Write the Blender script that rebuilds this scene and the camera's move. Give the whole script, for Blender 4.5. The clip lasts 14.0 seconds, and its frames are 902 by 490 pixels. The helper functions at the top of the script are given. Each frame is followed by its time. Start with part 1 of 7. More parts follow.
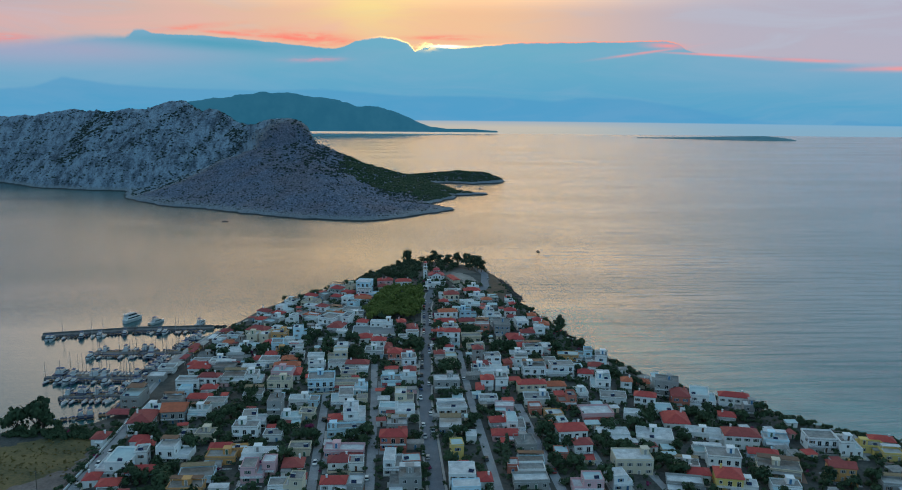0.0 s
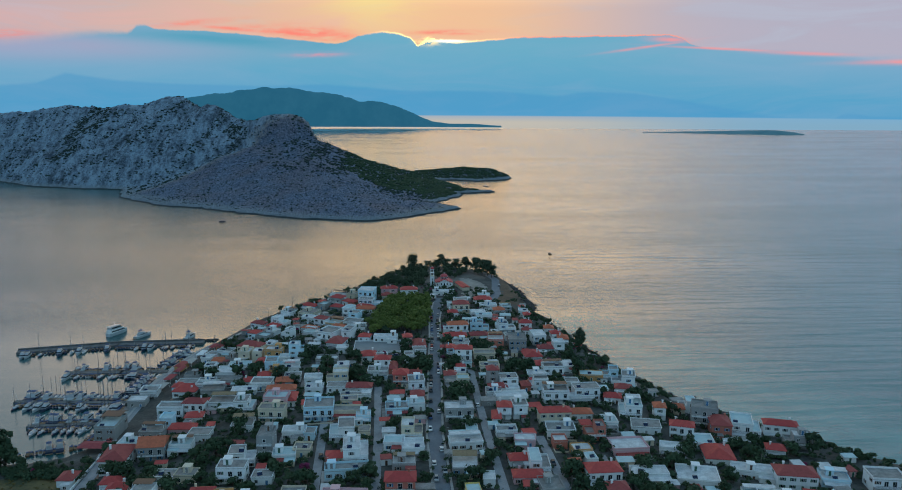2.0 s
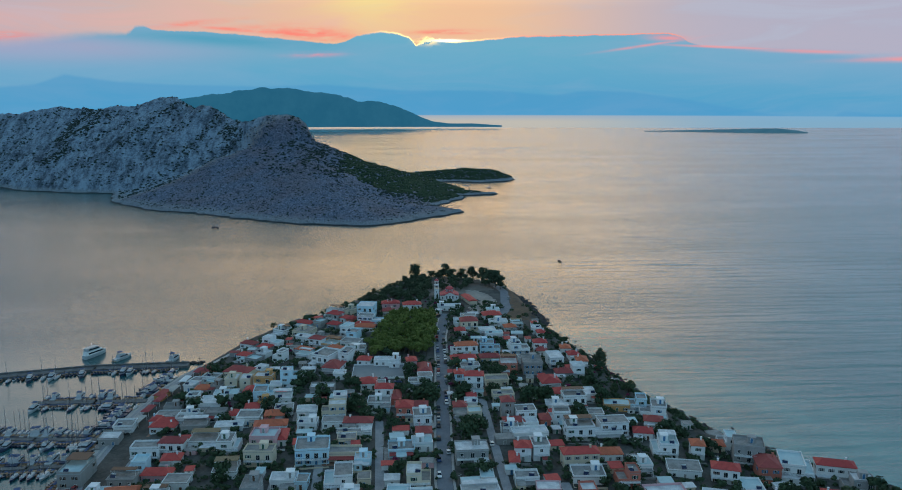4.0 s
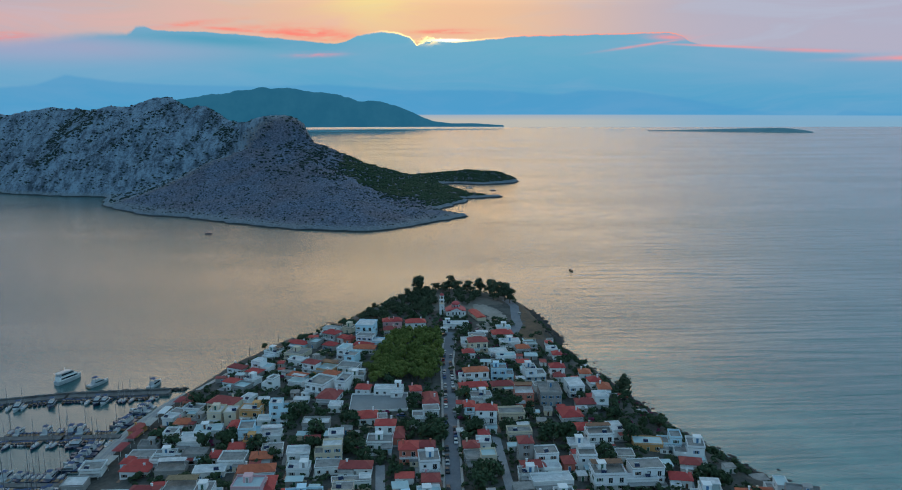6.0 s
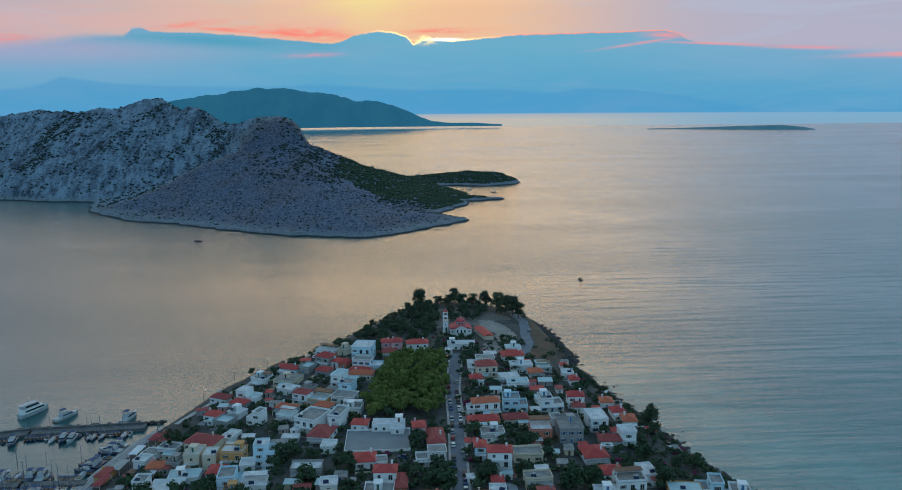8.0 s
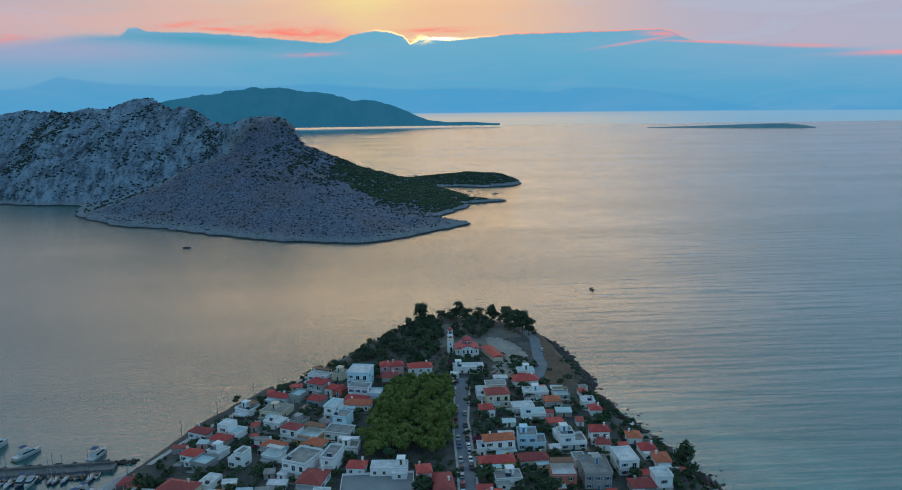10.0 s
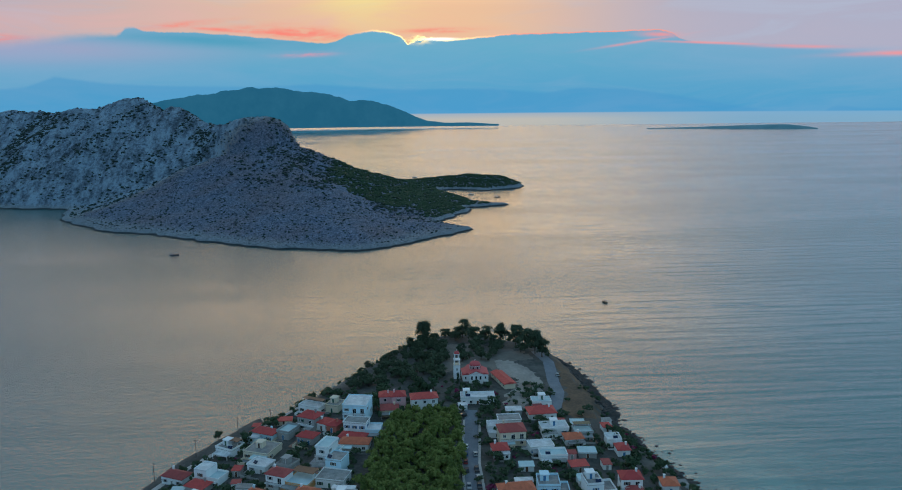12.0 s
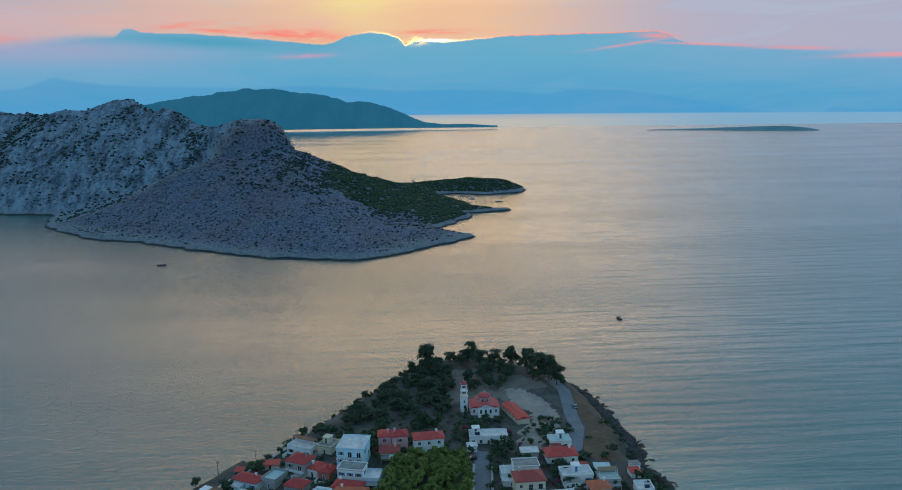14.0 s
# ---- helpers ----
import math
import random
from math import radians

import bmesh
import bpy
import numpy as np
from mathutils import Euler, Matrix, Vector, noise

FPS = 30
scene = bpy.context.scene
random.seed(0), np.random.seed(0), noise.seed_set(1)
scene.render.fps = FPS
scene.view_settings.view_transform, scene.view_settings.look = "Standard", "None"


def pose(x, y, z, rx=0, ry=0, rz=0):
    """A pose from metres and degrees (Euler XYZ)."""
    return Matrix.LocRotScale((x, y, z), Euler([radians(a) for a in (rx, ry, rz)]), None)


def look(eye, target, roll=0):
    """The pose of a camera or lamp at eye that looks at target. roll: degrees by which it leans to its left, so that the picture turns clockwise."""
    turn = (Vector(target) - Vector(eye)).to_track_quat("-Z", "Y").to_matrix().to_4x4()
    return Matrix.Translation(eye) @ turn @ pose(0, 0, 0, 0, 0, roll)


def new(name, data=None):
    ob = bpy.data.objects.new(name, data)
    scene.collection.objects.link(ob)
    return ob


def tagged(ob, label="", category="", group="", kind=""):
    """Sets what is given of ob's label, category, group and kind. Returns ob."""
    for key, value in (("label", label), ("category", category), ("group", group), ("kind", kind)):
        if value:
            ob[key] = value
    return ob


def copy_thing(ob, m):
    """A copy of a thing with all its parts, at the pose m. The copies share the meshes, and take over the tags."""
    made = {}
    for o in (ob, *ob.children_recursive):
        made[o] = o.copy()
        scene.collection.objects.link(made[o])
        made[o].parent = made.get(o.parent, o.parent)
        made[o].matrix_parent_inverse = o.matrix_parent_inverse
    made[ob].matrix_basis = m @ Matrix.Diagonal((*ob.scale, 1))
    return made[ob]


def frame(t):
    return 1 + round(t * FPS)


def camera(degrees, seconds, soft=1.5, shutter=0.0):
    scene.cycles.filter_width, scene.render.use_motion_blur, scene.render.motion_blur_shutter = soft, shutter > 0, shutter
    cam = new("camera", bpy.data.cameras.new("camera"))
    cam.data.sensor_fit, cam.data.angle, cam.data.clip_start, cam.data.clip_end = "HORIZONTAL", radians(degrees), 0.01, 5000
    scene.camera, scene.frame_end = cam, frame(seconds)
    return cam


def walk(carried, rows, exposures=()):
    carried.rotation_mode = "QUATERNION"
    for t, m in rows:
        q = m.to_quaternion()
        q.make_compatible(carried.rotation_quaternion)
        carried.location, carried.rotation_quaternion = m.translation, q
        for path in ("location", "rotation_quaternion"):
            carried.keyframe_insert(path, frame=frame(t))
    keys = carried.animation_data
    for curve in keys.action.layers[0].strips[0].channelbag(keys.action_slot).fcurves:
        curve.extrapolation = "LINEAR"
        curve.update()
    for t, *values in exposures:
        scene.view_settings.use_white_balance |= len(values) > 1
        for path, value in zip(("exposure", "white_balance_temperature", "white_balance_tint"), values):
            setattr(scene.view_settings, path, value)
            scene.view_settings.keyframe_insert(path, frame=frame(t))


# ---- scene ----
cam = camera(60.6, 14.0, soft=1.0)
PATH = [
    (0, (5.173, 5.751, 152.801), (5.297, 7.716, 152.455), 0.5),
    (0.5, (4.767, 16.734, 152.782), (4.888, 18.7, 152.431), 0.5),
    (1, (4.375, 27.684, 152.742), (4.494, 29.648, 152.388), 0.4),
    (1.5, (3.94, 38.528, 152.741), (4.058, 40.493, 152.384), 0.4),
    (2, (3.574, 49.287, 152.701), (3.69, 51.251, 152.342), 0.3),
    (2.5, (3.204, 60.154, 152.68), (3.319, 62.118, 152.321), 0.2),
    (3, (2.786, 70.909, 152.637), (2.9, 72.873, 152.278), 0.1),
    (3.2, (2.576, 75.212, 152.642), (2.692, 77.175, 152.283), 0.1),
    (5.5, (0.846, 124.337, 153.026), (0.96, 126.301, 152.665), -0.1),
    (6, (0.711, 135.128, 153.11), (0.825, 137.092, 152.749), -0.1),
    (6.5, (0.556, 145.904, 153.173), (0.67, 147.868, 152.812), -0.2),
    (7, (0.216, 156.585, 153.225), (0.332, 158.549, 152.864), -0.3),
    (7.5, (-0.047, 167.123, 153.325), (0.069, 169.087, 152.963), -0.4),
    (8, (-0.386, 177.42, 153.373), (-0.267, 179.384, 153.01), -0.5),
    (8.2, (-0.46, 181.551, 153.377), (-0.34, 183.515, 153.015), -0.5),
    (10.5, (-2.517, 230.401, 152.902), (-2.391, 232.364, 152.536), -0.7),
    (11, (-2.955, 240.99, 152.805), (-2.827, 242.952, 152.439), -0.6),
    (11.5, (-3.39, 251.478, 152.646), (-3.261, 253.441, 152.282), -0.6),
    (12, (-3.938, 261.978, 152.68), (-3.806, 263.94, 152.316), -0.6),
    (12.5, (-4.277, 272.393, 152.808), (-4.143, 274.355, 152.445), -0.6),
    (13, (-4.567, 282.659, 153.015), (-4.431, 284.621, 152.652), -0.7),
    (13.5, (-4.969, 292.648, 153.2), (-4.832, 294.61, 152.838), -0.6),
    (14, (-5.212, 302.529, 153.33), (-5.074, 304.491, 152.969), -0.6),
]
walk(cam, [(t, look(eye, target, roll)) for t, eye, target, roll in PATH], [(0, 0.02, 6250, 5), (3, 0.0, 6120, 5), (6, 0.0, 6030, 5), (14, -0.02, 5900, 4)])

# ---------------------------------------------------------------- world: dusk sky with a cloud bank
class Net:
    """Short-hand for building node trees."""

    def __init__(self, tree):
        self.tree = tree
        self.nodes = tree.nodes
        self.nodes.clear()

    def node(self, kind):
        return self.nodes.new(kind)

    def link(self, a, b):
        if isinstance(a, bpy.types.NodeSocket):
            self.tree.links.new(a, b)
        elif hasattr(b, "default_value"):
            b.default_value = a

    def math(self, op, a, b=0.0, c=0.0, clamp=False):
        n = self.node("ShaderNodeMath")
        n.operation, n.use_clamp = op, clamp
        for v, s in zip((a, b, c), n.inputs):
            self.link(v, s)
        return n.outputs[0]

    def mapped(self, v, a, b, c=0.0, d=1.0, smooth=False):
        n = self.node("ShaderNodeMapRange")
        n.interpolation_type = "SMOOTHSTEP" if smooth else "LINEAR"
        for value, s in zip((v, a, b, c, d), n.inputs):
            self.link(value, s)
        return n.outputs[0]

    def mix(self, f, a, b, op="MIX"):
        n = self.node("ShaderNodeMix")
        n.data_type, n.blend_type = "RGBA", op
        self.link(f, n.inputs[0])
        for v, s in ((a, n.inputs[6]), (b, n.inputs[7])):
            self.link((*v, 1) if isinstance(v, tuple) and len(v) == 3 else v, s)
        return n.outputs[2]

    def ramp(self, v, stops, mode="LINEAR"):
        n = self.node("ShaderNodeValToRGB")
        n.color_ramp.interpolation = mode
        e = n.color_ramp.elements
        while len(e) < len(stops):
            e.new(0.5)
        for el, (p, c) in zip(e, sorted(stops)):
            el.position = p
            el.color = (*c, 1) if isinstance(c, tuple) else (c, c, c, 1)
        self.link(v, n.inputs[0])
        return n.outputs[0]

    def noise(self, vec, scale, detail=3.0, rough=0.5, distort=0.0, dims="3D"):
        n = self.node("ShaderNodeTexNoise")
        n.noise_dimensions = dims
        if vec is not None:
            self.link(vec, n.inputs["Vector"])
        n.inputs["Scale"].default_value = scale
        n.inputs["Detail"].default_value = detail
        n.inputs["Roughness"].default_value = rough
        n.inputs["Distortion"].default_value = distort
        return n.outputs[0]

    def stretched(self, vec, sx, sy, sz, rz=0.0):
        n = self.node("ShaderNodeMapping")
        self.link(vec, n.inputs[0])
        n.inputs["Scale"].default_value = (sx, sy, sz)
        n.inputs["Rotation"].default_value = (0, 0, rz)
        return n.outputs[0]


def srgb(r, g, b):
    """Linear colour from 0..255 display values."""
    return tuple(((v / 255 + 0.055) / 1.055) ** 2.4 if v > 10 else v / 3294 for v in (r, g, b))


world = bpy.data.worlds.new("dusk_sky")
scene.world = world
world.use_nodes = True
W = Net(world.node_tree)
direction = W.node("ShaderNodeTexCoord").outputs["Generated"]
split = W.node("ShaderNodeSeparateXYZ")
W.link(direction, split.inputs[0])
az = W.math("MULTIPLY", W.math("ARCTAN2", split.outputs[0], split.outputs[1]), 57.29578)
el = W.math("MULTIPLY", W.math("ARCSINE", split.outputs[2]), 57.29578)
az01 = W.mapped(az, -32, 40)
pair = W.node("ShaderNodeCombineXYZ")
W.link(az, pair.inputs[0])
W.link(el, pair.inputs[1])
flat = pair.outputs[0]


def line(points, lo, hi):
    """Elevation in degrees over azimuth, as a ramp through (azimuth, elevation) points."""
    return W.mapped(W.ramp(az01, [((a + 32) / 72, (e - lo) / (hi - lo)) for a, e in points]), 0, 1, lo, hi)


def puff(a, e, sa, se, tilt=0.0):
    """A soft oval patch of sky at that azimuth and elevation."""
    da, de = W.math("SUBTRACT", az, a), W.math("SUBTRACT", el, e)
    de = W.math("SUBTRACT", de, W.math("MULTIPLY", da, tilt))
    q = W.math("ADD", W.math("POWER", W.math("DIVIDE", da, sa), 2), W.math("POWER", W.math("DIVIDE", de, se), 2))
    return W.math("EXPONENT", W.math("MULTIPLY", q, -1))


wisp = W.math("MULTIPLY", W.math("SUBTRACT", W.noise(W.stretched(flat, 0.30, 2.4, 1, 0.05), 1.0, 5, 0.6, 0.6), 0.5), 1.0)
fine = W.math("MULTIPLY", W.math("SUBTRACT", W.noise(W.stretched(flat, 1.5, 3.0, 1), 1.0, 4, 0.65), 0.5), 1.0)

# clear sky behind the clouds: peach by the sun, lilac away from it, blue-grey above
side = W.math("ABSOLUTE", W.math("SUBTRACT", az, 2.0))
toward = W.math("EXPONENT", W.math("MULTIPLY", W.math("POWER", W.math("DIVIDE", side, 23), 2), -1))
low_clear = W.mix(toward, srgb(174, 168, 186), srgb(246, 193, 149))
low_clear = W.mix(W.mapped(az, 5, 24, 0, 0.85, smooth=True), low_clear, srgb(180, 176, 194))
glow = W.math("MAXIMUM", W.math("SUBTRACT", az, 2.0), W.math("MULTIPLY", W.math("SUBTRACT", 2.0, az), 0.84))
mid_clear = W.mix(W.mapped(glow, 5, 38, 1, 0, smooth=True), (0.22, 0.53, 0.90), (3.45, 2.14, 1.02))
mid_clear = W.mix(W.mapped(az, 14, 38, smooth=True), mid_clear, (0.42, 0.68, 0.88))
high_clear = W.mix(W.mapped(side, 10, 110, 1, 0, smooth=True), (0.12, 0.34, 0.66), (0.56, 0.68, 0.72))
high_clear = W.mix(W.mapped(az, -14, -44, smooth=True), high_clear, (0.32, 0.51, 0.58))
high_clear = W.mix(W.mapped(az, 8, 34, smooth=True), high_clear, (0.33, 0.58, 0.72))
low_clear = W.mix(W.mapped(side, 38, 75, smooth=True), low_clear, (0.22, 0.54, 0.90))
clear = W.mix(W.mapped(el, 6.5, 13, smooth=True), low_clear, mid_clear)
clear = W.mix(W.mapped(el, 10, 27, smooth=True), clear, high_clear)
clear = W.mix(W.mapped(el, 40, 75, smooth=True), clear, (0.08, 0.24, 0.49))
clear = W.mix(W.math("MULTIPLY", puff(-2.4, 8.1, 3.6, 2.3), 0.75), clear, srgb(255, 230, 142))
veil = W.noise(W.stretched(flat, 0.10, 0.55, 1, 0.06), 1.0, 6, 0.62, 0.8)
clear = W.mix(W.math("MULTIPLY", W.mapped(veil, 0.45, 0.68), W.math("MULTIPLY", W.mapped(el, 4.5, 9, 0.5, 0.12), W.mapped(az, 2, 14, 1, 0.1))), clear, srgb(236, 178, 172))
clear = W.mix(W.math("MULTIPLY", W.mapped(veil, 0.50, 0.34), W.mapped(side, 6, 24, 0.1, 0.45)), clear, srgb(186, 190, 206))
clear = W.mix(W.math("MULTIPLY", puff(-30, 5.4, 14, 0.9), 0.3), clear, srgb(250, 176, 160))

# pink streaks lit from below
streak = W.mapped(W.math("ADD", wisp, W.math("MULTIPLY", fine, 0.4)), -0.13, 0.10, 0.25, 1.0)
pinks = puff(-14.3, 5.38, 2.4, 0.17, 0.115)
for a, e, sa, se, tilt in ((-8.0, 4.86, 2.9, 0.30, -0.115), (-6.4, 4.95, 2.6, 0.42, -0.06), (-4.6, 4.60, 1.6, 0.22, 0.10), (-25.6, 4.15, 1.6, 0.26, 0.0), (-11, 5.0, 3.5, 0.13, -0.06),
                           (3.0, 5.05, 2.6, 0.16, 0.02)):
    pinks = W.math("MAXIMUM", pinks, puff(a, e, sa, se, tilt))
clear = W.mix(W.math("MULTIPLY", W.math("MULTIPLY", pinks, streak), 1.0, clamp=True), clear, srgb(255, 138, 120))

# the cloud bank and the haze beneath it
top = line([(-32, 3.6), (-26, 3.86), (-21.1, 4.5), (-18.6, 4.6), (-18.2, 5.05), (-17.7, 5.12), (-17.0, 4.84), (-13.9, 4.84), (-11.3, 4.7),
            (-8.1, 4.43), (-4.9, 4.18), (-4.3, 4.3), (-3.3, 4.78), (-1.65, 5.07), (-0.4, 4.95), (0.4, 4.63), (1.0, 4.05), (1.5, 4.50),
            (2.1, 4.60), (2.7, 4.47), (3.5, 4.34), (5.4, 4.49), (8.3, 4.74), (12.3, 4.76), (18.6, 4.80), (19.4, 4.62), (20.0, 4.22), (21.0, 3.86),
            (24.9, 3.60), (29.1, 3.28), (33, 2.82), (40, 2.5)], 2.0, 6.0)
top = W.math("ADD", top, W.math("MULTIPLY", fine, W.math("ADD", 0.22, W.math("MULTIPLY", puff(1.8, 4.4, 1.1, 2.0), 0.7))))
above = W.math("SUBTRACT", el, top)
edge_soft = W.math("ADD", W.mapped(az, 20, 33, 0.05, 0.45), W.mapped(az, -17, -24, 0.0, 0.5))
bank = W.mapped(W.math("DIVIDE", above, edge_soft), -1, 1, 1, 0, smooth=True)
haze = W.mix(W.mapped(el, -0.7, 4.0), srgb(88, 158, 198), srgb(114, 172, 196))
haze = W.mix(W.math("MULTIPLY", W.mapped(side, 12, 36), W.mapped(el, 0.5, 4.5)), haze, srgb(150, 170, 200))
haze = W.mix(W.math("MULTIPLY", puff(-25, 3.6, 12, 0.9), 0.5), haze, srgb(190, 160, 185))
haze = W.mix(W.math("MULTIPLY", puff(-13.0, 4.35, 7.8, 0.46, -0.035), 0.95), haze, srgb(92, 160, 186))
haze = W.mix(W.math("MULTIPLY", W.mapped(veil, 0.42, 0.66), 0.28), haze, srgb(142, 172, 200))
haze = W.mix(W.math("MULTIPLY", puff(-6.4, 3.42, 1.7, 0.16, 0.03), W.math("MULTIPLY", streak, 0.75)), haze, srgb(228, 150, 165))
lower = puff(17.3, 4.03, 2.5, 0.085, 0.13)
for a, e, sa, se, tilt in ((18.6, 4.50, 1.3, 0.20, -0.06), (22.2, 3.80, 3.4, 0.075, -0.066), (27.4, 3.40, 2.4, 0.11, -0.05), (33, 2.75, 3.0, 0.15, 0.0)):
    lower = W.math("MAXIMUM", lower, puff(a, e, sa, se, tilt))
lower = W.math("MULTIPLY", lower, W.mapped(streak, 0.25, 1.0, 0.55, 0.95))
colour = W.mix(W.math("MULTIPLY", lower, 0.85), W.mix(bank, clear, haze), srgb(252, 150, 146))

# the lit rim of the bank, white-gold at the hidden sun and pink away from it
rim = W.math("EXPONENT", W.math("MULTIPLY", W.math("POWER", W.math("DIVIDE", above, W.mapped(side, 0, 16, 0.055, 0.036)), 2), -1))
near_sun = W.math("EXPONENT", W.math("MULTIPLY", W.math("POWER", W.math("DIVIDE", side, 4.2), 2), -1))
rim_tint = W.mix(near_sun, srgb(255, 160, 140), (1.9, 1.35, 0.55))
rim_reach = W.math("MULTIPLY", W.mapped(az, -4, -0.8, smooth=True), W.mapped(az, 18.5, 21, 1, 0, smooth=True))
colour = W.mix(W.math("MULTIPLY", rim, rim_reach), colour, rim_tint)
colour = W.mix(W.math("MULTIPLY", puff(1.7, 4.42, 0.7, 0.24), W.mapped(fine, -0.08, 0.06)), colour, (1.7, 1.15, 0.45))
colour = W.mix(puff(3.2, 4.46, 1.0, 0.085), colour, (2.0, 1.8, 1.5))

# far mountains across the gulf in a haze tint, then the last of the sea below them, all painted into the sky
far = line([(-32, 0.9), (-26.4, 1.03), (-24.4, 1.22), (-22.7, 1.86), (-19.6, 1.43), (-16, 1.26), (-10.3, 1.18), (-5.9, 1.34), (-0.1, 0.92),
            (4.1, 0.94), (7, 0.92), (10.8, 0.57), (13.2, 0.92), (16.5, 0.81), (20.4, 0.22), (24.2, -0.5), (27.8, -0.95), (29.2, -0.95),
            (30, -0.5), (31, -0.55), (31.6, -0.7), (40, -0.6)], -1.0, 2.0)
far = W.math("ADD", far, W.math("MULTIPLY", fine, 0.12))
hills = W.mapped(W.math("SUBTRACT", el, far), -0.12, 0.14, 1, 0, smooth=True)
hill_haze = W.mix(W.mapped(el, -0.8, 1.2), srgb(84, 152, 198), srgb(72, 146, 194))
colour = W.mix(W.math("MULTIPLY", hills, W.mapped(W.math("SUBTRACT", far, el), 0.0, 1.2, 0.42, 0.40)), colour, hill_haze)
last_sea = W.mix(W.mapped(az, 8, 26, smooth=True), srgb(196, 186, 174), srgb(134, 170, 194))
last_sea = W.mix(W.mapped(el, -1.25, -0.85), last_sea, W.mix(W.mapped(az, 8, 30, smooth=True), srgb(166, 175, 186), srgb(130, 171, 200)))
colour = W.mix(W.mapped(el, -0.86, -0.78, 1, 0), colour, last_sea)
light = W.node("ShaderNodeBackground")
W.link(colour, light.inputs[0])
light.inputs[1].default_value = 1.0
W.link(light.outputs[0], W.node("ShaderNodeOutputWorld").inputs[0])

# the sun itself stands behind the bank: only a broad, weak, warm glow is left
sun_data = bpy.data.lights.new("sun", "SUN")
sun_data.energy, sun_data.angle, sun_data.color = 0.06, radians(100), (1.0, 0.80, 0.62)
sun = new("sun", sun_data)
sun.matrix_world = look((300, 6000, 900), (0, 0, 0))

# ---------------------------------------------------------------- materials
def material(name, rough=0.8, metal=0.0):
    m = bpy.data.materials.new(name)
    m.use_nodes = True
    n = Net(m.node_tree)
    b = n.node("ShaderNodeBsdfPrincipled")
    b.inputs["Roughness"].default_value, b.inputs["Metallic"].default_value = rough, metal
    n.link(b.outputs[0], n.node("ShaderNodeOutputMaterial").inputs[0])
    where = n.node("ShaderNodeNewGeometry").outputs["Position"]
    return m, n, b, where


def bump(n, b, height, strength, distance):
    k = n.node("ShaderNodeBump")
    k.inputs["Strength"].default_value, k.inputs["Distance"].default_value = strength, distance
    n.link(height, k.inputs["Height"])
    n.link(k.outputs[0], b.inputs["Normal"])


def mottled(name, a, c, scale, rough=0.85, fine=6.0, relief=0.0, amount=1.0):
    """A rough surface whose colour drifts between two tones at two scales."""
    m, n, b, where = material(name, rough)
    big, small = n.noise(where, scale, 4, 0.6), n.noise(where, scale * fine, 3, 0.6)
    f = n.mapped(n.math("ADD", n.math("MULTIPLY", big, 0.65), n.math("MULTIPLY", small, 0.35)), 0.36, 0.64, 0, amount)
    n.link(n.mix(f, a, c), b.inputs["Base Color"])
    if relief:
        bump(n, b, small, 0.6, relief)
    return m


def sea_material():
    m, n, b, where = material("sea_water", 0.12)
    b.inputs["IOR"].default_value = 1.78
    swell = n.noise(n.stretched(where, 0.013, 0.100, 0.03, -0.24), 1.0, 2, 0.42, 0.30)
    chop = n.noise(n.stretched(where, 0.27, 0.46, 0.2, -0.30), 1.0, 5, 0.65, 0.5)
    calm = n.noise(n.stretched(where, 0.0016, 0.007, 0.003, 0.05), 1.0, 3, 0.5)
    east = n.node("ShaderNodeSeparateXYZ")
    n.link(where, east.inputs[0])
    off = n.math("ADD", n.math("MULTIPLY", n.math("SUBTRACT", east.outputs[0], 103), 0.905), n.math("MULTIPLY", n.math("SUBTRACT", east.outputs[1], 590), 0.428))
    shoal = n.math("MULTIPLY", n.mapped(off, 6, 95, 1, 0, smooth=True), n.mapped(east.outputs[1], 640, 560, 0, 1, smooth=True))
    shoal = n.math("MULTIPLY", shoal, n.mapped(n.noise(where, 0.03, 3, 0.6), 0.35, 0.6, 0.4, 1.0))
    n.link(n.mix(n.math("MULTIPLY", shoal, n.mapped(east.outputs[0], 40, 90)), (0.022, 0.088, 0.094), (0.068, 0.188, 0.180)), b.inputs["Base Color"])
    lively = n.mapped(east.outputs[0], -160, 240, 0.6, 1.8)
    harbour = n.math("MULTIPLY", n.mapped(east.outputs[0], -140, -60, 1, 0), n.mapped(east.outputs[1], 545, 620, 1, 0))
    still = n.mapped(harbour, 0, 1, 1.0, 0.14)
    h = n.math("ADD", n.math("MULTIPLY", swell, n.math("MULTIPLY", lively, 1.25)), n.math("MULTIPLY", chop, n.math("MULTIPLY", n.mapped(east.outputs[0], 60, 240, 1.0, 0.55), n.mapped(calm, 0.38, 0.62, 0.55, 0.95))))
    h = n.math("MULTIPLY", h, still)
    bump(n, b, h, 0.5, 1.3)
    n.link(n.mapped(calm, 0.35, 0.65, 0.13, 0.22), b.inputs["Roughness"])
    return m


SEA = sea_material()
GROUND = mottled("dusty_ground", (0.030, 0.034, 0.032), (0.098, 0.094, 0.086), 0.09, 0.95, 8, 0.2)

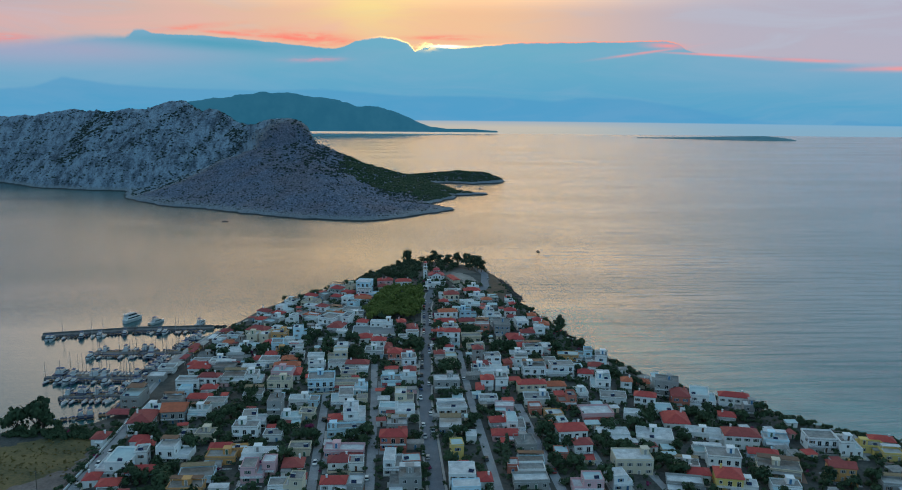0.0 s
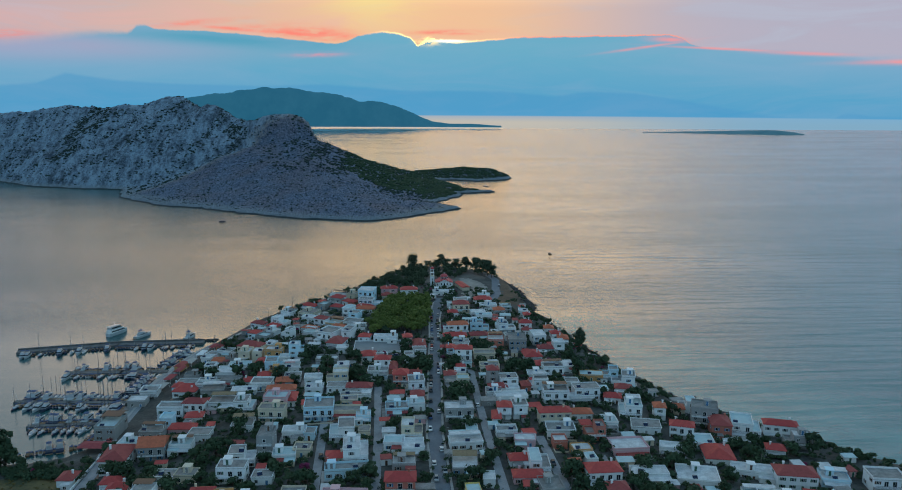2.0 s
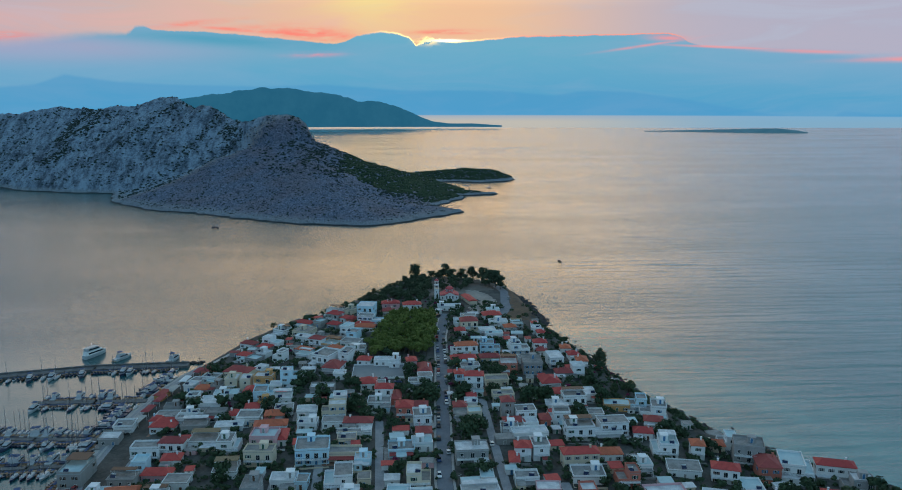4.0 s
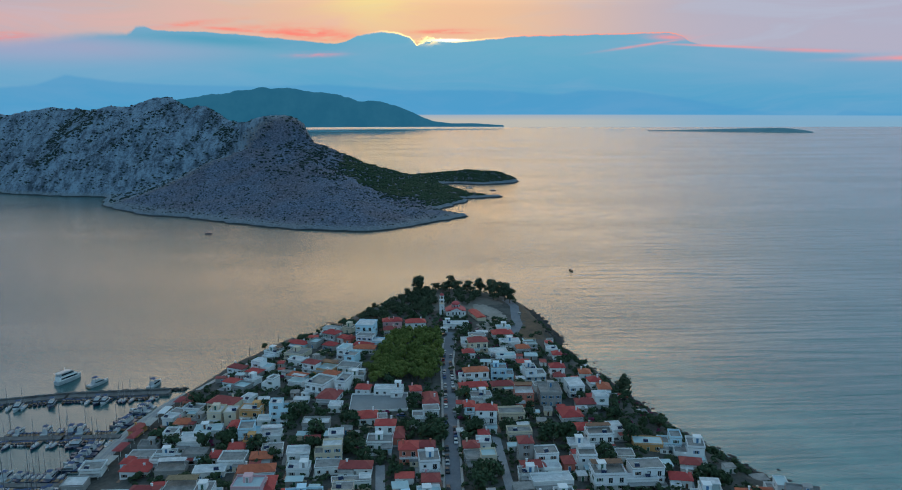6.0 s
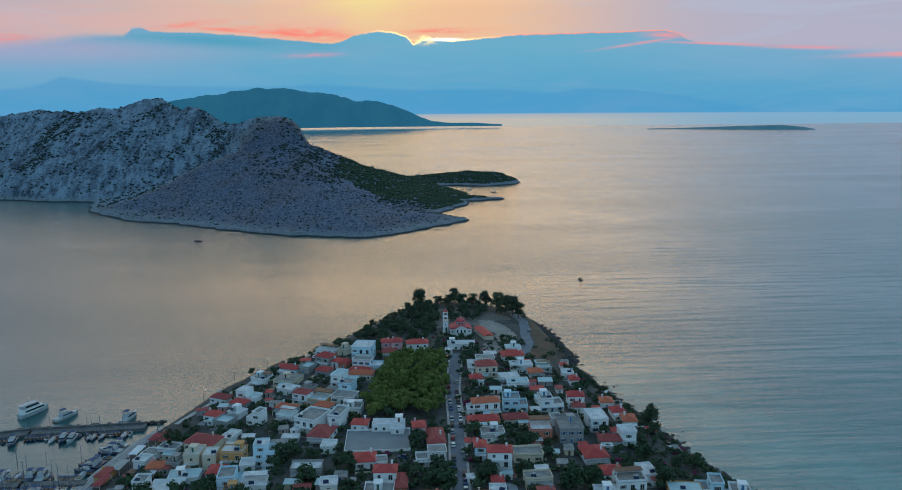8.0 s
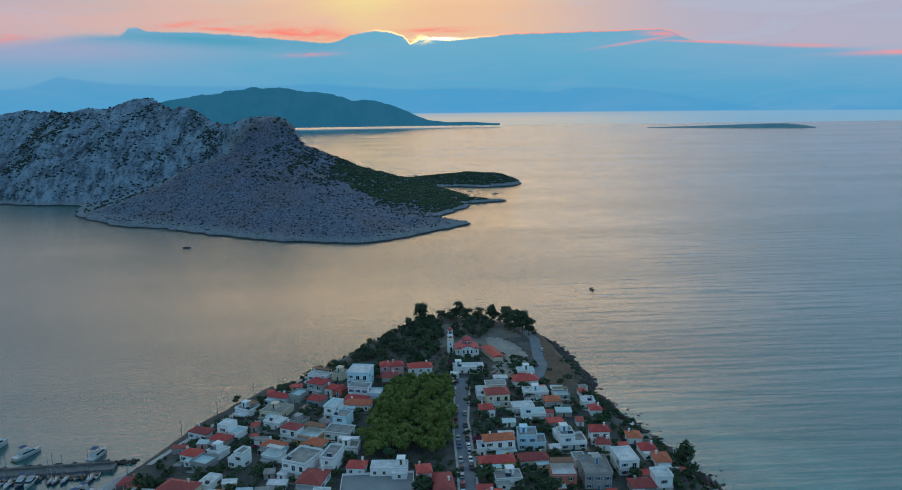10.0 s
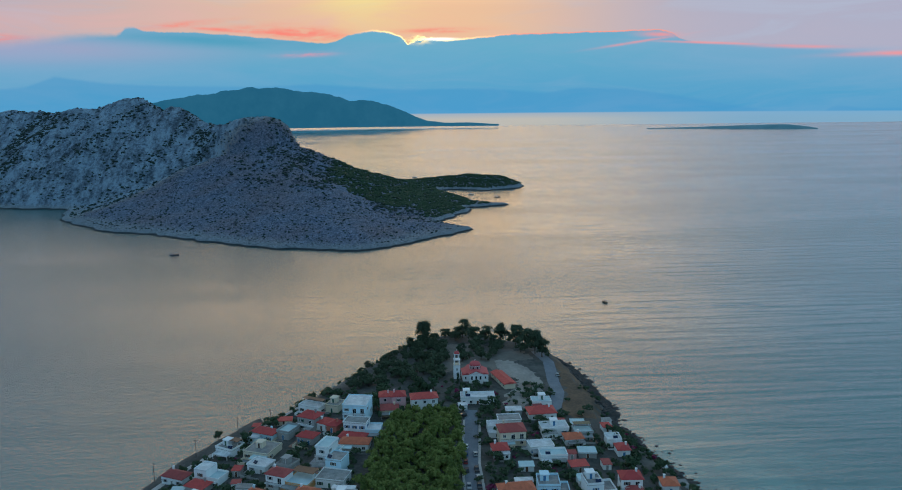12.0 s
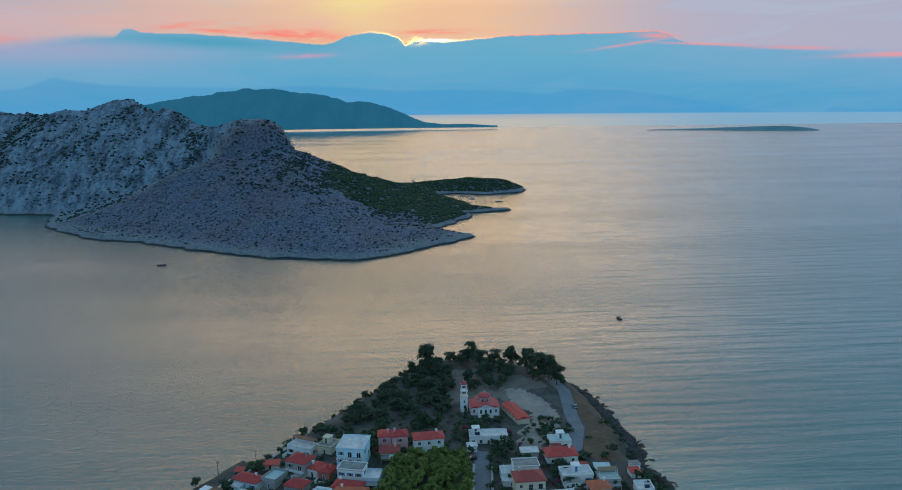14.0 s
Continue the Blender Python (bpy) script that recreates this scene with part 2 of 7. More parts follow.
# ---------------------------------------------------------------- sea, headland and islands
def mesh_object(name, verts, faces, mat, smooth=False):
    me = bpy.data.meshes.new(name)
    me.from_pydata([tuple(v) for v in verts], [], faces)
    if smooth:
        me.polygons.foreach_set("use_smooth", [True] * len(me.polygons))
    me.materials.append(mat)
    me.update()
    return new(name, me)


def seg_dist(px, py, ax, ay, bx, by):
    """Distance of points from a segment, and how far along it the foot lies."""
    dx, dy = bx - ax, by - ay
    s = np.clip(((px - ax) * dx + (py - ay) * dy) / (dx * dx + dy * dy), 0, 1)
    return np.hypot(px - ax - s * dx, py - ay - s * dy), s


def inside_dist(px, py, poly):
    """Distance from a closed outline, positive inside."""
    d, inside = np.full(np.shape(px), 1e9), np.zeros(np.shape(px), bool)
    for (ax, ay), (bx, by) in zip(poly, poly[1:] + poly[:1]):
        d = np.minimum(d, seg_dist(px, py, ax, ay, bx, by)[0])
        if ay != by:
            inside ^= ((ay > py) != (by > py)) & (px < (bx - ax) * (py - ay) / (by - ay) + ax)
    return np.where(inside, d, -d)


def fuzz(px, py, scale, seed=0.0, octaves=4):
    """Smooth fractal noise, about -1 to 1, made of turned sine waves and warped by itself."""
    out, amp, k = 0.0, 1.0, 2 * math.pi / scale
    rng = np.random.default_rng(int(seed * 10) + 7)
    for _ in range(octaves):
        for _ in range(3):
            a, ph = rng.uniform(0, 2 * math.pi, 2)
            wob = 1.3 * np.sin(k * 0.6 * (np.cos(a + 1.3) * px + np.sin(a + 1.3) * py) + 2 * ph)
            out = out + amp * np.sin(k * (np.cos(a) * px + np.sin(a) * py) + ph + wob) / 2.2
        amp, k = amp * 0.5, k * 2.03
    return out


COAST = [(-900, 60), (-420, 250), (-260, 330), (-186, 363), (-167, 368), (-146, 373), (-138, 384), (-136.5, 410), (-137, 440), (-136, 469), (-132, 495), (-126, 518), (-118, 535), (-103, 572),
         (-84, 597), (-66, 620), (-48, 648), (-32, 675), (-18, 698), (-4, 717), (10, 728), (34, 734), (60, 724), (78, 710), (87, 702), (93, 690), (96, 672),
         (98, 650), (100, 632), (101, 614), (96, 603), (102, 590), (103, 573), (110, 548), (118, 515), (124, 480), (136, 452), (146, 428), (169, 398), (198, 368), (216, 351),
         (252, 326), (345, 255), (520, 120), (900, -100), (900, -900), (-900, -900)]


def ground_height(px, py):
    d = inside_dist(px, py, COAST)
    plateau = 12.0 - 0.00045 * (px - 10) ** 2 + 2.5 * np.exp(-((px + 2) ** 2 + (py - 605) ** 2) / 40**2)
    plateau = np.maximum(plateau, 3.0 + 0.002 * np.maximum(260 - py, 0) * 0)
    quay = (px < -70) & (py > 370) & (py < 620)
    run = np.where(quay, 4.0, 15.0)
    rise = np.clip(d / run, 0, 1)
    rise = rise * rise * (3 - 2 * rise)
    quay_z = 1.6 + np.clip((px + 126) / 60, 0, 1) * 8
    plateau = np.where(quay, np.minimum(plateau, quay_z), plateau)
    bumpy = 0.5 * fuzz(px, py, 14, 1) * np.clip(1 - np.abs(d - 7) / 9, 0, 1) * (~quay)
    return np.where(d > 0, plateau * rise + bumpy, np.maximum(d * 0.5, -4.0))


GX, GY, GSTEP = -280.0, 180.0, 2.0
_gx, _gy = np.meshgrid(np.arange(GX, 320, GSTEP), np.arange(GY, 780, GSTEP))
GROUND_GRID = ground_height(_gx, _gy).tolist()
SHORE_GRID = inside_dist(_gx, _gy, COAST).tolist()


def looked_up(grid, x, y):
    """A value between the points of a grid over the headland."""
    u = min(max((x - GX) / GSTEP, 0), len(grid[0]) - 1.001)
    v = min(max((y - GY) / GSTEP, 0), len(grid) - 1.001)
    i, j = int(u), int(v)
    u, v = u - i, v - j
    return (grid[j][i] * (1 - u) + grid[j][i + 1] * u) * (1 - v) + (grid[j + 1][i] * (1 - u) + grid[j + 1][i + 1] * u) * v


def ground_z(x, y):
    return looked_up(GROUND_GRID, x, y)


def sheet(name, xs, ys, height, mat, drop=-3.5):
    gx, gy = np.meshgrid(xs, ys)
    gz = height(gx, gy)
    n = len(xs)
    keep = gz > drop
    faces = []
    for j in range(len(ys) - 1):
        for i in range(n - 1):
            if keep[j, i] or keep[j, i + 1] or keep[j + 1, i] or keep[j + 1, i + 1]:
                faces.append((j * n + i, j * n + i + 1, (j + 1) * n + i + 1, (j + 1) * n + i))
    ob = mesh_object(name, np.stack([gx.ravel(), gy.ravel(), gz.ravel()], 1), faces, mat, True)
    bm = bmesh.new()
    bm.from_mesh(ob.data)
    bmesh.ops.delete(bm, geom=[v for v in bm.verts if not v.link_faces], context="VERTS")
    bm.to_mesh(ob.data)
    bm.free()
    return ob


water = mesh_object("water", [(-12000, -3000, 0), (12000, -3000, 0), (12000, 14000, 0), (-12000, 14000, 0)], [(0, 1, 2, 3)], SEA)
tagged(water, "calm rippled sea reflecting the sunset sky", "sea", kind="structure")
ground = sheet("ground", np.r_[np.arange(-900, -260, 40), np.arange(-260, 300, 3.0), np.arange(300, 901, 40)],
               np.r_[np.arange(-900, 180, 40), np.arange(180, 760, 3.0)], ground_height, GROUND)
tagged(ground, "dusty headland with rocky shore under the village", "ground", kind="structure")

# ---- the rocky island
MONI = [(-1300, 1750), (-1000, 1690), (-806, 1615), (-690, 1510), (-582, 1463), (-500, 1450), (-466, 1345), (-460, 1330), (-372, 1228), (-300, 1195),
        (-250, 1155), (-156, 1092), (-81, 1066), (-40, 1062), (0, 1092), (40, 1134), (84, 1186), (55, 1228), (46, 1252), (80, 1310), (98, 1345), (92, 1378),
        (155, 1398), (157, 1406), (112, 1420), (111, 1446), (93, 1483), (66, 1560), (52, 1615), (104, 1618), (151, 1598), (205, 1622), (228, 1660),
        (205, 1700), (130, 1745), (40, 1775), (-60, 1850), (-300, 1960), (-700, 2050), (-1300, 2000)]
REAR = [(-1300, 1750), (-1000, 1690), (-806, 1615), (-690, 1510), (-582, 1463), (-500, 1450), (-440, 1432), (-380, 1432), (-330, 1440), (-270, 1448), (-210, 1446), (-160, 1472), (-140, 1560),
        (-190, 1700), (-300, 1960), (-700, 2050), (-1300, 2000)]
MAIN_RIDGE = [(-1250, 1880, 90), (-900, 1800, 130), (-710, 1760, 145), (-616, 1725, 141), (-580, 1712, 152), (-557, 1703, 152), (-535, 1694, 147), (-506, 1683, 154),
              (-477, 1672, 164), (-450, 1661, 168), (-422, 1645, 154), (-410, 1637, 144), (-389, 1626, 149), (-372, 1617, 150), (-346, 1600, 136),
              (-325, 1587, 125), (-312, 1579, 130), (-268, 1552, 121), (-242, 1536, 131), (-209, 1515, 130)]
SPURS = [[(-470, 1640, 140), (-478, 1560, 84), (-486, 1490, 30)], [(-640, 1730, 140), (-650, 1640, 96), (-668, 1545, 30)]]
DOME = [(-441, 1334, 5), (-417, 1351, 14), (-386, 1373, 25.5), (-354, 1396, 38.5), (-321, 1420, 56), (-286, 1446, 75), (-250, 1472, 84), (-222, 1492, 90), (-185, 1508, 97), (-150, 1510, 82),
        (-106, 1510, 64), (-62, 1512, 47), (-17, 1515, 33), (25, 1525, 25), (50, 1560, 8)]
ISLET = [(10, 1700, 10), (70, 1690, 17), (130, 1680, 24), (185, 1662, 20)]


def ridge_height(px, py, d, ridge, power):
    """Slopes that fall from a ridge line to where d is nothing."""
    near, crest = np.full(np.shape(px), 1e9), np.zeros(np.shape(px))
    for (ax, ay, az_), (bx, by, bz) in zip(ridge, ridge[1:]):
        r, s = seg_dist(px, py, ax, ay, bx, by)
        crest, near = np.where(r < near, az_ + s * (bz - az_), crest), np.minimum(near, r)
    share = np.clip(d, 0, None) / (np.clip(d, 0, None) + near + 1e-6)
    return crest * share**power


def island_height(px, py):
    """A steep rear massif with its summit ridge, and a rounded hill in front of it."""
    d = inside_dist(px, py, MONI)
    d = d + (3.5 * fuzz(px, py, 46, 12) + 1.5) * np.clip(1 - np.abs(d) / 40, 0, 1)
    back = inside_dist(px, py, REAR) + 9 * fuzz(px, py, 90, 16)
    best = np.maximum(ridge_height(px, py, np.minimum(back, d), MAIN_RIDGE, 0.80), ridge_height(px, py, d, DOME, 0.62))
    for spur in SPURS:
        best = np.maximum(best, ridge_height(px, py, np.minimum(back, d), spur, 0.9))
    best = np.maximum(best, ridge_height(px, py, d, ISLET, 0.85))
    shore = np.clip(d / 6, 0, 1) * 4.0
    folds = (3.0 * fuzz(px, py, 120, 2) + 1.6 * fuzz(px, py, 38, 3)) * np.clip(d / 60, 0, 1) * np.clip(best / 40, 0.15, 1)
    return np.where(d > 0, np.maximum(best, shore) + folds, np.maximum(d * 0.6, -4.0))


MX, MY, MSTEP = np.arange(-1300, 250, 5.0), np.arange(1040, 2060, 5.0), 5.0
_mx, _my = np.meshgrid(MX, MY)
_grain = (_mx * 0.82 + _my * 0.57, -_mx * 0.57 + _my * 0.82)
MONI_GRID = island_height(_mx, _my)
for _ in range(2):
    _pad = np.pad(MONI_GRID, 1, mode="edge")
    _soft = sum(_pad[a : a + MONI_GRID.shape[0], b : b + MONI_GRID.shape[1]] for a in range(3) for b in range(3)) / 9
    MONI_GRID = np.where(MONI_GRID > 9, _soft, MONI_GRID)
_up = np.clip((MONI_GRID - 6) / 40, 0, 1)
MONI_GRID = MONI_GRID + _up * (2.6 * -np.abs(fuzz(_grain[0] * 0.35, _grain[1] * 1.6, 60, 9)) + 1.1 * fuzz(_mx, _my, 17, 10, 3) + 1.3)

_knob = np.hypot((_mx + 219) * np.where(_mx < -219, 0.62, 1.0), (_my - 1520) * np.where(_my < 1520, 0.95, 0.62)) + 2.5 * fuzz(_mx, _my, 30, 15, 3)
_crag = 132 - 2.0 * (np.clip(_knob, 0, 70) / 19) ** 3 + 1.5 * fuzz(_mx, _my, 14, 15, 2)
MONI_GRID = np.where(_knob < 60, np.maximum(MONI_GRID, _crag), MONI_GRID)


def moni_height(px, py):
    """Height of the rocky island, between the points of its grid."""
    u, v = np.clip((px - MX[0]) / MSTEP, 0, len(MX) - 1.001), np.clip((py - MY[0]) / MSTEP, 0, len(MY) - 1.001)
    i, j = u.astype(int), v.astype(int)
    u, v = u - i, v - j
    return (MONI_GRID[j, i] * (1 - u) + MONI_GRID[j, i + 1] * u) * (1 - v) + (MONI_GRID[j + 1, i] * (1 - u) + MONI_GRID[j + 1, i + 1] * u) * v


def limestone():
    """Weathered rock with haze blue mixed into its tones: pale broken slabs on the rear massif, purple-brown scree on
    the front hill, bleached in the spray zone.
    """
    m, n, b, where = material("haze_blue_limestone", 0.95)
    axes = n.node("ShaderNodeSeparateXYZ")
    n.link(where, axes.inputs[0])
    x, y, z = axes.outputs
    big = n.noise(where, 0.012, 4, 0.6)
    slabs = n.noise(n.stretched(where, 0.085, 0.03, 0.04, 0.6), 1.0, 5, 0.68)
    grit = n.noise(where, 0.22, 5, 0.72)
    speck = n.noise(where, 0.55, 4, 0.75)
    cells = n.node("ShaderNodeTexVoronoi")
    n.link(where, cells.inputs["Vector"])
    cells.inputs["Scale"].default_value = 0.16
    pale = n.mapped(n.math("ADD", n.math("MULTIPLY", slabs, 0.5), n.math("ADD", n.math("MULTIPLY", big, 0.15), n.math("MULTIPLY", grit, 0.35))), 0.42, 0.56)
    # the blue cast of the rear and front tones stands in for haze
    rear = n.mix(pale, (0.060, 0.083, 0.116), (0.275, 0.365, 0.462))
    stones = n.mapped(n.math("ADD", n.math("MULTIPLY", speck, 0.6), n.math("MULTIPLY", grit, 0.4)), 0.40, 0.60)
    front = n.mix(stones, (0.034, 0.048, 0.082), (0.225, 0.275, 0.390))
    front = n.mix(n.mapped(n.noise(where, 0.014, 4, 0.6), 0.42, 0.62, 0, 0.7), front, n.mix(stones, (0.050, 0.050, 0.070), (0.270, 0.242, 0.295)))
    over = n.math("SUBTRACT", n.math("MULTIPLY", n.math("ADD", x, 441), 0.593), n.math("MULTIPLY", n.math("SUBTRACT", y, 1334), 0.807))
    over = n.math("ADD", over, n.math("MULTIPLY", n.math("SUBTRACT", big, 0.5), 70))
    base = n.mix(n.mapped(over, -14, 10, smooth=True), rear, front)
    seam = n.math("MULTIPLY", n.mapped(n.math("ABSOLUTE", n.math("ADD", over, 4)), 4, 22, 1, 0), n.mapped(grit, 0.42, 0.58))
    base = n.mix(n.math("MULTIPLY", seam, 0.65), base, (0.30, 0.235, 0.19))
    crack = n.mapped(n.math("MULTIPLY", grit, n.mapped(cells.outputs[0], 0.0, 0.6, 1.15, 0.75)), 0.52, 0.60, 0, 0.55)
    base = n.mix(crack, base, (0.034, 0.040, 0.042))
    level = n.math("ADD", z, n.math("MULTIPLY", n.math("SUBTRACT", grit, 0.5), 11))
    base = n.mix(n.mapped(level, 7.5, 3.5, 0, 0.75), base, n.mix(stones, (0.15, 0.18, 0.20), (0.36, 0.40, 0.43)))
    base = n.mix(n.mapped(z, 1.9, 1.2), base, (0.03, 0.035, 0.04))
    n.link(base, b.inputs["Base Color"])
    bump(n, b, n.math("ADD", grit, n.math("MULTIPLY", speck, 0.35)), 1.0, 5.0)
    return m


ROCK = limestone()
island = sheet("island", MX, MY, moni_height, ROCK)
tagged(island, "bare grey limestone island with dark scrub", "island", kind="structure")



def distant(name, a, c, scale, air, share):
    """Slopes so far off that haze, painted as emission, gives most of their light."""
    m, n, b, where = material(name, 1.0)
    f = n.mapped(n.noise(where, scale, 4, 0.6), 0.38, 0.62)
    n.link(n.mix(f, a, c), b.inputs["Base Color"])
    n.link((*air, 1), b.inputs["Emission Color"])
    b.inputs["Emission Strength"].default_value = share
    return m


# last two arguments: colour and strength of the painted haze glow
FARROCK = distant("hazed_wooded_slopes", (0.02, 0.04, 0.04), (0.045, 0.07, 0.065), 0.006, (0.016, 0.095, 0.165), 1.0)
FLATROCK = distant("hazed_islet_scrub", (0.04, 0.07, 0.07), (0.09, 0.12, 0.12), 0.01, (0.02, 0.085, 0.14), 0.8)


def far_island(name, crest, r_front, r_crest, r_back, mat, label, foot=-1.0):
    """A long far island on an arc round the village: crest given as (azimuth, height)."""
    rows, a0, a1 = [], crest[0][0], crest[-1][0]
    for i in range(161):
        a = a0 + (a1 - a0) * i / 160
        h = float(np.interp(a, [c[0] for c in crest], [c[1] for c in crest]))
        col = []
        for k in range(13):
            u = k / 12
            r = r_front + (r_crest - r_front) * min(1, u / 0.75) + (r_back - r_crest) * max(0, (u - 0.75) / 0.25)
            prof = math.sin(min(1, u / 0.75) * math.pi / 2) ** 1.3 if u < 0.75 else math.cos((u - 0.75) / 0.25 * math.pi / 2)
            x, y = r * math.sin(radians(a)), r * math.cos(radians(a))
            z = foot + (h - foot) * prof + (0.025 * h * float(fuzz(np.array(x), np.array(y), 160, 5)) if 0 < k < 12 else 0.0)
            col.append((x, y, z))
        rows.append(col)
    verts = [v for col in rows for v in col]
    faces = [(i * 13 + k, (i + 1) * 13 + k, (i + 1) * 13 + k + 1, i * 13 + k + 1) for i in range(160) for k in range(12)]
    return tagged(mesh_object(name, verts, faces, mat, True), label, "island", kind="structure")


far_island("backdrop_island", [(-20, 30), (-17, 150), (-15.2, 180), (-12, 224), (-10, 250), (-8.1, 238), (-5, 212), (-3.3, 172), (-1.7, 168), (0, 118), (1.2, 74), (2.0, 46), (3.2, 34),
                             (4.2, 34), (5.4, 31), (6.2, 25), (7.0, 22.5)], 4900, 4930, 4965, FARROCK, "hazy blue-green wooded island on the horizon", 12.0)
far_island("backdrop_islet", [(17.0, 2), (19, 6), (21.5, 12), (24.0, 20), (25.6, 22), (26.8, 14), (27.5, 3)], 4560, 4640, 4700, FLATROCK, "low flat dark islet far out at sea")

# ---------------------------------------------------------------- kit for building things
def part(name, bm, mat, parent=None, label=""):
    """Links a bmesh as one mesh object under a thing or a part."""
    me = bpy.data.meshes.new(name)
    bm.to_mesh(me)
    bm.free()
    for m in mat if isinstance(mat, (list, tuple)) else (mat,):
        me.materials.append(m)
    return hang(name, me, parent, label)


def hang(name, me, parent=None, label="", m=None):
    """Another object on a mesh, under a parent."""
    ob = new(name, me)
    ob.parent = parent
    if m is not None:
        ob.matrix_basis = m
    if label:
        tagged(ob, label)
    return ob


def root(name, m, label, category, group=""):
    ob = new(name)
    ob.matrix_basis = m
    return tagged(ob, label, category, group)


def box(bm, x0, x1, y0, y1, z0, z1, mat=0, m=None):
    v = [bm.verts.new(p) for p in ((x0, y0, z0), (x1, y0, z0), (x1, y1, z0), (x0, y1, z0), (x0, y0, z1), (x1, y0, z1), (x1, y1, z1), (x0, y1, z1))]
    for f in ((3, 2, 1, 0), (4, 5, 6, 7), (0, 1, 5, 4), (1, 2, 6, 5), (2, 3, 7, 6), (3, 0, 4, 7)):
        bm.faces.new([v[i] for i in f]).material_index = mat
    if m is not None:
        for q in v:
            q.co = m @ q.co
    return bm


def lathe(bm, rings, n=12, x=0.0, y=0.0, mat=0, cap=True):
    """Rings of (radius, z) joined into a round solid."""
    rows = []
    for r, z in rings:
        rows.append([bm.verts.new((x + r * math.cos(2 * math.pi * i / n), y + r * math.sin(2 * math.pi * i / n), z)) for i in range(n)])
    for a, b in zip(rows, rows[1:]):
        for i in range(n):
            f = bm.faces.new((a[i], a[(i + 1) % n], b[(i + 1) % n], b[i]))
            f.material_index, f.smooth = mat, True
    if cap:
        bm.faces.new(rows[0][::-1]).material_index = mat
        bm.faces.new(rows[-1]).material_index = mat
    return bm


def tube(bm, a, b, ra, rb, n=6, mat=0):
    a, b = Vector(a), Vector(b)
    q = (b - a).to_track_quat("Z", "Y")
    rows = [[bm.verts.new(p + q @ Vector((r * math.cos(2 * math.pi * i / n), r * math.sin(2 * math.pi * i / n), 0))) for i in range(n)] for p, r in ((a, ra), (b, rb))]
    for i in range(n):
        f = bm.faces.new((rows[0][i], rows[0][(i + 1) % n], rows[1][(i + 1) % n], rows[1][i]))
        f.material_index, f.smooth = mat, True
    bm.faces.new(rows[0][::-1]).material_index = mat
    bm.faces.new(rows[1]).material_index = mat
    return bm


def hip_roof(bm, w, d, z, rise, eave=0.45, thick=0.16, gable=False, mat=0, x=0.0, y=0.0):
    """A tiled roof over a w by d plan, with its eaves standing out and a fascia below them."""
    a, b = w / 2 + eave, d / 2 + eave
    along = w >= d
    k = (a - b) if along else (b - a)
    k = k + (min(a, b) * (0.999 if gable else 0.12))
    lower = [bm.verts.new((x + sx * a, y + sy * b, z - 0.02)) for sx, sy in ((-1, -1), (1, -1), (1, 1), (-1, 1))]
    upper = [bm.verts.new((x + sx * a, y + sy * b, z + thick)) for sx, sy in ((-1, -1), (1, -1), (1, 1), (-1, 1))]
    ends = [bm.verts.new((x - k, y, z + thick + rise) if along else (x, y - k, z + thick + rise)), bm.verts.new((x + k, y, z + thick + rise) if along else (x, y + k, z + thick + rise))]
    faces = [lower[::-1]] + [(lower[i], lower[(i + 1) % 4], upper[(i + 1) % 4], upper[i]) for i in range(4)]
    if along:
        faces += [(upper[0], upper[1], ends[1], ends[0]), (upper[1], upper[2], ends[1]), (upper[2], upper[3], ends[0], ends[1]), (upper[3], upper[0], ends[0])]
    else:
        faces += [(upper[0], upper[1], ends[0]), (upper[1], upper[2], ends[1], ends[0]), (upper[2], upper[3], ends[1]), (upper[3], upper[0], ends[0], ends[1])]
    for f in faces:
        bm.faces.new(f).material_index = mat
    return bm


def wall_paint(name, colour, dirt=0.25):
    """Painted render: a tone of its own for each house, rain streaks and patches."""
    m, n, b, where = material(name, 0.88)
    own = n.node("ShaderNodeObjectInfo").outputs["Random"]
    patch = n.noise(n.stretched(where, 0.5, 0.5, 0.12), 1.0, 4, 0.65)
    grain = n.noise(where, 3.0, 3, 0.6)
    f = n.mapped(n.math("ADD", n.math("MULTIPLY", patch, 0.7), n.math("MULTIPLY", grain, 0.3)), 0.40, 0.70, 0, dirt)
    tint = n.mix(n.math("MULTIPLY", own, 0.30), colour, tuple(c * k for c, k in zip(colour, (0.68, 0.76, 0.86))))
    n.link(n.mix(f, tint, tuple(c * 0.45 for c in colour)), b.inputs["Base Color"])
    bump(n, b, grain, 0.3, 0.02)
    return m


def roof_tiles(name, a, c):
    m, n, b, where = material(name, 0.8)
    own = n.node("ShaderNodeObjectInfo").outputs["Random"]
    rows = n.node("ShaderNodeTexWave")
    rows.wave_type, rows.bands_direction = "BANDS", "X"
    n.link(where, rows.inputs["Vector"])
    rows.inputs["Scale"].default_value, rows.inputs["Distortion"].default_value = 1.1, 0.6
    stain = n.noise(where, 0.7, 5, 0.7)
    base = n.mix(own, a, c)
    base = n.mix(n.mapped(stain, 0.40, 0.75, 0, 0.6), base, tuple(v * 0.4 for v in c))
    n.link(base, b.inputs["Base Color"])
    bump(n, b, rows.outputs[1], 0.5, 0.06)
    return m


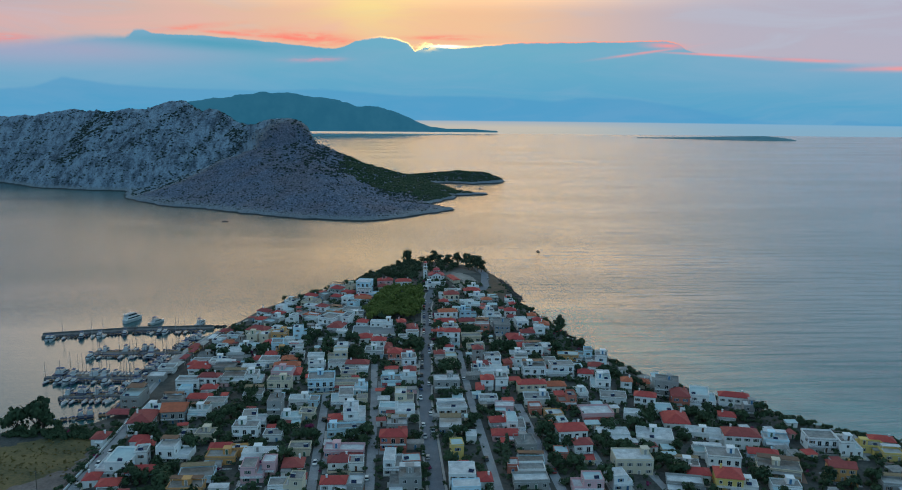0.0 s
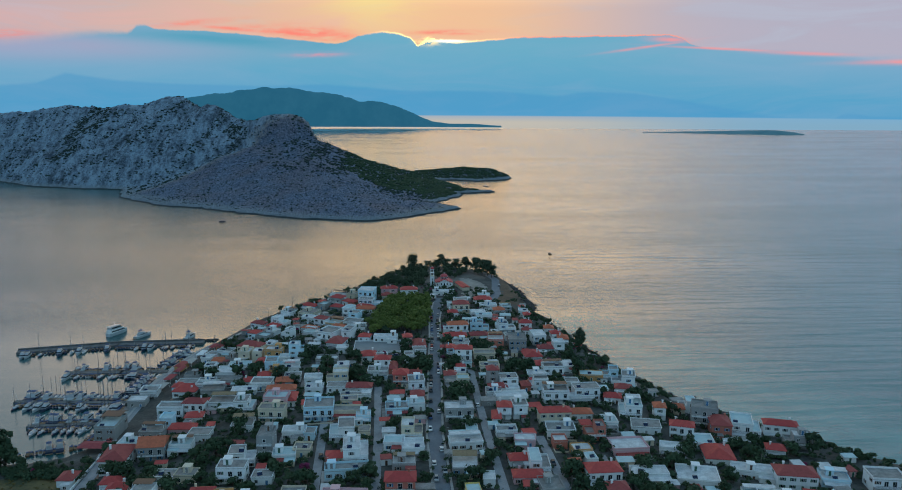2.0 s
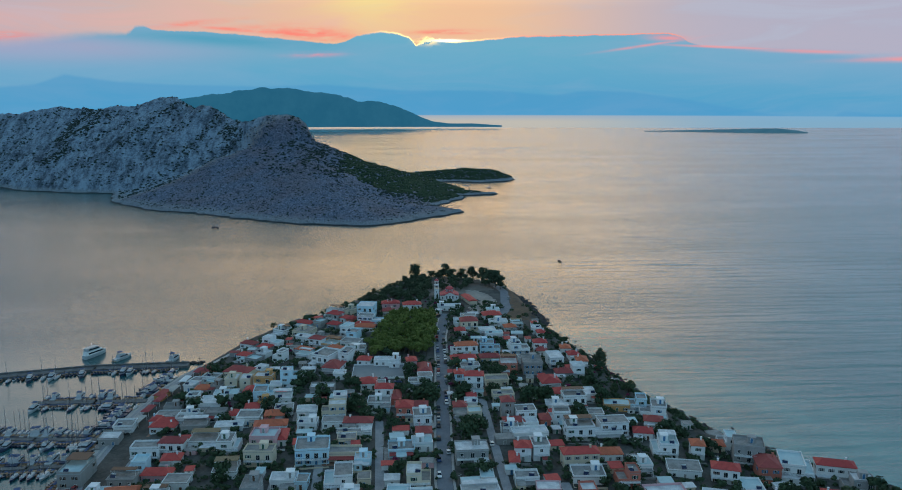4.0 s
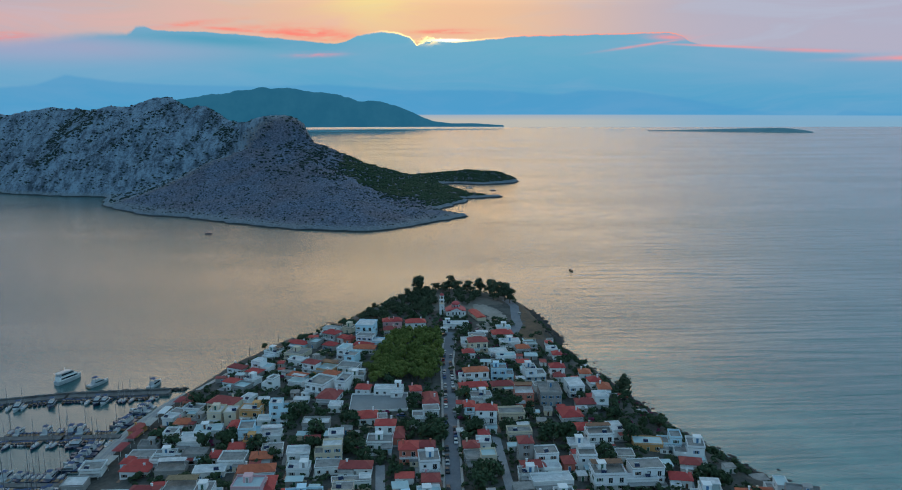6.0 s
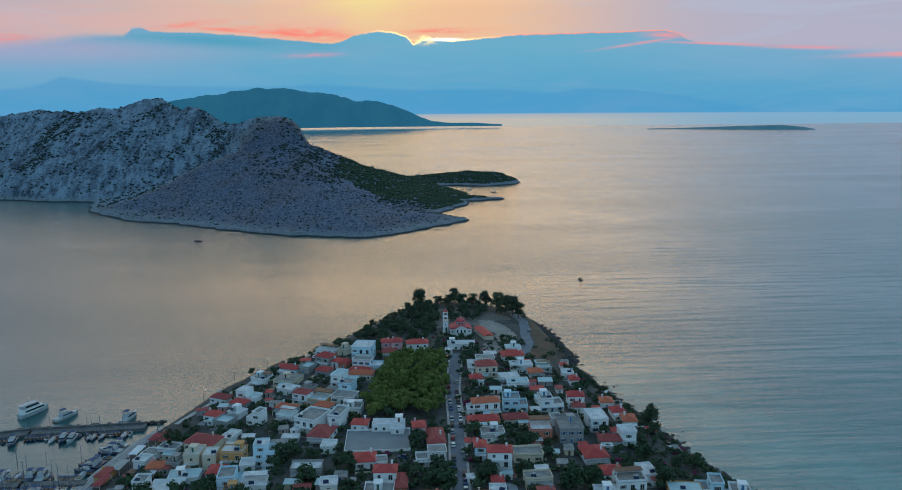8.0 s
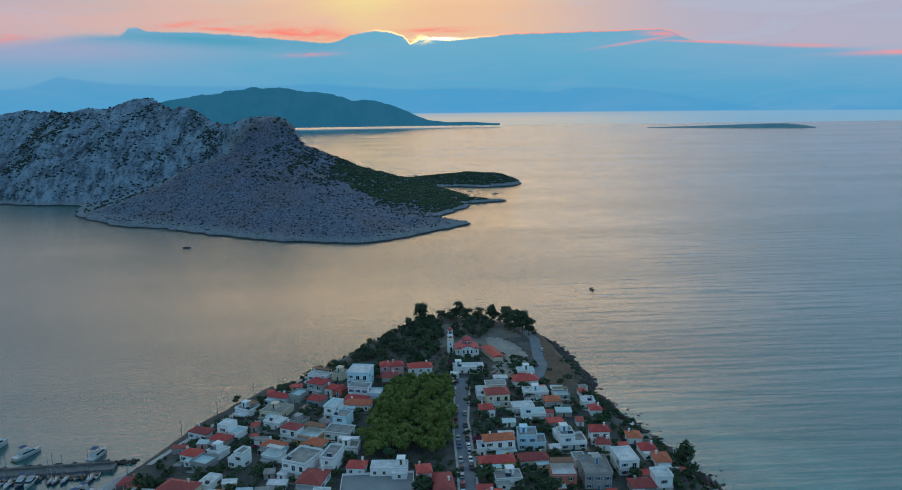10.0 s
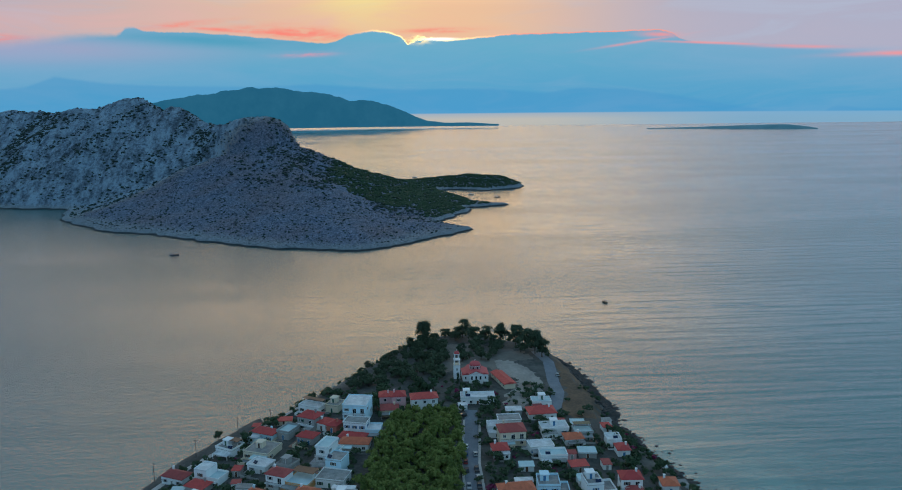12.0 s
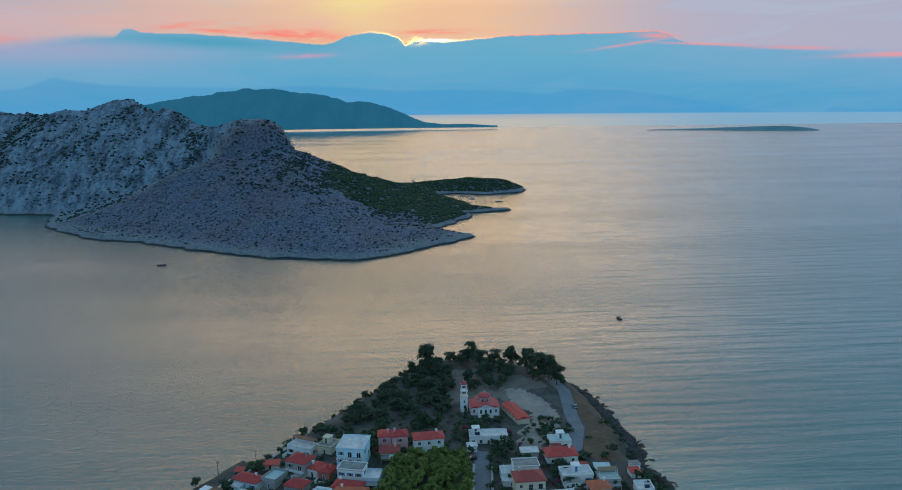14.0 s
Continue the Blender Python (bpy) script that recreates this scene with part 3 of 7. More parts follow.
PAINT = {"white": wall_paint("white_render", (0.80, 0.80, 0.80)), "cream": wall_paint("cream_render", (0.68, 0.58, 0.44)),
         "pink": wall_paint("pink_render", (0.66, 0.40, 0.42)), "ochre": wall_paint("ochre_render", (0.60, 0.32, 0.12)),
         "yellow": wall_paint("yellow_render", (0.70, 0.52, 0.17)), "salmon": wall_paint("salmon_render", (0.52, 0.17, 0.12)),
         "grey": wall_paint("bare_cement", (0.34, 0.33, 0.32), 0.4), "blue": wall_paint("pale_blue_render", (0.56, 0.74, 0.83))}
TILES = [roof_tiles("red_roof_tiles", (0.40, 0.045, 0.045), (0.52, 0.075, 0.060)), roof_tiles("orange_roof_tiles", (0.56, 0.15, 0.07), (0.48, 0.12, 0.06)),
         roof_tiles("dark_red_roof_tiles", (0.28, 0.050, 0.05), (0.36, 0.07, 0.06))]
DECK = [mottled("pale_roof_screed", (0.38, 0.39, 0.41), (0.68, 0.69, 0.70), 0.35, 0.9, 7), mottled("grey_roof_screed", (0.15, 0.15, 0.15), (0.32, 0.31, 0.30), 0.35, 0.9, 7),
        mottled("roof_membrane", (0.34, 0.46, 0.50), (0.46, 0.58, 0.60), 0.3, 0.8, 7)]
WHITE = mottled("white_enamel", (0.74, 0.74, 0.73), (0.80, 0.80, 0.79), 0.8, 0.5)
DARK = mottled("dark_metal", (0.03, 0.03, 0.035), (0.06, 0.06, 0.06), 1.0, 0.5)
GLASS, _n, _b, _w = material("window_glass", 0.08)
_b.inputs["Base Color"].default_value = (0.015, 0.02, 0.025, 1)
SHUTTER = [mottled("brown_shutter", (0.07, 0.035, 0.02), (0.11, 0.055, 0.03), 2.0, 0.6), mottled("blue_shutter", (0.04, 0.13, 0.28), (0.06, 0.18, 0.34), 2.0, 0.6),
           mottled("green_shutter", (0.03, 0.09, 0.06), (0.05, 0.12, 0.08), 2.0, 0.6), mottled("grey_shutter", (0.22, 0.22, 0.22), (0.30, 0.30, 0.30), 2.0, 0.6)]
CONCRETE = mottled("concrete", (0.30, 0.29, 0.28), (0.42, 0.41, 0.39), 0.25, 0.9, 8, 0.03)
ASPHALT = mottled("worn_asphalt", (0.110, 0.128, 0.155), (0.170, 0.190, 0.220), 0.2, 0.9, 8, 0.02)
LANE = mottled("cement_lane", (0.20, 0.21, 0.23), (0.32, 0.325, 0.335), 0.2, 0.9, 8, 0.02)
PANEL, _n, _b, _w = material("solar_glass", 0.15)
_b.inputs["Base Color"].default_value = (0.012, 0.018, 0.05, 1)
STEEL = mottled("galvanised_steel", (0.45, 0.46, 0.47), (0.6, 0.6, 0.6), 1.0, 0.4)


def stepped(name, xs, zs, cells, mats):
    """One connected relief on a wall that faces -y: a grid of cells, each with its depth and material."""
    bm = bmesh.new()
    depth = lambda i, k: cells(i, k)[0] if 0 <= i < len(xs) - 1 and 0 <= k < len(zs) - 1 else 0.02

    def quad(a, b, c, d, mat):
        bm.faces.new([bm.verts.new(q) for q in (a, b, c, d)]).material_index = mat

    for i in range(len(xs) - 1):
        for k in range(len(zs) - 1):
            y, mat = cells(i, k)
            if mat is None:
                continue
            x0, x1, z0, z1 = xs[i], xs[i + 1], zs[k], zs[k + 1]
            quad((x0, y, z0), (x1, y, z0), (x1, y, z1), (x0, y, z1), mat)
            for q, a, b in ((depth(i - 1, k), (x0, z1), (x0, z0)), (depth(i + 1, k), (x1, z0), (x1, z1)), (depth(i, k - 1), (x0, z0), (x1, z0)), (depth(i, k + 1), (x1, z1), (x0, z1))):
                if q > y:
                    quad((a[0], q, a[1]), (b[0], q, b[1]), (b[0], y, b[1]), (a[0], y, a[1]), mat)
    bmesh.ops.remove_doubles(bm, verts=bm.verts, dist=0.001)
    me = bpy.data.meshes.new(name)
    bm.to_mesh(me)
    bm.free()
    for m in mats:
        me.materials.append(m)
    return me


def window_mesh(w, h, leaves, shutter):
    """A window: surround, panes between bars, and shutters folded open."""
    a = w / 2
    xs, zs = [-a - 0.08, -a, -0.03, 0.03, a, a + 0.08], [-0.08, 0, h, h + 0.08]
    pane = {1, 3}
    if leaves:
        xs = [-a - 0.08 - a] + xs + [a + 0.08 + a]
        pane = {2, 4}

    def cells(i, k):
        if leaves and i in (0, 6):
            return (-0.07, 2) if k == 1 else (0.02, None)
        if k == 1 and i in pane:
            return -0.015, 1
        return -0.05, 0

    return stepped("window", xs, zs, cells, (WHITE, GLASS, SHUTTER[shutter]))


WINDOWS = {(k, s): window_mesh(1.1, 1.25, k == 1, s) if k < 2 else window_mesh(1.5, 2.15, False, s) for k in range(3) for s in range(4)}
DOORS = [stepped("door", [-0.58, -0.48, 0.48, 0.58], [0, 2.1, 2.2], lambda i, k: (-0.02, 1) if (i, k) == (1, 0) else (-0.05, 0), (WHITE, SHUTTER[k_])) for k_ in range(4)]

bm = bmesh.new()
box(bm, -1.0, 1.0, -0.04, 0.04, -0.7, 0.7, 0, pose(0, 0, 0.75, -50))
HEATER_PANEL = bpy.data.meshes.new("panel")
bm.to_mesh(HEATER_PANEL)
HEATER_PANEL.materials.append(PANEL)
bm.free()
bm = bmesh.new()
tube(bm, (-0.9, 0.62, 1.35), (0.9, 0.62, 1.35), 0.26, 0.26, 10)
box(bm, -0.85, -0.78, 0.55, 0.62, 0, 1.3)
box(bm, 0.78, 0.85, 0.55, 0.62, 0, 1.3)
HEATER_TANK = bpy.data.meshes.new("tank")
bm.to_mesh(HEATER_TANK)
HEATER_TANK.materials.append(STEEL)
bm.free()

REED = mottled("reed_shade", (0.16, 0.12, 0.07), (0.26, 0.20, 0.12), 1.2, 0.95)
PAVING = mottled("terracotta_paving", (0.20, 0.11, 0.08), (0.28, 0.17, 0.12), 0.4, 0.9, 7)
WALL_WORD = {"white": "white", "cream": "cream", "pink": "pink", "ochre": "ochre", "yellow": "yellow", "salmon": "salmon-red", "grey": "bare grey cement", "blue": "pale blue"}
STOREY_WORD = {1: "one-storey", 2: "two-storey", 3: "three-storey"}
rng = random.Random(11)
tints = random.Random(23)
FOOTPRINTS = []


def house(x, y, w, d, storeys, roof, wall, turn=None):
    """A village house with its front towards -y."""
    if wall == "white" and tints.random() < 0.10:
        wall = "blue"
    if turn is None:
        west = min(max((-x - 14) / 22, 0), 1) * min(max((y - 470) / 40, 0), 1)
        turn = rng.uniform(-5, 5) + (-14 if x > 100 else 0) - 26 * west
        w, d = w * (1 - 0.10 * west), d * (1 - 0.06 * west)
    c, s = abs(math.cos(radians(turn))), abs(math.sin(radians(turn)))
    FOOTPRINTS.append((x, y, (w * c + d * s) / 2, (d * c + w * s) / 2))
    g = min(ground_z(x + a * w / 2, y + b * d / 2) for a in (-1, 0, 1) for b in (-1, 0, 1))
    g = max(g, 0.8)
    h = 3.0 * storeys + rng.uniform(0.0, 0.3) + (ground_z(x, y) - g) * 0.6
    tile = rng.choice((0, 0, 0, 0, 1, 2, 2))
    cover = {"hip": ("red", "orange", "dark red")[tile] + " tiled hip roof", "gable": ("red", "orange", "dark red")[tile] + " tiled gable roof", "flat": "flat terrace roof"}[roof]
    h0 = root("house", pose(x, y, g, 0, 0, turn), f"{WALL_WORD[wall]} {STOREY_WORD[storeys]} village house with {cover}", "house", "village houses")
    paint, shut = PAINT[wall], rng.randrange(4)
    wu, ox = w, 0.0
    if roof == "flat" and storeys > 1 and w > 6.5 and rng.random() < 0.5:
        wu = w * rng.uniform(0.5, 0.75)
        ox = rng.choice((-1, 1)) * (w - wu) / 2
        hl = h - 3.0
        part("wall", box(bmesh.new(), -w / 2, w / 2, -d / 2, d / 2, -1.6, hl), paint, h0)
        part("upper_wall", box(bmesh.new(), ox - wu / 2, ox + wu / 2, -d / 2 + 0.004, d / 2 - 0.004, hl + 0.003, h), paint, h0)
        tx0, tx1 = (-w / 2, ox - wu / 2) if ox > 0 else (ox + wu / 2, w / 2)
        bm = bmesh.new()
        box(bm, tx0, tx1, -d / 2, -d / 2 + 0.18, hl + 0.002, hl + 0.9)
        box(bm, tx0, tx1, d / 2 - 0.18, d / 2, hl + 0.002, hl + 0.9)
        edge = tx0 if ox > 0 else tx1 - 0.18
        box(bm, edge, edge + 0.18, -d / 2 + 0.18, d / 2 - 0.18, hl + 0.002, hl + 0.9)
        part("terrace_parapet", bm, paint, h0)
        part("roof_terrace", box(bmesh.new(), tx0 + 0.18, tx1 - 0.18, -d / 2 + 0.18, d / 2 - 0.18, hl + 0.003, hl + 0.06), DECK[rng.randrange(3)], h0)
    else:
        part("wall", box(bmesh.new(), -w / 2, w / 2, -d / 2, d / 2, -1.6, h), paint, h0)
    if roof == "flat":
        deck = rng.choice((0, 0, 1, 1, 1, 2))
        lip = rng.choice((0.0, 0.12, 0.25))
        part("roof", box(bmesh.new(), ox - wu / 2 - lip, ox + wu / 2 + lip, -d / 2 - lip, d / 2 + lip, h + 0.003, h + 0.16), DECK[deck], h0)
        bm = bmesh.new()
        p, a, b = rng.choice((0.35, 0.5, 0.8, 0.9)), wu / 2 + lip, d / 2 + lip
        z = h + 0.163
        for q in ((ox - a, ox + a, -b, -b + 0.18), (ox - a, ox + a, b - 0.18, b), (ox - a, ox - a + 0.18, -b + 0.18, b - 0.18), (ox + a - 0.18, ox + a, -b + 0.18, b - 0.18)):
            box(bm, *q, z, z + p)
        part("parapet", bm, paint, h0)
        if rng.random() < 0.42 and min(wu, d) > 6:
            sx, sy = ox + rng.uniform(-wu / 2 + 2.0, wu / 2 - 2.0), rng.uniform(0, d / 2 - 2.0)
            bm = bmesh.new()
            box(bm, sx - 1.5, sx + 1.5, sy - 1.6, sy + 1.6, z, z + 2.4)
            box(bm, sx - 1.7, sx + 1.7, sy - 1.8, sy + 1.8, z + 2.4, z + 2.55)
            part("stair_head", bm, paint, h0)
            hang("door", DOORS[shut], h0, "", pose(sx, sy - 1.6, z))
        if rng.random() < 0.38:
            m = pose(ox + rng.uniform(-wu / 3, wu / 3), -d / 2 + 1.6, z, 0, 0, rng.uniform(-20, 20))
            heater = hang("water_heater", HEATER_TANK, h0, "solar water heater with steel tank", m)
            hang("panel", HEATER_PANEL, heater)
        if rng.random() < 0.18 and wu > 7:
            pergola = part("pergola", box(bmesh.new(), ox - wu / 2 + 0.2, ox + wu / 2 - 0.2, 0.1, d / 2 - 0.2, z + 2.3, z + 2.42), rng.choice((DECK[0], SHUTTER[0], REED)), h0)
            for px_ in (ox - wu / 2 + 0.4, ox + wu / 2 - 0.4):
                for py_ in (0.2, d / 2 - 0.4):
                    part("post", box(bmesh.new(), px_ - 0.06, px_ + 0.06, py_ - 0.06, py_ + 0.06, z, z + 2.3), WHITE, pergola)
    else:
        rise = min(w, d) * 0.22 + 0.3
        part("roof", hip_roof(bmesh.new(), w, d, h, rise, 0.45, 0.16, roof == "gable"), TILES[tile], h0)
        cx, cy = rng.choice((-1, 1)) * w * 0.28, rng.uniform(-0.1, 0.25) * d
        bm = bmesh.new()
        box(bm, cx - 0.35, cx + 0.35, cy - 0.3, cy + 0.3, h, h + rise + 0.7)
        box(bm, cx - 0.45, cx + 0.45, cy - 0.4, cy + 0.4, h + rise + 0.7, h + rise + 0.85)
        part("chimney", bm, paint, h0)
    bay = max(1, int((w - 0.8) // 3.0))
    has_balcony = storeys > 1 and rng.random() < 0.65
    kind = rng.choice((0, 1, 1))
    for st in range(storeys):
        z = 3.0 * st
        on_top = st == storeys - 1 and wu < w
        span, mid = (wu, ox) if on_top else (w, 0.0)
        bay = max(1, int((span - 0.8) // 3.0))
        for i in range(bay):
            wx = mid + (i + 0.5) / bay * span - span / 2
            if st == 0 and i == bay // 2:
                hang("door", DOORS[shut], h0, "", pose(wx, -d / 2, 0.1))
            elif st and has_balcony and i != 0:
                hang("window", WINDOWS[2, shut], h0, "", pose(wx, -d / 2, z + 0.2))
            else:
                hang("window", WINDOWS[kind, shut], h0, "", pose(wx, -d / 2, z + 1.1))
        for sx, turn_ in (((1, 90),) if x < 5 else ((-1, -90),)):
            for i in range(max(1, int(d // 4.5))):
                wy = (i + 0.5) / max(1, int(d // 4.5)) * d - d / 2
                if rng.random() < 0.42:
                    hang("window", WINDOWS[kind, shut], h0, "", pose(mid + sx * span / 2, wy, z + 1.1, 0, 0, turn_))
        if st and has_balcony:
            bw = w / 2 - 0.2
            slab = part("balcony", box(bmesh.new(), -bw, bw, -d / 2 - 1.5, -d / 2 - 0.003, z - 0.05, z + 0.12), DECK[0], h0)
            bm = bmesh.new()
            for i in range(int(bw * 2 / 0.5) + 1):
                px_ = -bw + 0.05 + i * (2 * bw - 0.1) / int(bw * 2 / 0.5)
                box(bm, px_ - 0.025, px_ + 0.025, -d / 2 - 1.47, -d / 2 - 1.42, z + 0.12, z + 1.0)
            box(bm, -bw, bw, -d / 2 - 1.48, -d / 2 - 1.40, z + 1.0, z + 1.07)
            part("railing", bm, rng.choice((WHITE, DARK)), slab)
    if storeys == 1 and rng.random() < 0.3 and w > 6:
        bm = bmesh.new()
        aw = w / 2 - 0.5
        box(bm, -aw, aw, -2.6, -0.003, -0.06, 0.06, 0, pose(0, -d / 2, 2.55, 7))
        awn = part("porch_roof", bm, rng.choice((TILES[2], DECK[0], DECK[1], SHUTTER[3])), h0)
        for sx in (-1, 1):
            part("post", box(bmesh.new(), sx * aw - 0.08, sx * aw + 0.08, -d / 2 - 2.45, -d / 2 - 2.3, -0.8, 2.25), WHITE, h0)
    if rng.random() < 0.6:
        ex, ey = rng.uniform(0.6, 2.2), rng.uniform(1.5, 4.0)
        part("terrace", box(bmesh.new(), -w / 2 - ex, w / 2 + ex, -d / 2 - ey, d / 2 + rng.uniform(0.4, 1.5), -1.6, rng.uniform(0.04, 0.12)), rng.choice((LANE, CONCRETE, DECK[1], PAVING)), h0)
    if rng.random() < 0.5 and w > 6:
        aw, ad, ah = w * rng.uniform(0.35, 0.6), rng.uniform(2.4, 4.2), rng.uniform(2.5, 2.9)
        ax = rng.choice((-1, 1)) * (w - aw) / 2 * 0.98
        tone = paint if rng.random() < 0.7 else PAINT[rng.choice(("white", "grey", "cream", "blue"))]
        annex = part("annex", box(bmesh.new(), ax - aw / 2, ax + aw / 2, -d / 2 - ad, -d / 2 - 0.003, -1.6, ah), tone, h0)
        part("annex_roof", box(bmesh.new(), ax - aw / 2 - 0.2, ax + aw / 2 + 0.2, -d / 2 - ad - 0.2, -d / 2 - 0.004, ah + 0.003, ah + 0.17), rng.choice((DECK[0], DECK[0], DECK[1], DECK[2], TILES[2])), annex)
        hang("window", WINDOWS[0, shut], annex, "", pose(ax, -d / 2 - ad, 1.0))
    if rng.random() < 0.45:
        yard = rng.uniform(2.6, 4.5)
        bm = bmesh.new()
        box(bm, -w / 2, w / 2, -d / 2 - yard - 0.18, -d / 2 - yard, -1.6, 0.95)
        box(bm, -w / 2 - 0.18, -w / 2 - 0.003, -d / 2 - yard, -d / 2 - 0.003, -1.6, 0.95)
        part("yard_wall", bm, rng.choice((PAINT["white"], PAINT["grey"], PAINT["cream"])), h0)
    return h0


def strip(name, path, width, mat, lift, label, category="road", kerb=False):
    """A lane laid on the ground along a path."""
    pts = []
    for (ax, ay), (bx, by) in zip(path, path[1:]):
        n = max(1, int(math.hypot(bx - ax, by - ay) / 3))
        pts += [(ax + (bx - ax) * i / n, ay + (by - ay) * i / n) for i in range(n)]
    pts.append(path[-1])
    verts, faces = [], []
    across = (-1, -0.33, 0.33, 1)
    for i, (x, y) in enumerate(pts):
        ax, ay = pts[max(0, i - 1)]
        bx, by = pts[min(len(pts) - 1, i + 1)]
        l = math.hypot(bx - ax, by - ay)
        nx, ny = (by - ay) / l, -(bx - ax) / l
        for u in across:
            qx, qy = x + nx * u * width / 2, y + ny * u * width / 2
            verts.append((qx, qy, max(ground_z(qx, qy), ground_z(x, y) - 0.3) + lift))
    k = len(across)
    for i in range(len(pts) - 1):
        for j in range(k - 1):
            faces.append((i * k + j, i * k + j + 1, (i + 1) * k + j + 1, (i + 1) * k + j))
    ob = mesh_object(name, verts, faces, mat, True)
    return tagged(ob, label, category, kind="structure")

# ---------------------------------------------------------------- streets, court and shore
STREETS = [([(18.5, 240), (15.5, 363), (19, 456), (21, 500), (22, 545), (27, 596)], 5.8), ([(42, 240), (38.5, 362), (38, 413), (38, 446)], 3.6), ([(-28, 240), (-33, 365), (-34, 386)], 3.6),
           ([(-7, 240), (-9, 364), (-11, 422)], 3.6), ([(67, 240), (61, 362)], 4.0), ([(-126, 240), (-124, 350), (-127, 370), (-132, 392), (-132.5, 440), (-131, 470), (-127, 497), (-119, 524)], 5.0),
           ([(85, 240), (86, 300), (84, 345)], 3.6), ([(-60, 262), (-52, 320)], 3.4), ([(112, 250), (104, 300)], 3.4), ([(66, 598), (69, 608), (73, 622), (73.5, 637), (75.5, 654), (77, 668), (73, 686)], 6.2)]
strip("road", *STREETS[0], ASPHALT, 0.10, "straight grey asphalt main street with parked cars")
for path_, width_ in STREETS[1:]:
    strip("road", path_, width_, LANE if width_ < 6 else ASPHALT, 0.09, "narrow pale cement village lane" if width_ < 6 else "curving asphalt road round the cape")
strip("pavement", [(14.9, 240), (12.0, 363), (15.5, 456), (17.5, 500), (18.5, 545), (22.8, 585)], 1.0, CONCRETE, 0.22, "raised concrete pavement along the main street", "pavement")
strip("pavement", [(22.1, 240), (19.0, 363), (22.5, 456), (24.5, 500), (25.5, 545), (29.8, 585)], 1.0, CONCRETE, 0.22, "raised concrete pavement along the main street", "pavement")
strip("pavement", [(-53, 614), (-62, 602), (-79, 580), (-97, 557), (-111, 531)], 3.0, CONCRETE, 0.25, "concrete seafront walk above the rocks", "pavement")

SAND = mottled("pale_dust", (0.18, 0.165, 0.15), (0.33, 0.30, 0.27), 0.06, 0.95, 9, 0.05)
DUST = mottled("trodden_pine_earth", (0.085, 0.075, 0.066), (0.19, 0.168, 0.145), 0.08, 0.95, 9, 0.05)
SLOPE = mottled("dry_brown_slope", (0.055, 0.040, 0.030), (0.150, 0.095, 0.055), 0.12, 0.95, 8, 0.2)
GRASS = mottled("dry_field_grass", (0.042, 0.050, 0.022), (0.20, 0.140, 0.055), 0.05, 0.95, 14, 0.15)
COURT = mottled("court_cement", (0.19, 0.20, 0.21), (0.25, 0.26, 0.27), 0.1, 0.85, 10)


def patch(name, outline, mat, lift, label, category, step=2.0):
    """A piece of ground cover with an uneven edge, laid on the land."""
    xs = [p[0] for p in outline]
    ys = [p[1] for p in outline]
    gx, gy = np.meshgrid(np.arange(min(xs) - 4, max(xs) + 4, step), np.arange(min(ys) - 4, max(ys) + 4, step))
    d = inside_dist(gx, gy, outline) + 1.4 * fuzz(gx, gy, 9, 4, 3)
    gz = ground_height(gx, gy) + np.clip(d * 0.12, -0.5, lift)
    n = gx.shape[1]
    faces = [(j * n + i, j * n + i + 1, (j + 1) * n + i + 1, (j + 1) * n + i) for j in range(gx.shape[0] - 1) for i in range(n - 1) if d[j, i] > -3]
    ob = mesh_object(name, np.stack([gx.ravel(), gy.ravel(), gz.ravel()], 1), faces, mat, True)
    return tagged(ob, label, category, kind="structure")


patch("ground_lot", [(43, 602), (52, 600), (57, 609), (64, 620), (68, 637), (66, 652), (60, 664), (54, 672), (46, 668), (47, 650), (54, 640), (53, 627), (46, 618)], SAND, 0.06, "pale dusty car park beside the church", "car park")
strip("pavement", [(-135.2, 386), (-134.8, 412), (-135.2, 440), (-134, 470), (-130, 497), (-123, 521), (-117, 533)], 5.5, CONCRETE, 0.16, "pale concrete quay edge along the moorings", "pavement")
patch("ground_terrace", [(14, 640), (22, 652), (40, 656), (47, 652), (56, 668), (70, 672), (66, 686), (52, 694), (34, 700), (18, 698), (8, 690), (12, 668)], DUST, 0.05, "bare dusty earth under the pines of the tip", "earth")
patch("ground_slope", [(72, 588), (84, 590), (92, 606), (93, 640), (89, 672), (84, 690), (80, 670), (79, 650), (77, 636), (77, 620), (70, 600)], SLOPE, 0.06, "dry brown earth slope above the rocks", "slope")
patch("ground_field", [(-250, 296), (-176, 340), (-150, 352), (-131, 345), (-134, 318), (-150, 300), (-180, 270), (-250, 250)], GRASS, 0.08, "dry yellow-green grass field by the harbour", "field")
TRACK = mottled("trodden_earth", (0.10, 0.080, 0.075), (0.21, 0.170, 0.155), 0.15, 0.95, 8, 0.1)
patch("ground_track", [(-131, 345), (-129, 250), (-160, 250), (-170, 285), (-150, 312), (-138, 335)], TRACK, 0.06, "bare trodden dirt track beside the field", "track")
court_z = ground_z(-13, 487) + 0.35
yard = root("sports_court", pose(-13.5, 487.5, court_z), "grey cement school yard with low walls", "school yard")
part("slab", box(bmesh.new(), -13.5, 13.5, -11, 10, -1.5, 0.0), COURT, yard)
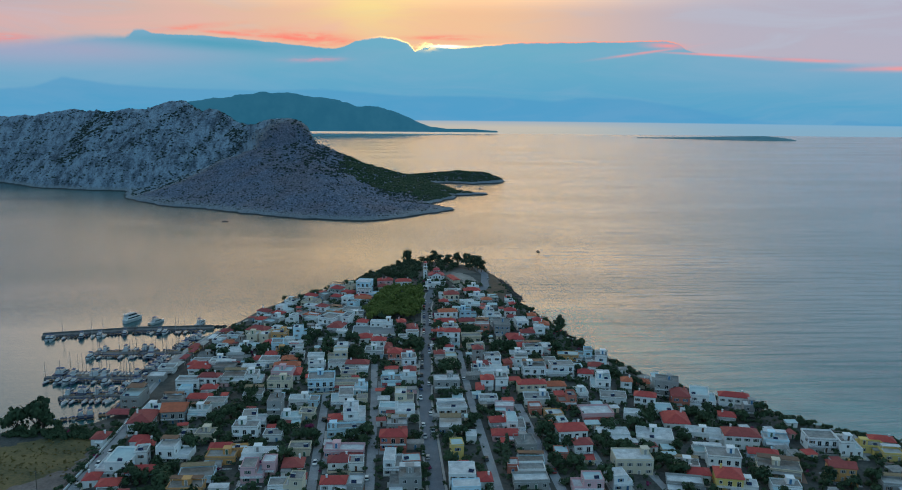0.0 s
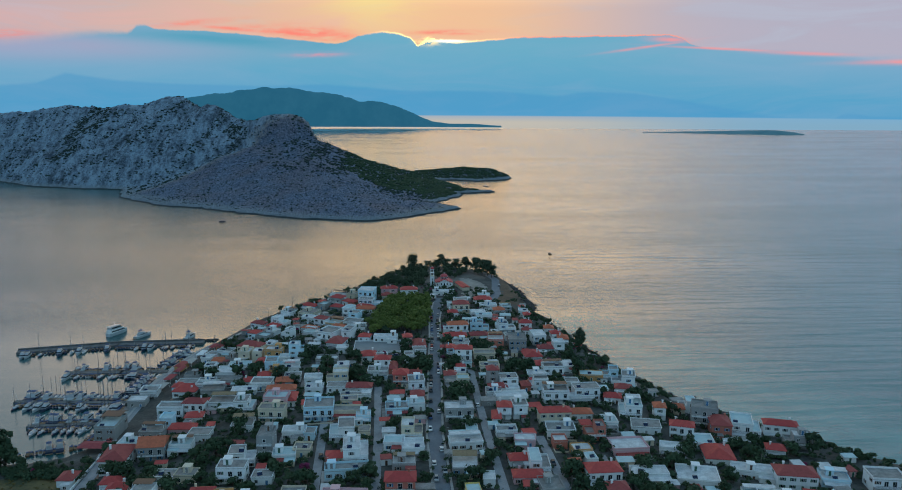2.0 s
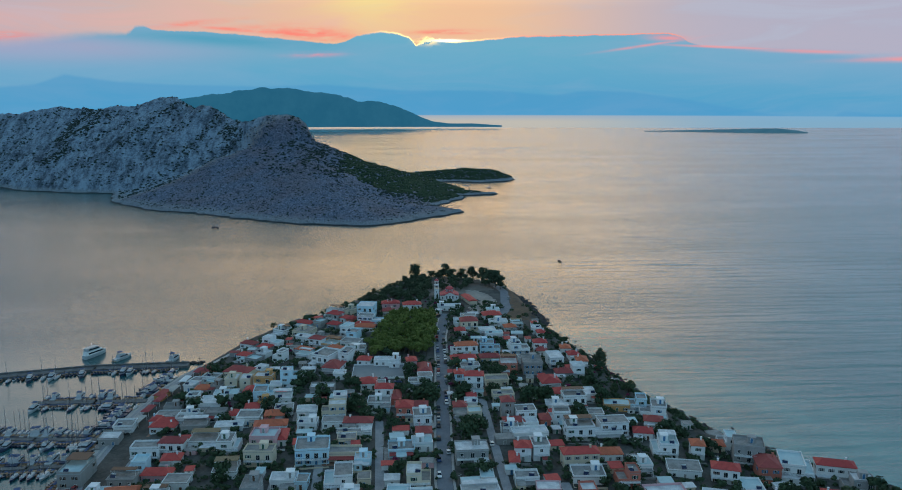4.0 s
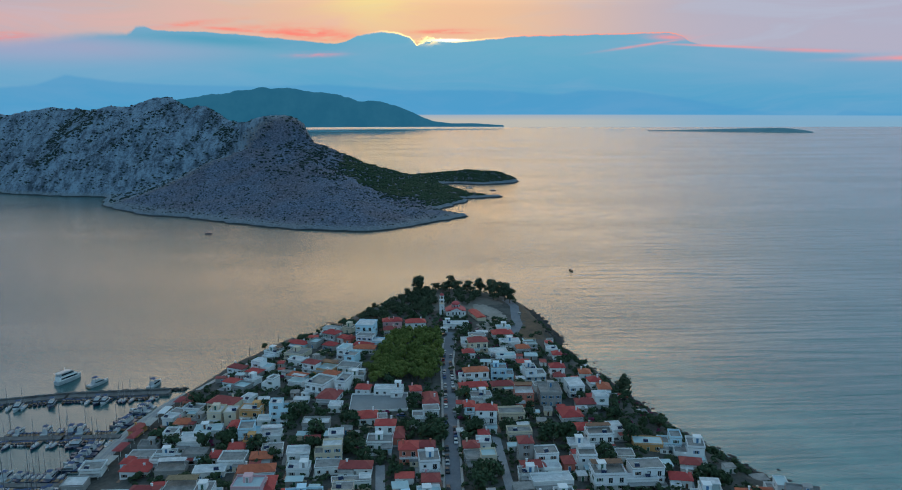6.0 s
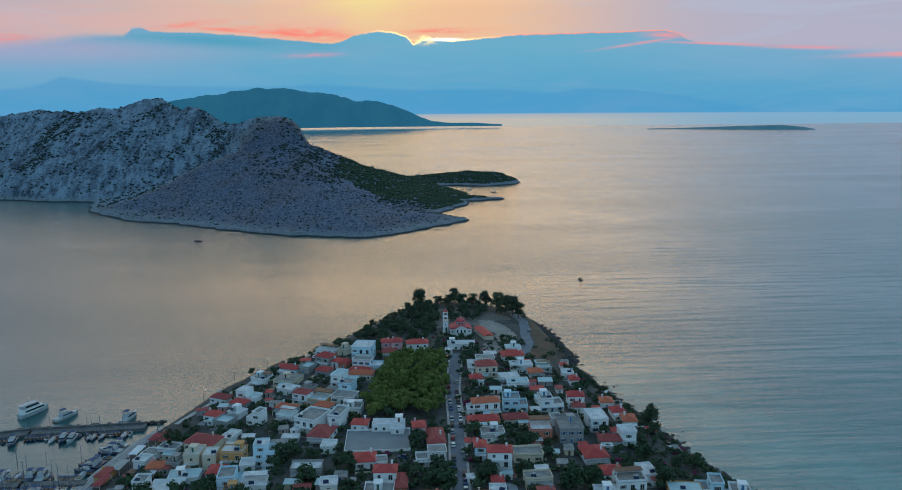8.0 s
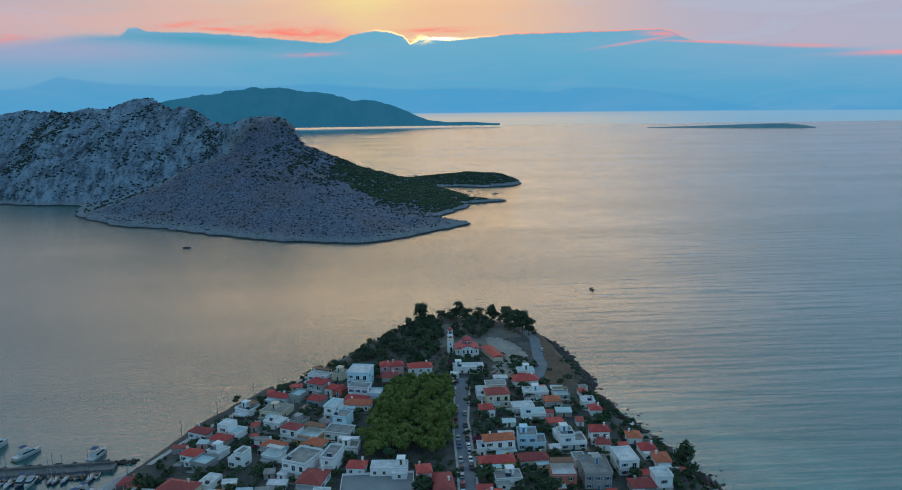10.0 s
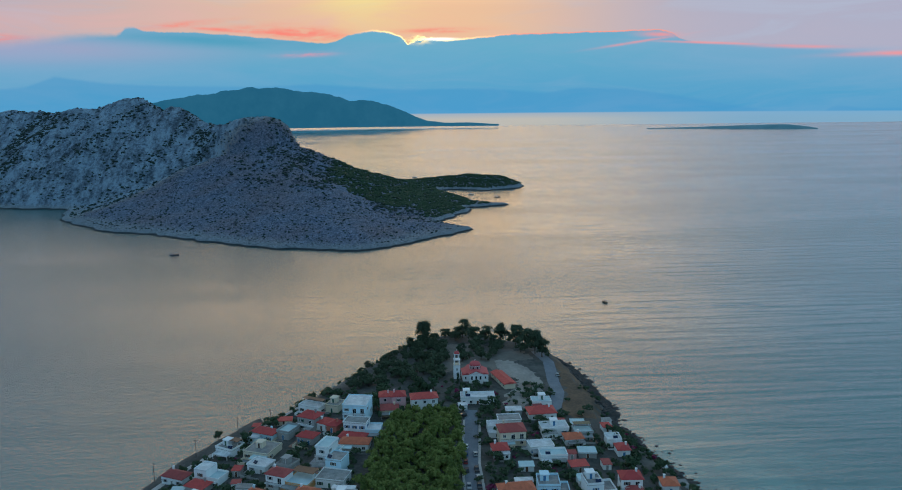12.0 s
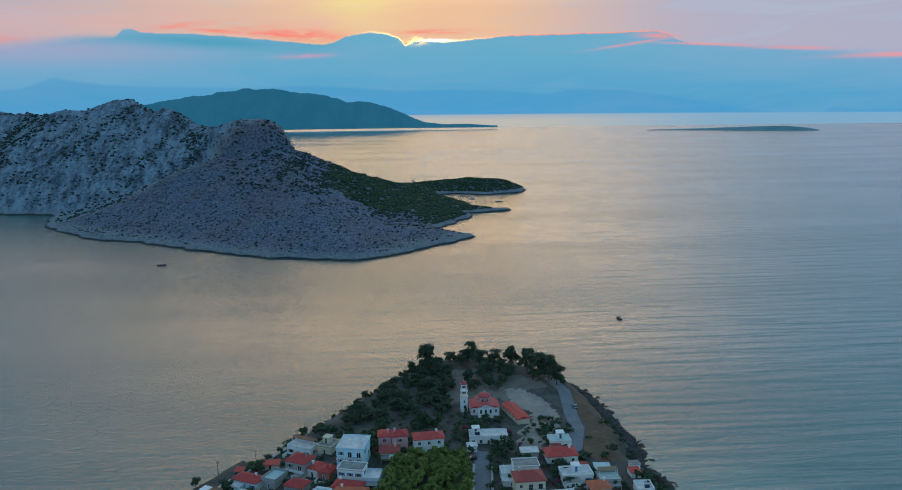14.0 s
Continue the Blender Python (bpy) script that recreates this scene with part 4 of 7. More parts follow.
for q in ((-13.7, 13.7, 10.003, 10.2), (-13.7, 13.7, -11.2, -11.003), (-13.7, -13.503, -11, 10), (13.503, 13.7, -11, 10)):
    part("low_wall", box(bmesh.new(), *q, -1.5, 0.8), PAINT["white"], yard)
FOOTPRINTS.append((-13.5, 487, 14.5, 12))


def rock_mesh(seed, rough=0.35):
    r = random.Random(seed)
    bm = bmesh.new()
    bmesh.ops.create_icosphere(bm, subdivisions=1, radius=1.0)
    for v in bm.verts:
        v.co = v.co * r.uniform(1 - rough, 1 + rough)
        v.co.z *= 0.6
    me = bpy.data.meshes.new("rock")
    bm.to_mesh(me)
    bm.free()
    return me


def scatter(name, places, seeds, mat, label, category, seed=5):
    """Many small uncountable things (stones, scrub) joined into one mesh. places: x, y, z, size."""
    r = random.Random(seed)
    shapes = [rock_mesh(s) for s in seeds]
    base = []
    for me in shapes:
        base.append((np.array([v.co for v in me.vertices]), np.array([p.vertices for p in me.polygons])))
        bpy.data.meshes.remove(me)
    vs, fs, n = [], [], 0
    for x, y, z, s in places:
        v, f = base[r.randrange(len(base))]
        a = r.uniform(0, 6.283)
        c, d = math.cos(a) * s, math.sin(a) * s
        k = r.uniform(0.8, 1.25)
        vs.append(np.stack([x + v[:, 0] * c * k - v[:, 1] * d, y + v[:, 0] * d * k + v[:, 1] * c, z + v[:, 2] * s], 1))
        fs.append(f + n)
        n += len(v)
    ob = mesh_object(name, np.concatenate(vs), np.concatenate(fs).tolist(), mat)
    return tagged(ob, label, category, kind="stuff")


SHOREROCK = mottled("dark_shore_rock", (0.014, 0.014, 0.016), (0.055, 0.052, 0.050), 0.4, 0.9, 6, 0.15)
rr = random.Random(3)
stones = []
for (ax, ay), (bx, by) in zip(COAST[13:39], COAST[14:40]):
    length = math.hypot(bx - ax, by - ay)
    for _ in range(int(length * (26 if 600 < ay < 720 and ax > 40 else 7.0 if ax > 90 else 4.0))):
        s = rr.random()
        off = rr.gauss(0.3, 1.5) if ax < 60 or ay < 600 else rr.gauss(-2.2, 2.2)
        nx, ny = -(by - ay) / length, (bx - ax) / length
        x, y = ax + s * (bx - ax) + nx * off, ay + s * (by - ay) + ny * off
        stones.append((x, y, max(ground_z(x, y), -0.5), rr.choice((0.35, 0.5, 0.6, 0.8, 1.1, 1.6))))
for _ in range(45):
    a = rr.uniform(430, 600)
    stones.append((np.interp(a, [430, 480, 515, 573, 600], [146, 124, 118, 103, 100]) + abs(rr.gauss(0, 7)), a, -0.25, rr.uniform(0.3, 1.1)))
scatter("shore_rocks", stones, (1, 2, 3, 4, 5, 6), SHOREROCK, "dark jagged rocks along the waterline", "rocks")

bm = bmesh.new()
for i in range(30):
    y0, y1 = 250 + i * 4.2, 254.2 + i * 4.2
    x0, x1 = (float(np.interp(y, [240, 364, 421], [-129.2, -127.2, -128.2])) for y in (y0, y1))
    z = min(ground_z(x0, y0), ground_z(x1, y1))
    v = [bm.verts.new(q) for q in ((x0, y0, z - 1), (x0 + 0.4, y0, z - 1), (x1 + 0.4, y1, z - 1), (x1, y1, z - 1), (x0, y0, z + 1.1), (x0 + 0.4, y0, z + 1.1), (x1 + 0.4, y1, z + 1.1), (x1, y1, z + 1.1))]
    for f in ((4, 5, 6, 7), (0, 1, 5, 4), (1, 2, 6, 5), (2, 3, 7, 6), (3, 0, 4, 7)):
        bm.faces.new([v[k] for k in f])
lane_wall = part("lane_wall", bm, PAINT["white"])
tagged(lane_wall, "low whitewashed wall along the lane", "wall", kind="structure")

# ---------------------------------------------------------------- plants
def leaf_material(name, a, c):
    m, n, b, where = material(name, 0.75)
    own, isle = n.node("ShaderNodeObjectInfo").outputs["Random"], n.node("ShaderNodeNewGeometry").outputs["Random Per Island"]
    f = n.math("ADD", n.math("MULTIPLY", own, 0.4), n.math("MULTIPLY", isle, 0.6))
    n.link(n.mix(f, a, c), b.inputs["Base Color"])
    b.inputs["Specular IOR Level"].default_value = 0.15
    return m


LEAF = leaf_material("garden_leaves", (0.020, 0.040, 0.022), (0.066, 0.098, 0.050))
PINE = leaf_material("pine_needles", (0.020, 0.037, 0.022), (0.086, 0.110, 0.064))
GROVE = leaf_material("young_pine_needles", (0.056, 0.084, 0.021), (0.195, 0.225, 0.058))
BLOOM = leaf_material("bougainvillea", (0.10, 0.02, 0.05), (0.20, 0.03, 0.09))
BARK = mottled("bark", (0.06, 0.045, 0.035), (0.12, 0.09, 0.07), 1.5, 0.95)


def tufts(bm, centre, radius, count, size, r, squash=0.75):
    """Small bent leaf clumps scattered through the outer part of a ball."""
    cx, cy, cz = centre
    for _ in range(count):
        u, a = r.uniform(-0.75, 1), r.uniform(0, 2 * math.pi)
        k = radius * r.uniform(0.45, 1.15)
        h = math.sqrt(max(0, 1 - u * u))
        p = Vector((cx + k * h * math.cos(a), cy + k * h * math.sin(a), cz + k * u * squash))
        out = (p - Vector(centre)).normalized()
        q = (out + Vector((r.uniform(-0.7, 0.7), r.uniform(-0.7, 0.7), r.uniform(-0.2, 0.8)))).normalized().to_track_quat("Z", "Y")
        s = size * r.uniform(0.6, 1.3)
        mid = bm.verts.new(p + out * s * 0.25)
        ring = [bm.verts.new(p + q @ Vector((s * math.cos(t), s * math.sin(t), -0.12 * s * r.uniform(0, 2)))) for t in (0.3, 1.9, 3.4, 5.0)]
        for i in range(4):
            bm.faces.new((mid, ring[i], ring[(i + 1) % 4]))


def tree_kind(name, height, spread, blobs, leaves, size, leaf, seed, trunk_share=0.35, lean=0.6, squash=0.75):
    """Trunk and crown meshes of one tree: a tapered, leaning trunk, limbs, and leaf clumps at their ends."""
    r = random.Random(seed)
    tb, cb = bmesh.new(), bmesh.new()
    bend = Vector((r.uniform(-lean, lean), r.uniform(-lean, lean), height * trunk_share))
    rad = height * 0.028 + 0.05
    tube(tb, (0, 0, -0.5), bend * 0.5, rad * 1.25, rad)
    tube(tb, bend * 0.5, bend, rad, rad * 0.8)
    for i in range(blobs):
        a = 2 * math.pi * i / blobs + r.uniform(-0.5, 0.5)
        far_ = spread * r.uniform(0.25, 0.75) if i else 0.0
        tip = bend + Vector((far_ * math.cos(a), far_ * math.sin(a), (height - bend.z) * r.uniform(0.02, 0.78) if i else (height - bend.z) * 0.75))
        tube(tb, bend * 0.85, tip, rad * 0.5, rad * 0.15, 5)
        tufts(cb, tip, spread * r.uniform(0.24, 0.46), leaves // blobs, size, r, squash)
    out = []
    for n_, b_, m_ in (("trunk", tb, BARK), ("crown", cb, leaf)):
        me = bpy.data.meshes.new(n_)
        b_.to_mesh(me)
        b_.free()
        me.materials.append(m_)
        out.append(me)
    return out


BROAD = [tree_kind("tree", 5.2, 3.1, 11, 360, 0.40, LEAF, 20 + i, 0.20) for i in range(5)]
SHRUB = [tree_kind("shrub", 2.2, 2.1, 7, 170, 0.36, LEAF, 40 + i, 0.15, 0.2) for i in range(4)]
PINES = [tree_kind("pine", 11.0, 5.2, 18, 1200, 0.42, PINE, 60 + i, 0.26, 1.2, 0.75) for i in range(5)]
WOODS = [tree_kind("pine", 7.5, 3.4, 13, 520, 0.42, PINE, 70 + i, 0.20, 0.8, 0.8) for i in range(4)]
YOUNG = [tree_kind("pine", 7.0, 3.0, 9, 420, 0.37, GROVE, 80 + i, 0.45, 0.4, 0.95) for i in range(5)]
OVAL = [tree_kind("tree", 16.0, 5.2, 30, 2400, 0.5, PINE, 131, 0.16, 0.4, 1.1)]
CYPRESS = []
for _i in range(2):
    _r = random.Random(100 + _i)
    tb, cb = bmesh.new(), bmesh.new()
    tube(tb, (0, 0, -0.5), (0, 0, 7.5), 0.16, 0.04)
    for k in range(12):
        tufts(cb, (0, 0, 1.0 + k * 0.6), 0.95 * math.sin(min(1, (12.6 - k) / 9) * 1.5), 22, 0.34, _r, 0.8)
    pair_ = []
    for n_, b_, m_ in (("trunk", tb, BARK), ("crown", cb, PINE)):
        me = bpy.data.meshes.new(n_)
        b_.to_mesh(me)
        b_.free()
        me.materials.append(m_)
        pair_.append(me)
    CYPRESS.append(pair_)


def plant(kinds, x, y, scale, name, label, group, tall=1.0, z=None):
    trunk, crown = kinds[rng.randrange(len(kinds))]
    m = pose(x, y, ground_z(x, y) - 0.05 if z is None else z, 0, 0, rng.uniform(0, 360)) @ Matrix.Diagonal((scale, scale, scale * tall, 1))
    t = root(name, m, label, "shrub" if name == "shrub" else "tree", group)
    hang("trunk", trunk, t)
    hang("crown", crown, t)
    return t

# ---------------------------------------------------------------- the village houses, row by row from the neck of the headland to its tip
house(-77.1, 284.1, 12.9, 6.5, 1, "flat", "ochre")
house(-41.9, 279.9, 7.1, 6.5, 1, "flat", "white")
house(-35.7, 278.6, 7.1, 6.5, 2, "flat", "cream")
house(-20.9, 279.4, 9.9, 6.5, 1, "hip", "white")
house(-12.7, 278.1, 5.4, 8.2, 1, "flat", "grey")
house(5.9, 277.0, 11.9, 8.4, 2, "flat", "grey")
house(27.4, 280.1, 9.9, 10.5, 2, "flat", "white")
house(28.1, 268.2, 10.3, 6.5, 2, "flat", "white")
house(36.2, 278.8, 4.8, 7.3, 1, "hip", "white")
house(53.7, 278.8, 13.1, 6.5, 1, "flat", "grey")
house(55.2, 287.3, 10.3, 6.5, 1, "flat", "white")
house(74.8, 275.2, 11.5, 7.4, 2, "flat", "pink")
house(88.9, 279.7, 7.5, 6.5, 2, "flat", "white")
house(115.3, 282.3, 13.4, 6.6, 1, "flat", "grey")
house(134.4, 285.7, 10.3, 9.8, 2, "hip", "yellow")
house(142.1, 283.7, 6.8, 6.6, 1, "flat", "white")
house(158.0, 285.2, 11.3, 6.5, 1, "flat", "white")
house(202.3, 284.7, 9.1, 6.5, 1, "flat", "grey")
house(-118.3, 300.4, 5.8, 6.5, 1, "hip", "white")
house(-111.8, 311.0, 13.8, 14.1, 2, "flat", "white")
house(-109.4, 293.7, 7.9, 6.5, 1, "hip", "white")
house(-100.1, 302.3, 10.2, 6.5, 1, "hip", "white")
house(-75.6, 294.0, 13.3, 8.4, 1, "flat", "white")
house(-69.4, 308.9, 11.7, 7.6, 1, "flat", "ochre")
house(-53.9, 309.3, 14.1, 6.6, 1, "flat", "white")
house(-53.1, 291.4, 8.8, 9.0, 2, "flat", "pink")
house(-47.3, 294.1, 4.9, 6.5, 2, "flat", "pink")
house(-38.4, 296.0, 8.1, 8.3, 1, "hip", "white")
house(-37.8, 311.1, 8.5, 6.5, 1, "flat", "cream")
house(-20.2, 297.5, 9.1, 6.5, 1, "hip", "white")
house(-19.1, 307.2, 15.9, 6.6, 1, "flat", "pink")
house(-13.6, 295.6, 5.9, 6.5, 1, "flat", "white")
house(1.1, 292.4, 7.1, 11.3, 2, "flat", "white")
house(8.3, 295.9, 6.8, 6.5, 1, "flat", "salmon")
house(27.0, 303.1, 5.1, 6.5, 2, "flat", "yellow")
house(48.5, 291.0, 4.5, 6.5, 1, "flat", "salmon")
house(56.4, 294.8, 11.0, 6.5, 1, "flat", "white")
house(70.7, 304.4, 5.6, 6.5, 1, "flat", "salmon")
house(80.0, 306.5, 7.6, 6.5, 2, "hip", "white")
house(98.4, 296.6, 15.2, 10.6, 2, "flat", "cream")
house(122.4, 298.0, 9.4, 6.5, 1, "flat", "white")
house(124.2, 291.2, 9.2, 6.5, 1, "hip", "white")
house(140.7, 305.9, 13.4, 9.9, 2, "flat", "white")
house(163.0, 301.4, 17.1, 9.4, 1, "flat", "cream")
house(186.2, 294.4, 10.3, 6.7, 2, "gable", "ochre")
house(219.3, 311.6, 8.4, 6.5, 1, "flat", "yellow")
house(-110.7, 334.3, 7.5, 6.5, 1, "hip", "white")
house(-106.5, 328.9, 7.4, 6.2, 1, "hip", "white")
house(-103.2, 314.4, 4.7, 6.5, 2, "flat", "white")
house(-90.5, 335.0, 7.6, 6.5, 1, "flat", "white")
house(-90.1, 316.3, 13.7, 9.1, 2, "flat", "white")
house(-82.1, 334.2, 8.1, 6.5, 1, "flat", "cream")
house(-71.9, 316.9, 8.6, 6.5, 1, "hip", "cream")
house(-63.8, 331.3, 11.0, 7.6, 2, "flat", "white")
house(-63.5, 314.1, 7.1, 4.5, 1, "flat", "ochre")
house(-51.5, 327.5, 7.9, 6.5, 1, "flat", "white")
house(-19.7, 328.6, 17.0, 6.5, 1, "flat", "white")
house(1.0, 313.6, 11.0, 7.7, 2, "hip", "salmon")
house(2.3, 331.8, 9.1, 6.5, 1, "flat", "grey")
house(26.1, 330.4, 10.1, 11.5, 1, "flat", "grey")
house(34.3, 318.3, 4.5, 6.5, 1, "flat", "white")
house(48.0, 335.2, 7.8, 6.5, 1, "hip", "white")
house(49.5, 321.0, 11.4, 6.5, 1, "hip", "pink")
house(55.4, 330.5, 8.1, 11.7, 2, "flat", "white")
house(56.8, 312.9, 8.2, 10.4, 1, "flat", "grey")
house(70.3, 331.5, 4.5, 6.5, 1, "hip", "salmon")
house(74.6, 314.9, 6.4, 6.5, 1, "flat", "white")
house(77.4, 336.7, 4.7, 6.6, 1, "flat", "white")
house(78.5, 321.3, 12.9, 8.4, 2, "hip", "white")
house(98.6, 327.0, 14.3, 7.5, 1, "flat", "white")
house(117.7, 326.4, 15.7, 12.3, 1, "flat", "white")
house(137.3, 313.7, 12.4, 6.5, 1, "flat", "white")
house(144.6, 335.7, 17.4, 7.7, 1, "flat", "white")
house(158.2, 328.0, 15.4, 9.5, 2, "hip", "white")
house(162.3, 314.0, 12.4, 6.5, 1, "hip", "white")
house(174.9, 328.7, 10.4, 8.6, 1, "flat", "white")
house(193.0, 323.7, 12.8, 9.8, 2, "flat", "white")
house(203.4, 318.3, 9.8, 8.3, 2, "flat", "white")
house(214.7, 319.9, 10.2, 6.5, 1, "flat", "yellow")
house(223.6, 325.6, 10.4, 6.5, 1, "hip", "white")
house(-131.4, 343.8, 6.2, 7.7, 1, "hip", "white")
house(-115.5, 353.7, 10.4, 15.0, 2, "hip", "white")
house(-103.2, 360.7, 10.7, 10.6, 2, "gable", "grey")
house(-62.5, 344.1, 10.4, 8.2, 2, "flat", "white")
house(-54.4, 352.6, 6.3, 10.3, 3, "flat", "grey")
house(-46.1, 345.0, 8.9, 6.8, 1, "flat", "white")
house(-39.2, 348.9, 6.7, 6.5, 1, "flat", "cream")
house(-24.9, 340.6, 7.8, 6.5, 1, "hip", "cream")
house(-17.2, 344.0, 9.9, 13.9, 2, "flat", "white")
house(-1.8, 351.1, 8.1, 7.1, 1, "flat", "white")
house(5.7, 361.3, 8.9, 9.2, 2, "flat", "cream")
house(5.9, 347.0, 9.0, 9.8, 1, "flat", "white")
house(27.9, 350.7, 13.5, 7.2, 1, "flat", "white")
house(46.4, 361.6, 9.0, 6.5, 1, "flat", "white")
house(53.2, 353.2, 8.7, 6.5, 1, "flat", "pink")
house(67.8, 352.5, 5.7, 6.5, 1, "flat", "salmon")
house(75.6, 345.4, 8.0, 6.9, 1, "flat", "ochre")
house(96.7, 350.3, 15.1, 11.3, 1, "flat", "pink")
house(115.6, 351.1, 9.3, 6.5, 1, "flat", "white")
house(133.0, 360.9, 9.5, 10.3, 1, "flat", "white")
house(135.3, 349.5, 11.9, 14.4, 1, "hip", "white")
house(163.8, 355.9, 7.8, 6.5, 1, "hip", "white")
house(-114.2, 364.8, 8.2, 6.5, 2, "flat", "white")
house(-109.4, 379.7, 10.2, 6.5, 2, "flat", "grey")
house(-97.8, 385.3, 11.6, 6.5, 1, "hip", "pink")
house(-92.0, 362.9, 9.3, 6.5, 1, "flat", "white")
house(-87.6, 375.9, 9.6, 7.8, 1, "flat", "white")
house(-69.7, 379.8, 9.7, 9.7, 1, "flat", "white")
house(-57.8, 387.2, 11.7, 6.9, 2, "flat", "cream")
house(-45.0, 366.5, 10.0, 6.5, 1, "flat", "white")
house(-38.1, 365.0, 4.5, 6.5, 1, "flat", "white")
house(-24.4, 363.3, 10.5, 10.8, 2, "flat", "white")
house(-24.0, 386.6, 13.8, 6.8, 1, "flat", "cream")
house(-16.1, 380.4, 6.5, 6.5, 1, "flat", "white")
house(-14.8, 364.0, 5.0, 6.5, 1, "flat", "cream")
house(27.1, 380.4, 12.7, 8.5, 2, "flat", "grey")
house(31.5, 362.8, 5.0, 6.5, 1, "flat", "white")
house(43.9, 377.0, 3.8, 9.4, 1, "hip", "white")
house(48.1, 382.5, 6.4, 6.5, 2, "hip", "white")
house(55.3, 384.1, 6.5, 8.7, 2, "flat", "white")
house(70.4, 377.7, 14.5, 6.5, 2, "hip", "cream")
house(70.8, 365.6, 12.4, 9.3, 1, "flat", "white")
house(83.9, 384.1, 10.1, 6.5, 1, "hip", "white")
house(85.3, 362.6, 8.4, 7.7, 2, "flat", "salmon")
house(95.2, 375.2, 6.4, 8.1, 1, "flat", "white")
house(111.8, 374.2, 12.7, 9.6, 1, "flat", "white")
house(127.0, 369.7, 10.4, 6.5, 2, "hip", "white")
house(147.7, 377.7, 8.8, 11.9, 2, "hip", "salmon")
house(160.6, 379.1, 12.9, 13.1, 2, "flat", "white")
house(176.8, 378.2, 14.8, 6.5, 2, "hip", "white")
house(177.6, 363.4, 11.4, 6.5, 2, "flat", "grey")
house(-133.3, 394.5, 9.4, 15.0, 2, "flat", "grey")
house(-109.1, 407.1, 12.2, 7.2, 2, "flat", "white")
house(-107.9, 392.8, 7.6, 6.8, 2, "flat", "white")
house(-98.5, 408.6, 10.4, 6.5, 2, "hip", "white")
house(-95.9, 397.5, 7.8, 6.5, 1, "hip", "white")
house(-73.4, 402.3, 9.0, 9.2, 2, "flat", "white")
house(-58.5, 402.5, 10.9, 9.2, 2, "flat", "pink")
house(-51.8, 407.1, 4.2, 11.2, 1, "hip", "white")
house(-36.7, 387.8, 13.4, 12.2, 2, "flat", "blue")
house(-23.9, 400.6, 7.9, 7.3, 1, "flat", "cream")
house(-21.2, 405.4, 14.3, 4.1, 1, "flat", "white")
house(-16.1, 407.2, 4.5, 4.3, 1, "flat", "white")
house(-1.0, 388.7, 10.6, 8.7, 1, "flat", "blue")
house(7.6, 392.5, 8.5, 7.1, 1, "flat", "white")
house(8.6, 403.8, 6.5, 6.5, 1, "hip", "pink")
house(46.1, 408.4, 7.6, 6.5, 1, "flat", "white")
house(54.0, 402.4, 15.4, 7.4, 1, "flat", "white")
house(55.7, 411.9, 6.8, 6.5, 1, "flat", "white")
house(75.0, 411.2, 8.1, 6.5, 1, "flat", "white")
house(75.9, 404.3, 12.4, 9.1, 2, "flat", "white")
house(89.2, 405.1, 12.5, 4.3, 1, "flat", "white")
house(92.4, 410.4, 12.7, 8.0, 2, "flat", "white")
house(105.4, 407.3, 8.2, 6.5, 1, "hip", "white")
house(109.4, 391.0, 10.2, 10.6, 2, "flat", "white")
house(123.4, 390.4, 5.5, 6.5, 2, "hip", "white")
house(134.2, 398.7, 8.1, 6.5, 1, "hip", "cream")
house(141.3, 402.7, 7.5, 7.4, 2, "flat", "white")
house(144.4, 388.0, 12.0, 10.5, 3, "flat", "grey")
house(-132.8, 429.9, 8.6, 7.7, 1, "flat", "grey")
house(-110.9, 435.8, 11.7, 5.1, 1, "hip", "white")
house(-95.5, 432.2, 11.5, 7.7, 1, "flat", "grey")
house(-86.3, 413.4, 12.4, 9.3, 1, "flat", "white")
house(-78.3, 424.8, 12.1, 6.5, 1, "flat", "white")
house(-70.7, 432.5, 10.2, 8.8, 1, "flat", "white")
house(-59.2, 431.9, 8.5, 6.5, 1, "hip", "grey")
house(-59.0, 420.0, 14.1, 6.5, 1, "hip", "white")
house(-44.5, 433.1, 9.0, 6.5, 1, "flat", "white")
house(-42.5, 418.9, 8.6, 6.5, 1, "flat", "white")
house(-32.1, 431.0, 11.1, 6.5, 2, "flat", "cream")
house(-31.2, 419.5, 9.9, 7.4, 1, "flat", "white")
house(-20.1, 417.2, 12.5, 6.5, 1, "hip", "white")
house(0.4, 425.5, 7.5, 7.8, 2, "hip", "salmon")
house(7.2, 432.9, 7.7, 6.5, 1, "hip", "salmon")
house(8.2, 414.9, 7.6, 9.2, 2, "flat", "white")
house(26.1, 432.0, 6.3, 6.5, 1, "hip", "cream")
house(26.2, 421.0, 6.8, 8.5, 1, "flat", "grey")
house(31.6, 417.0, 5.8, 6.5, 2, "flat", "cream")
house(31.6, 435.8, 5.9, 6.5, 1, "flat", "white")
house(47.0, 422.6, 5.7, 6.5, 3, "hip", "grey")
house(48.8, 414.3, 9.0, 6.1, 1, "hip", "white")
house(54.9, 420.3, 9.2, 7.7, 2, "flat", "white")
house(63.4, 417.5, 4.5, 6.5, 1, "hip", "salmon")
house(69.7, 418.3, 10.0, 6.6, 2, "flat", "white")
house(71.3, 434.6, 8.3, 7.2, 1, "flat", "white")
house(88.7, 425.9, 6.7, 6.5, 1, "flat", "white")
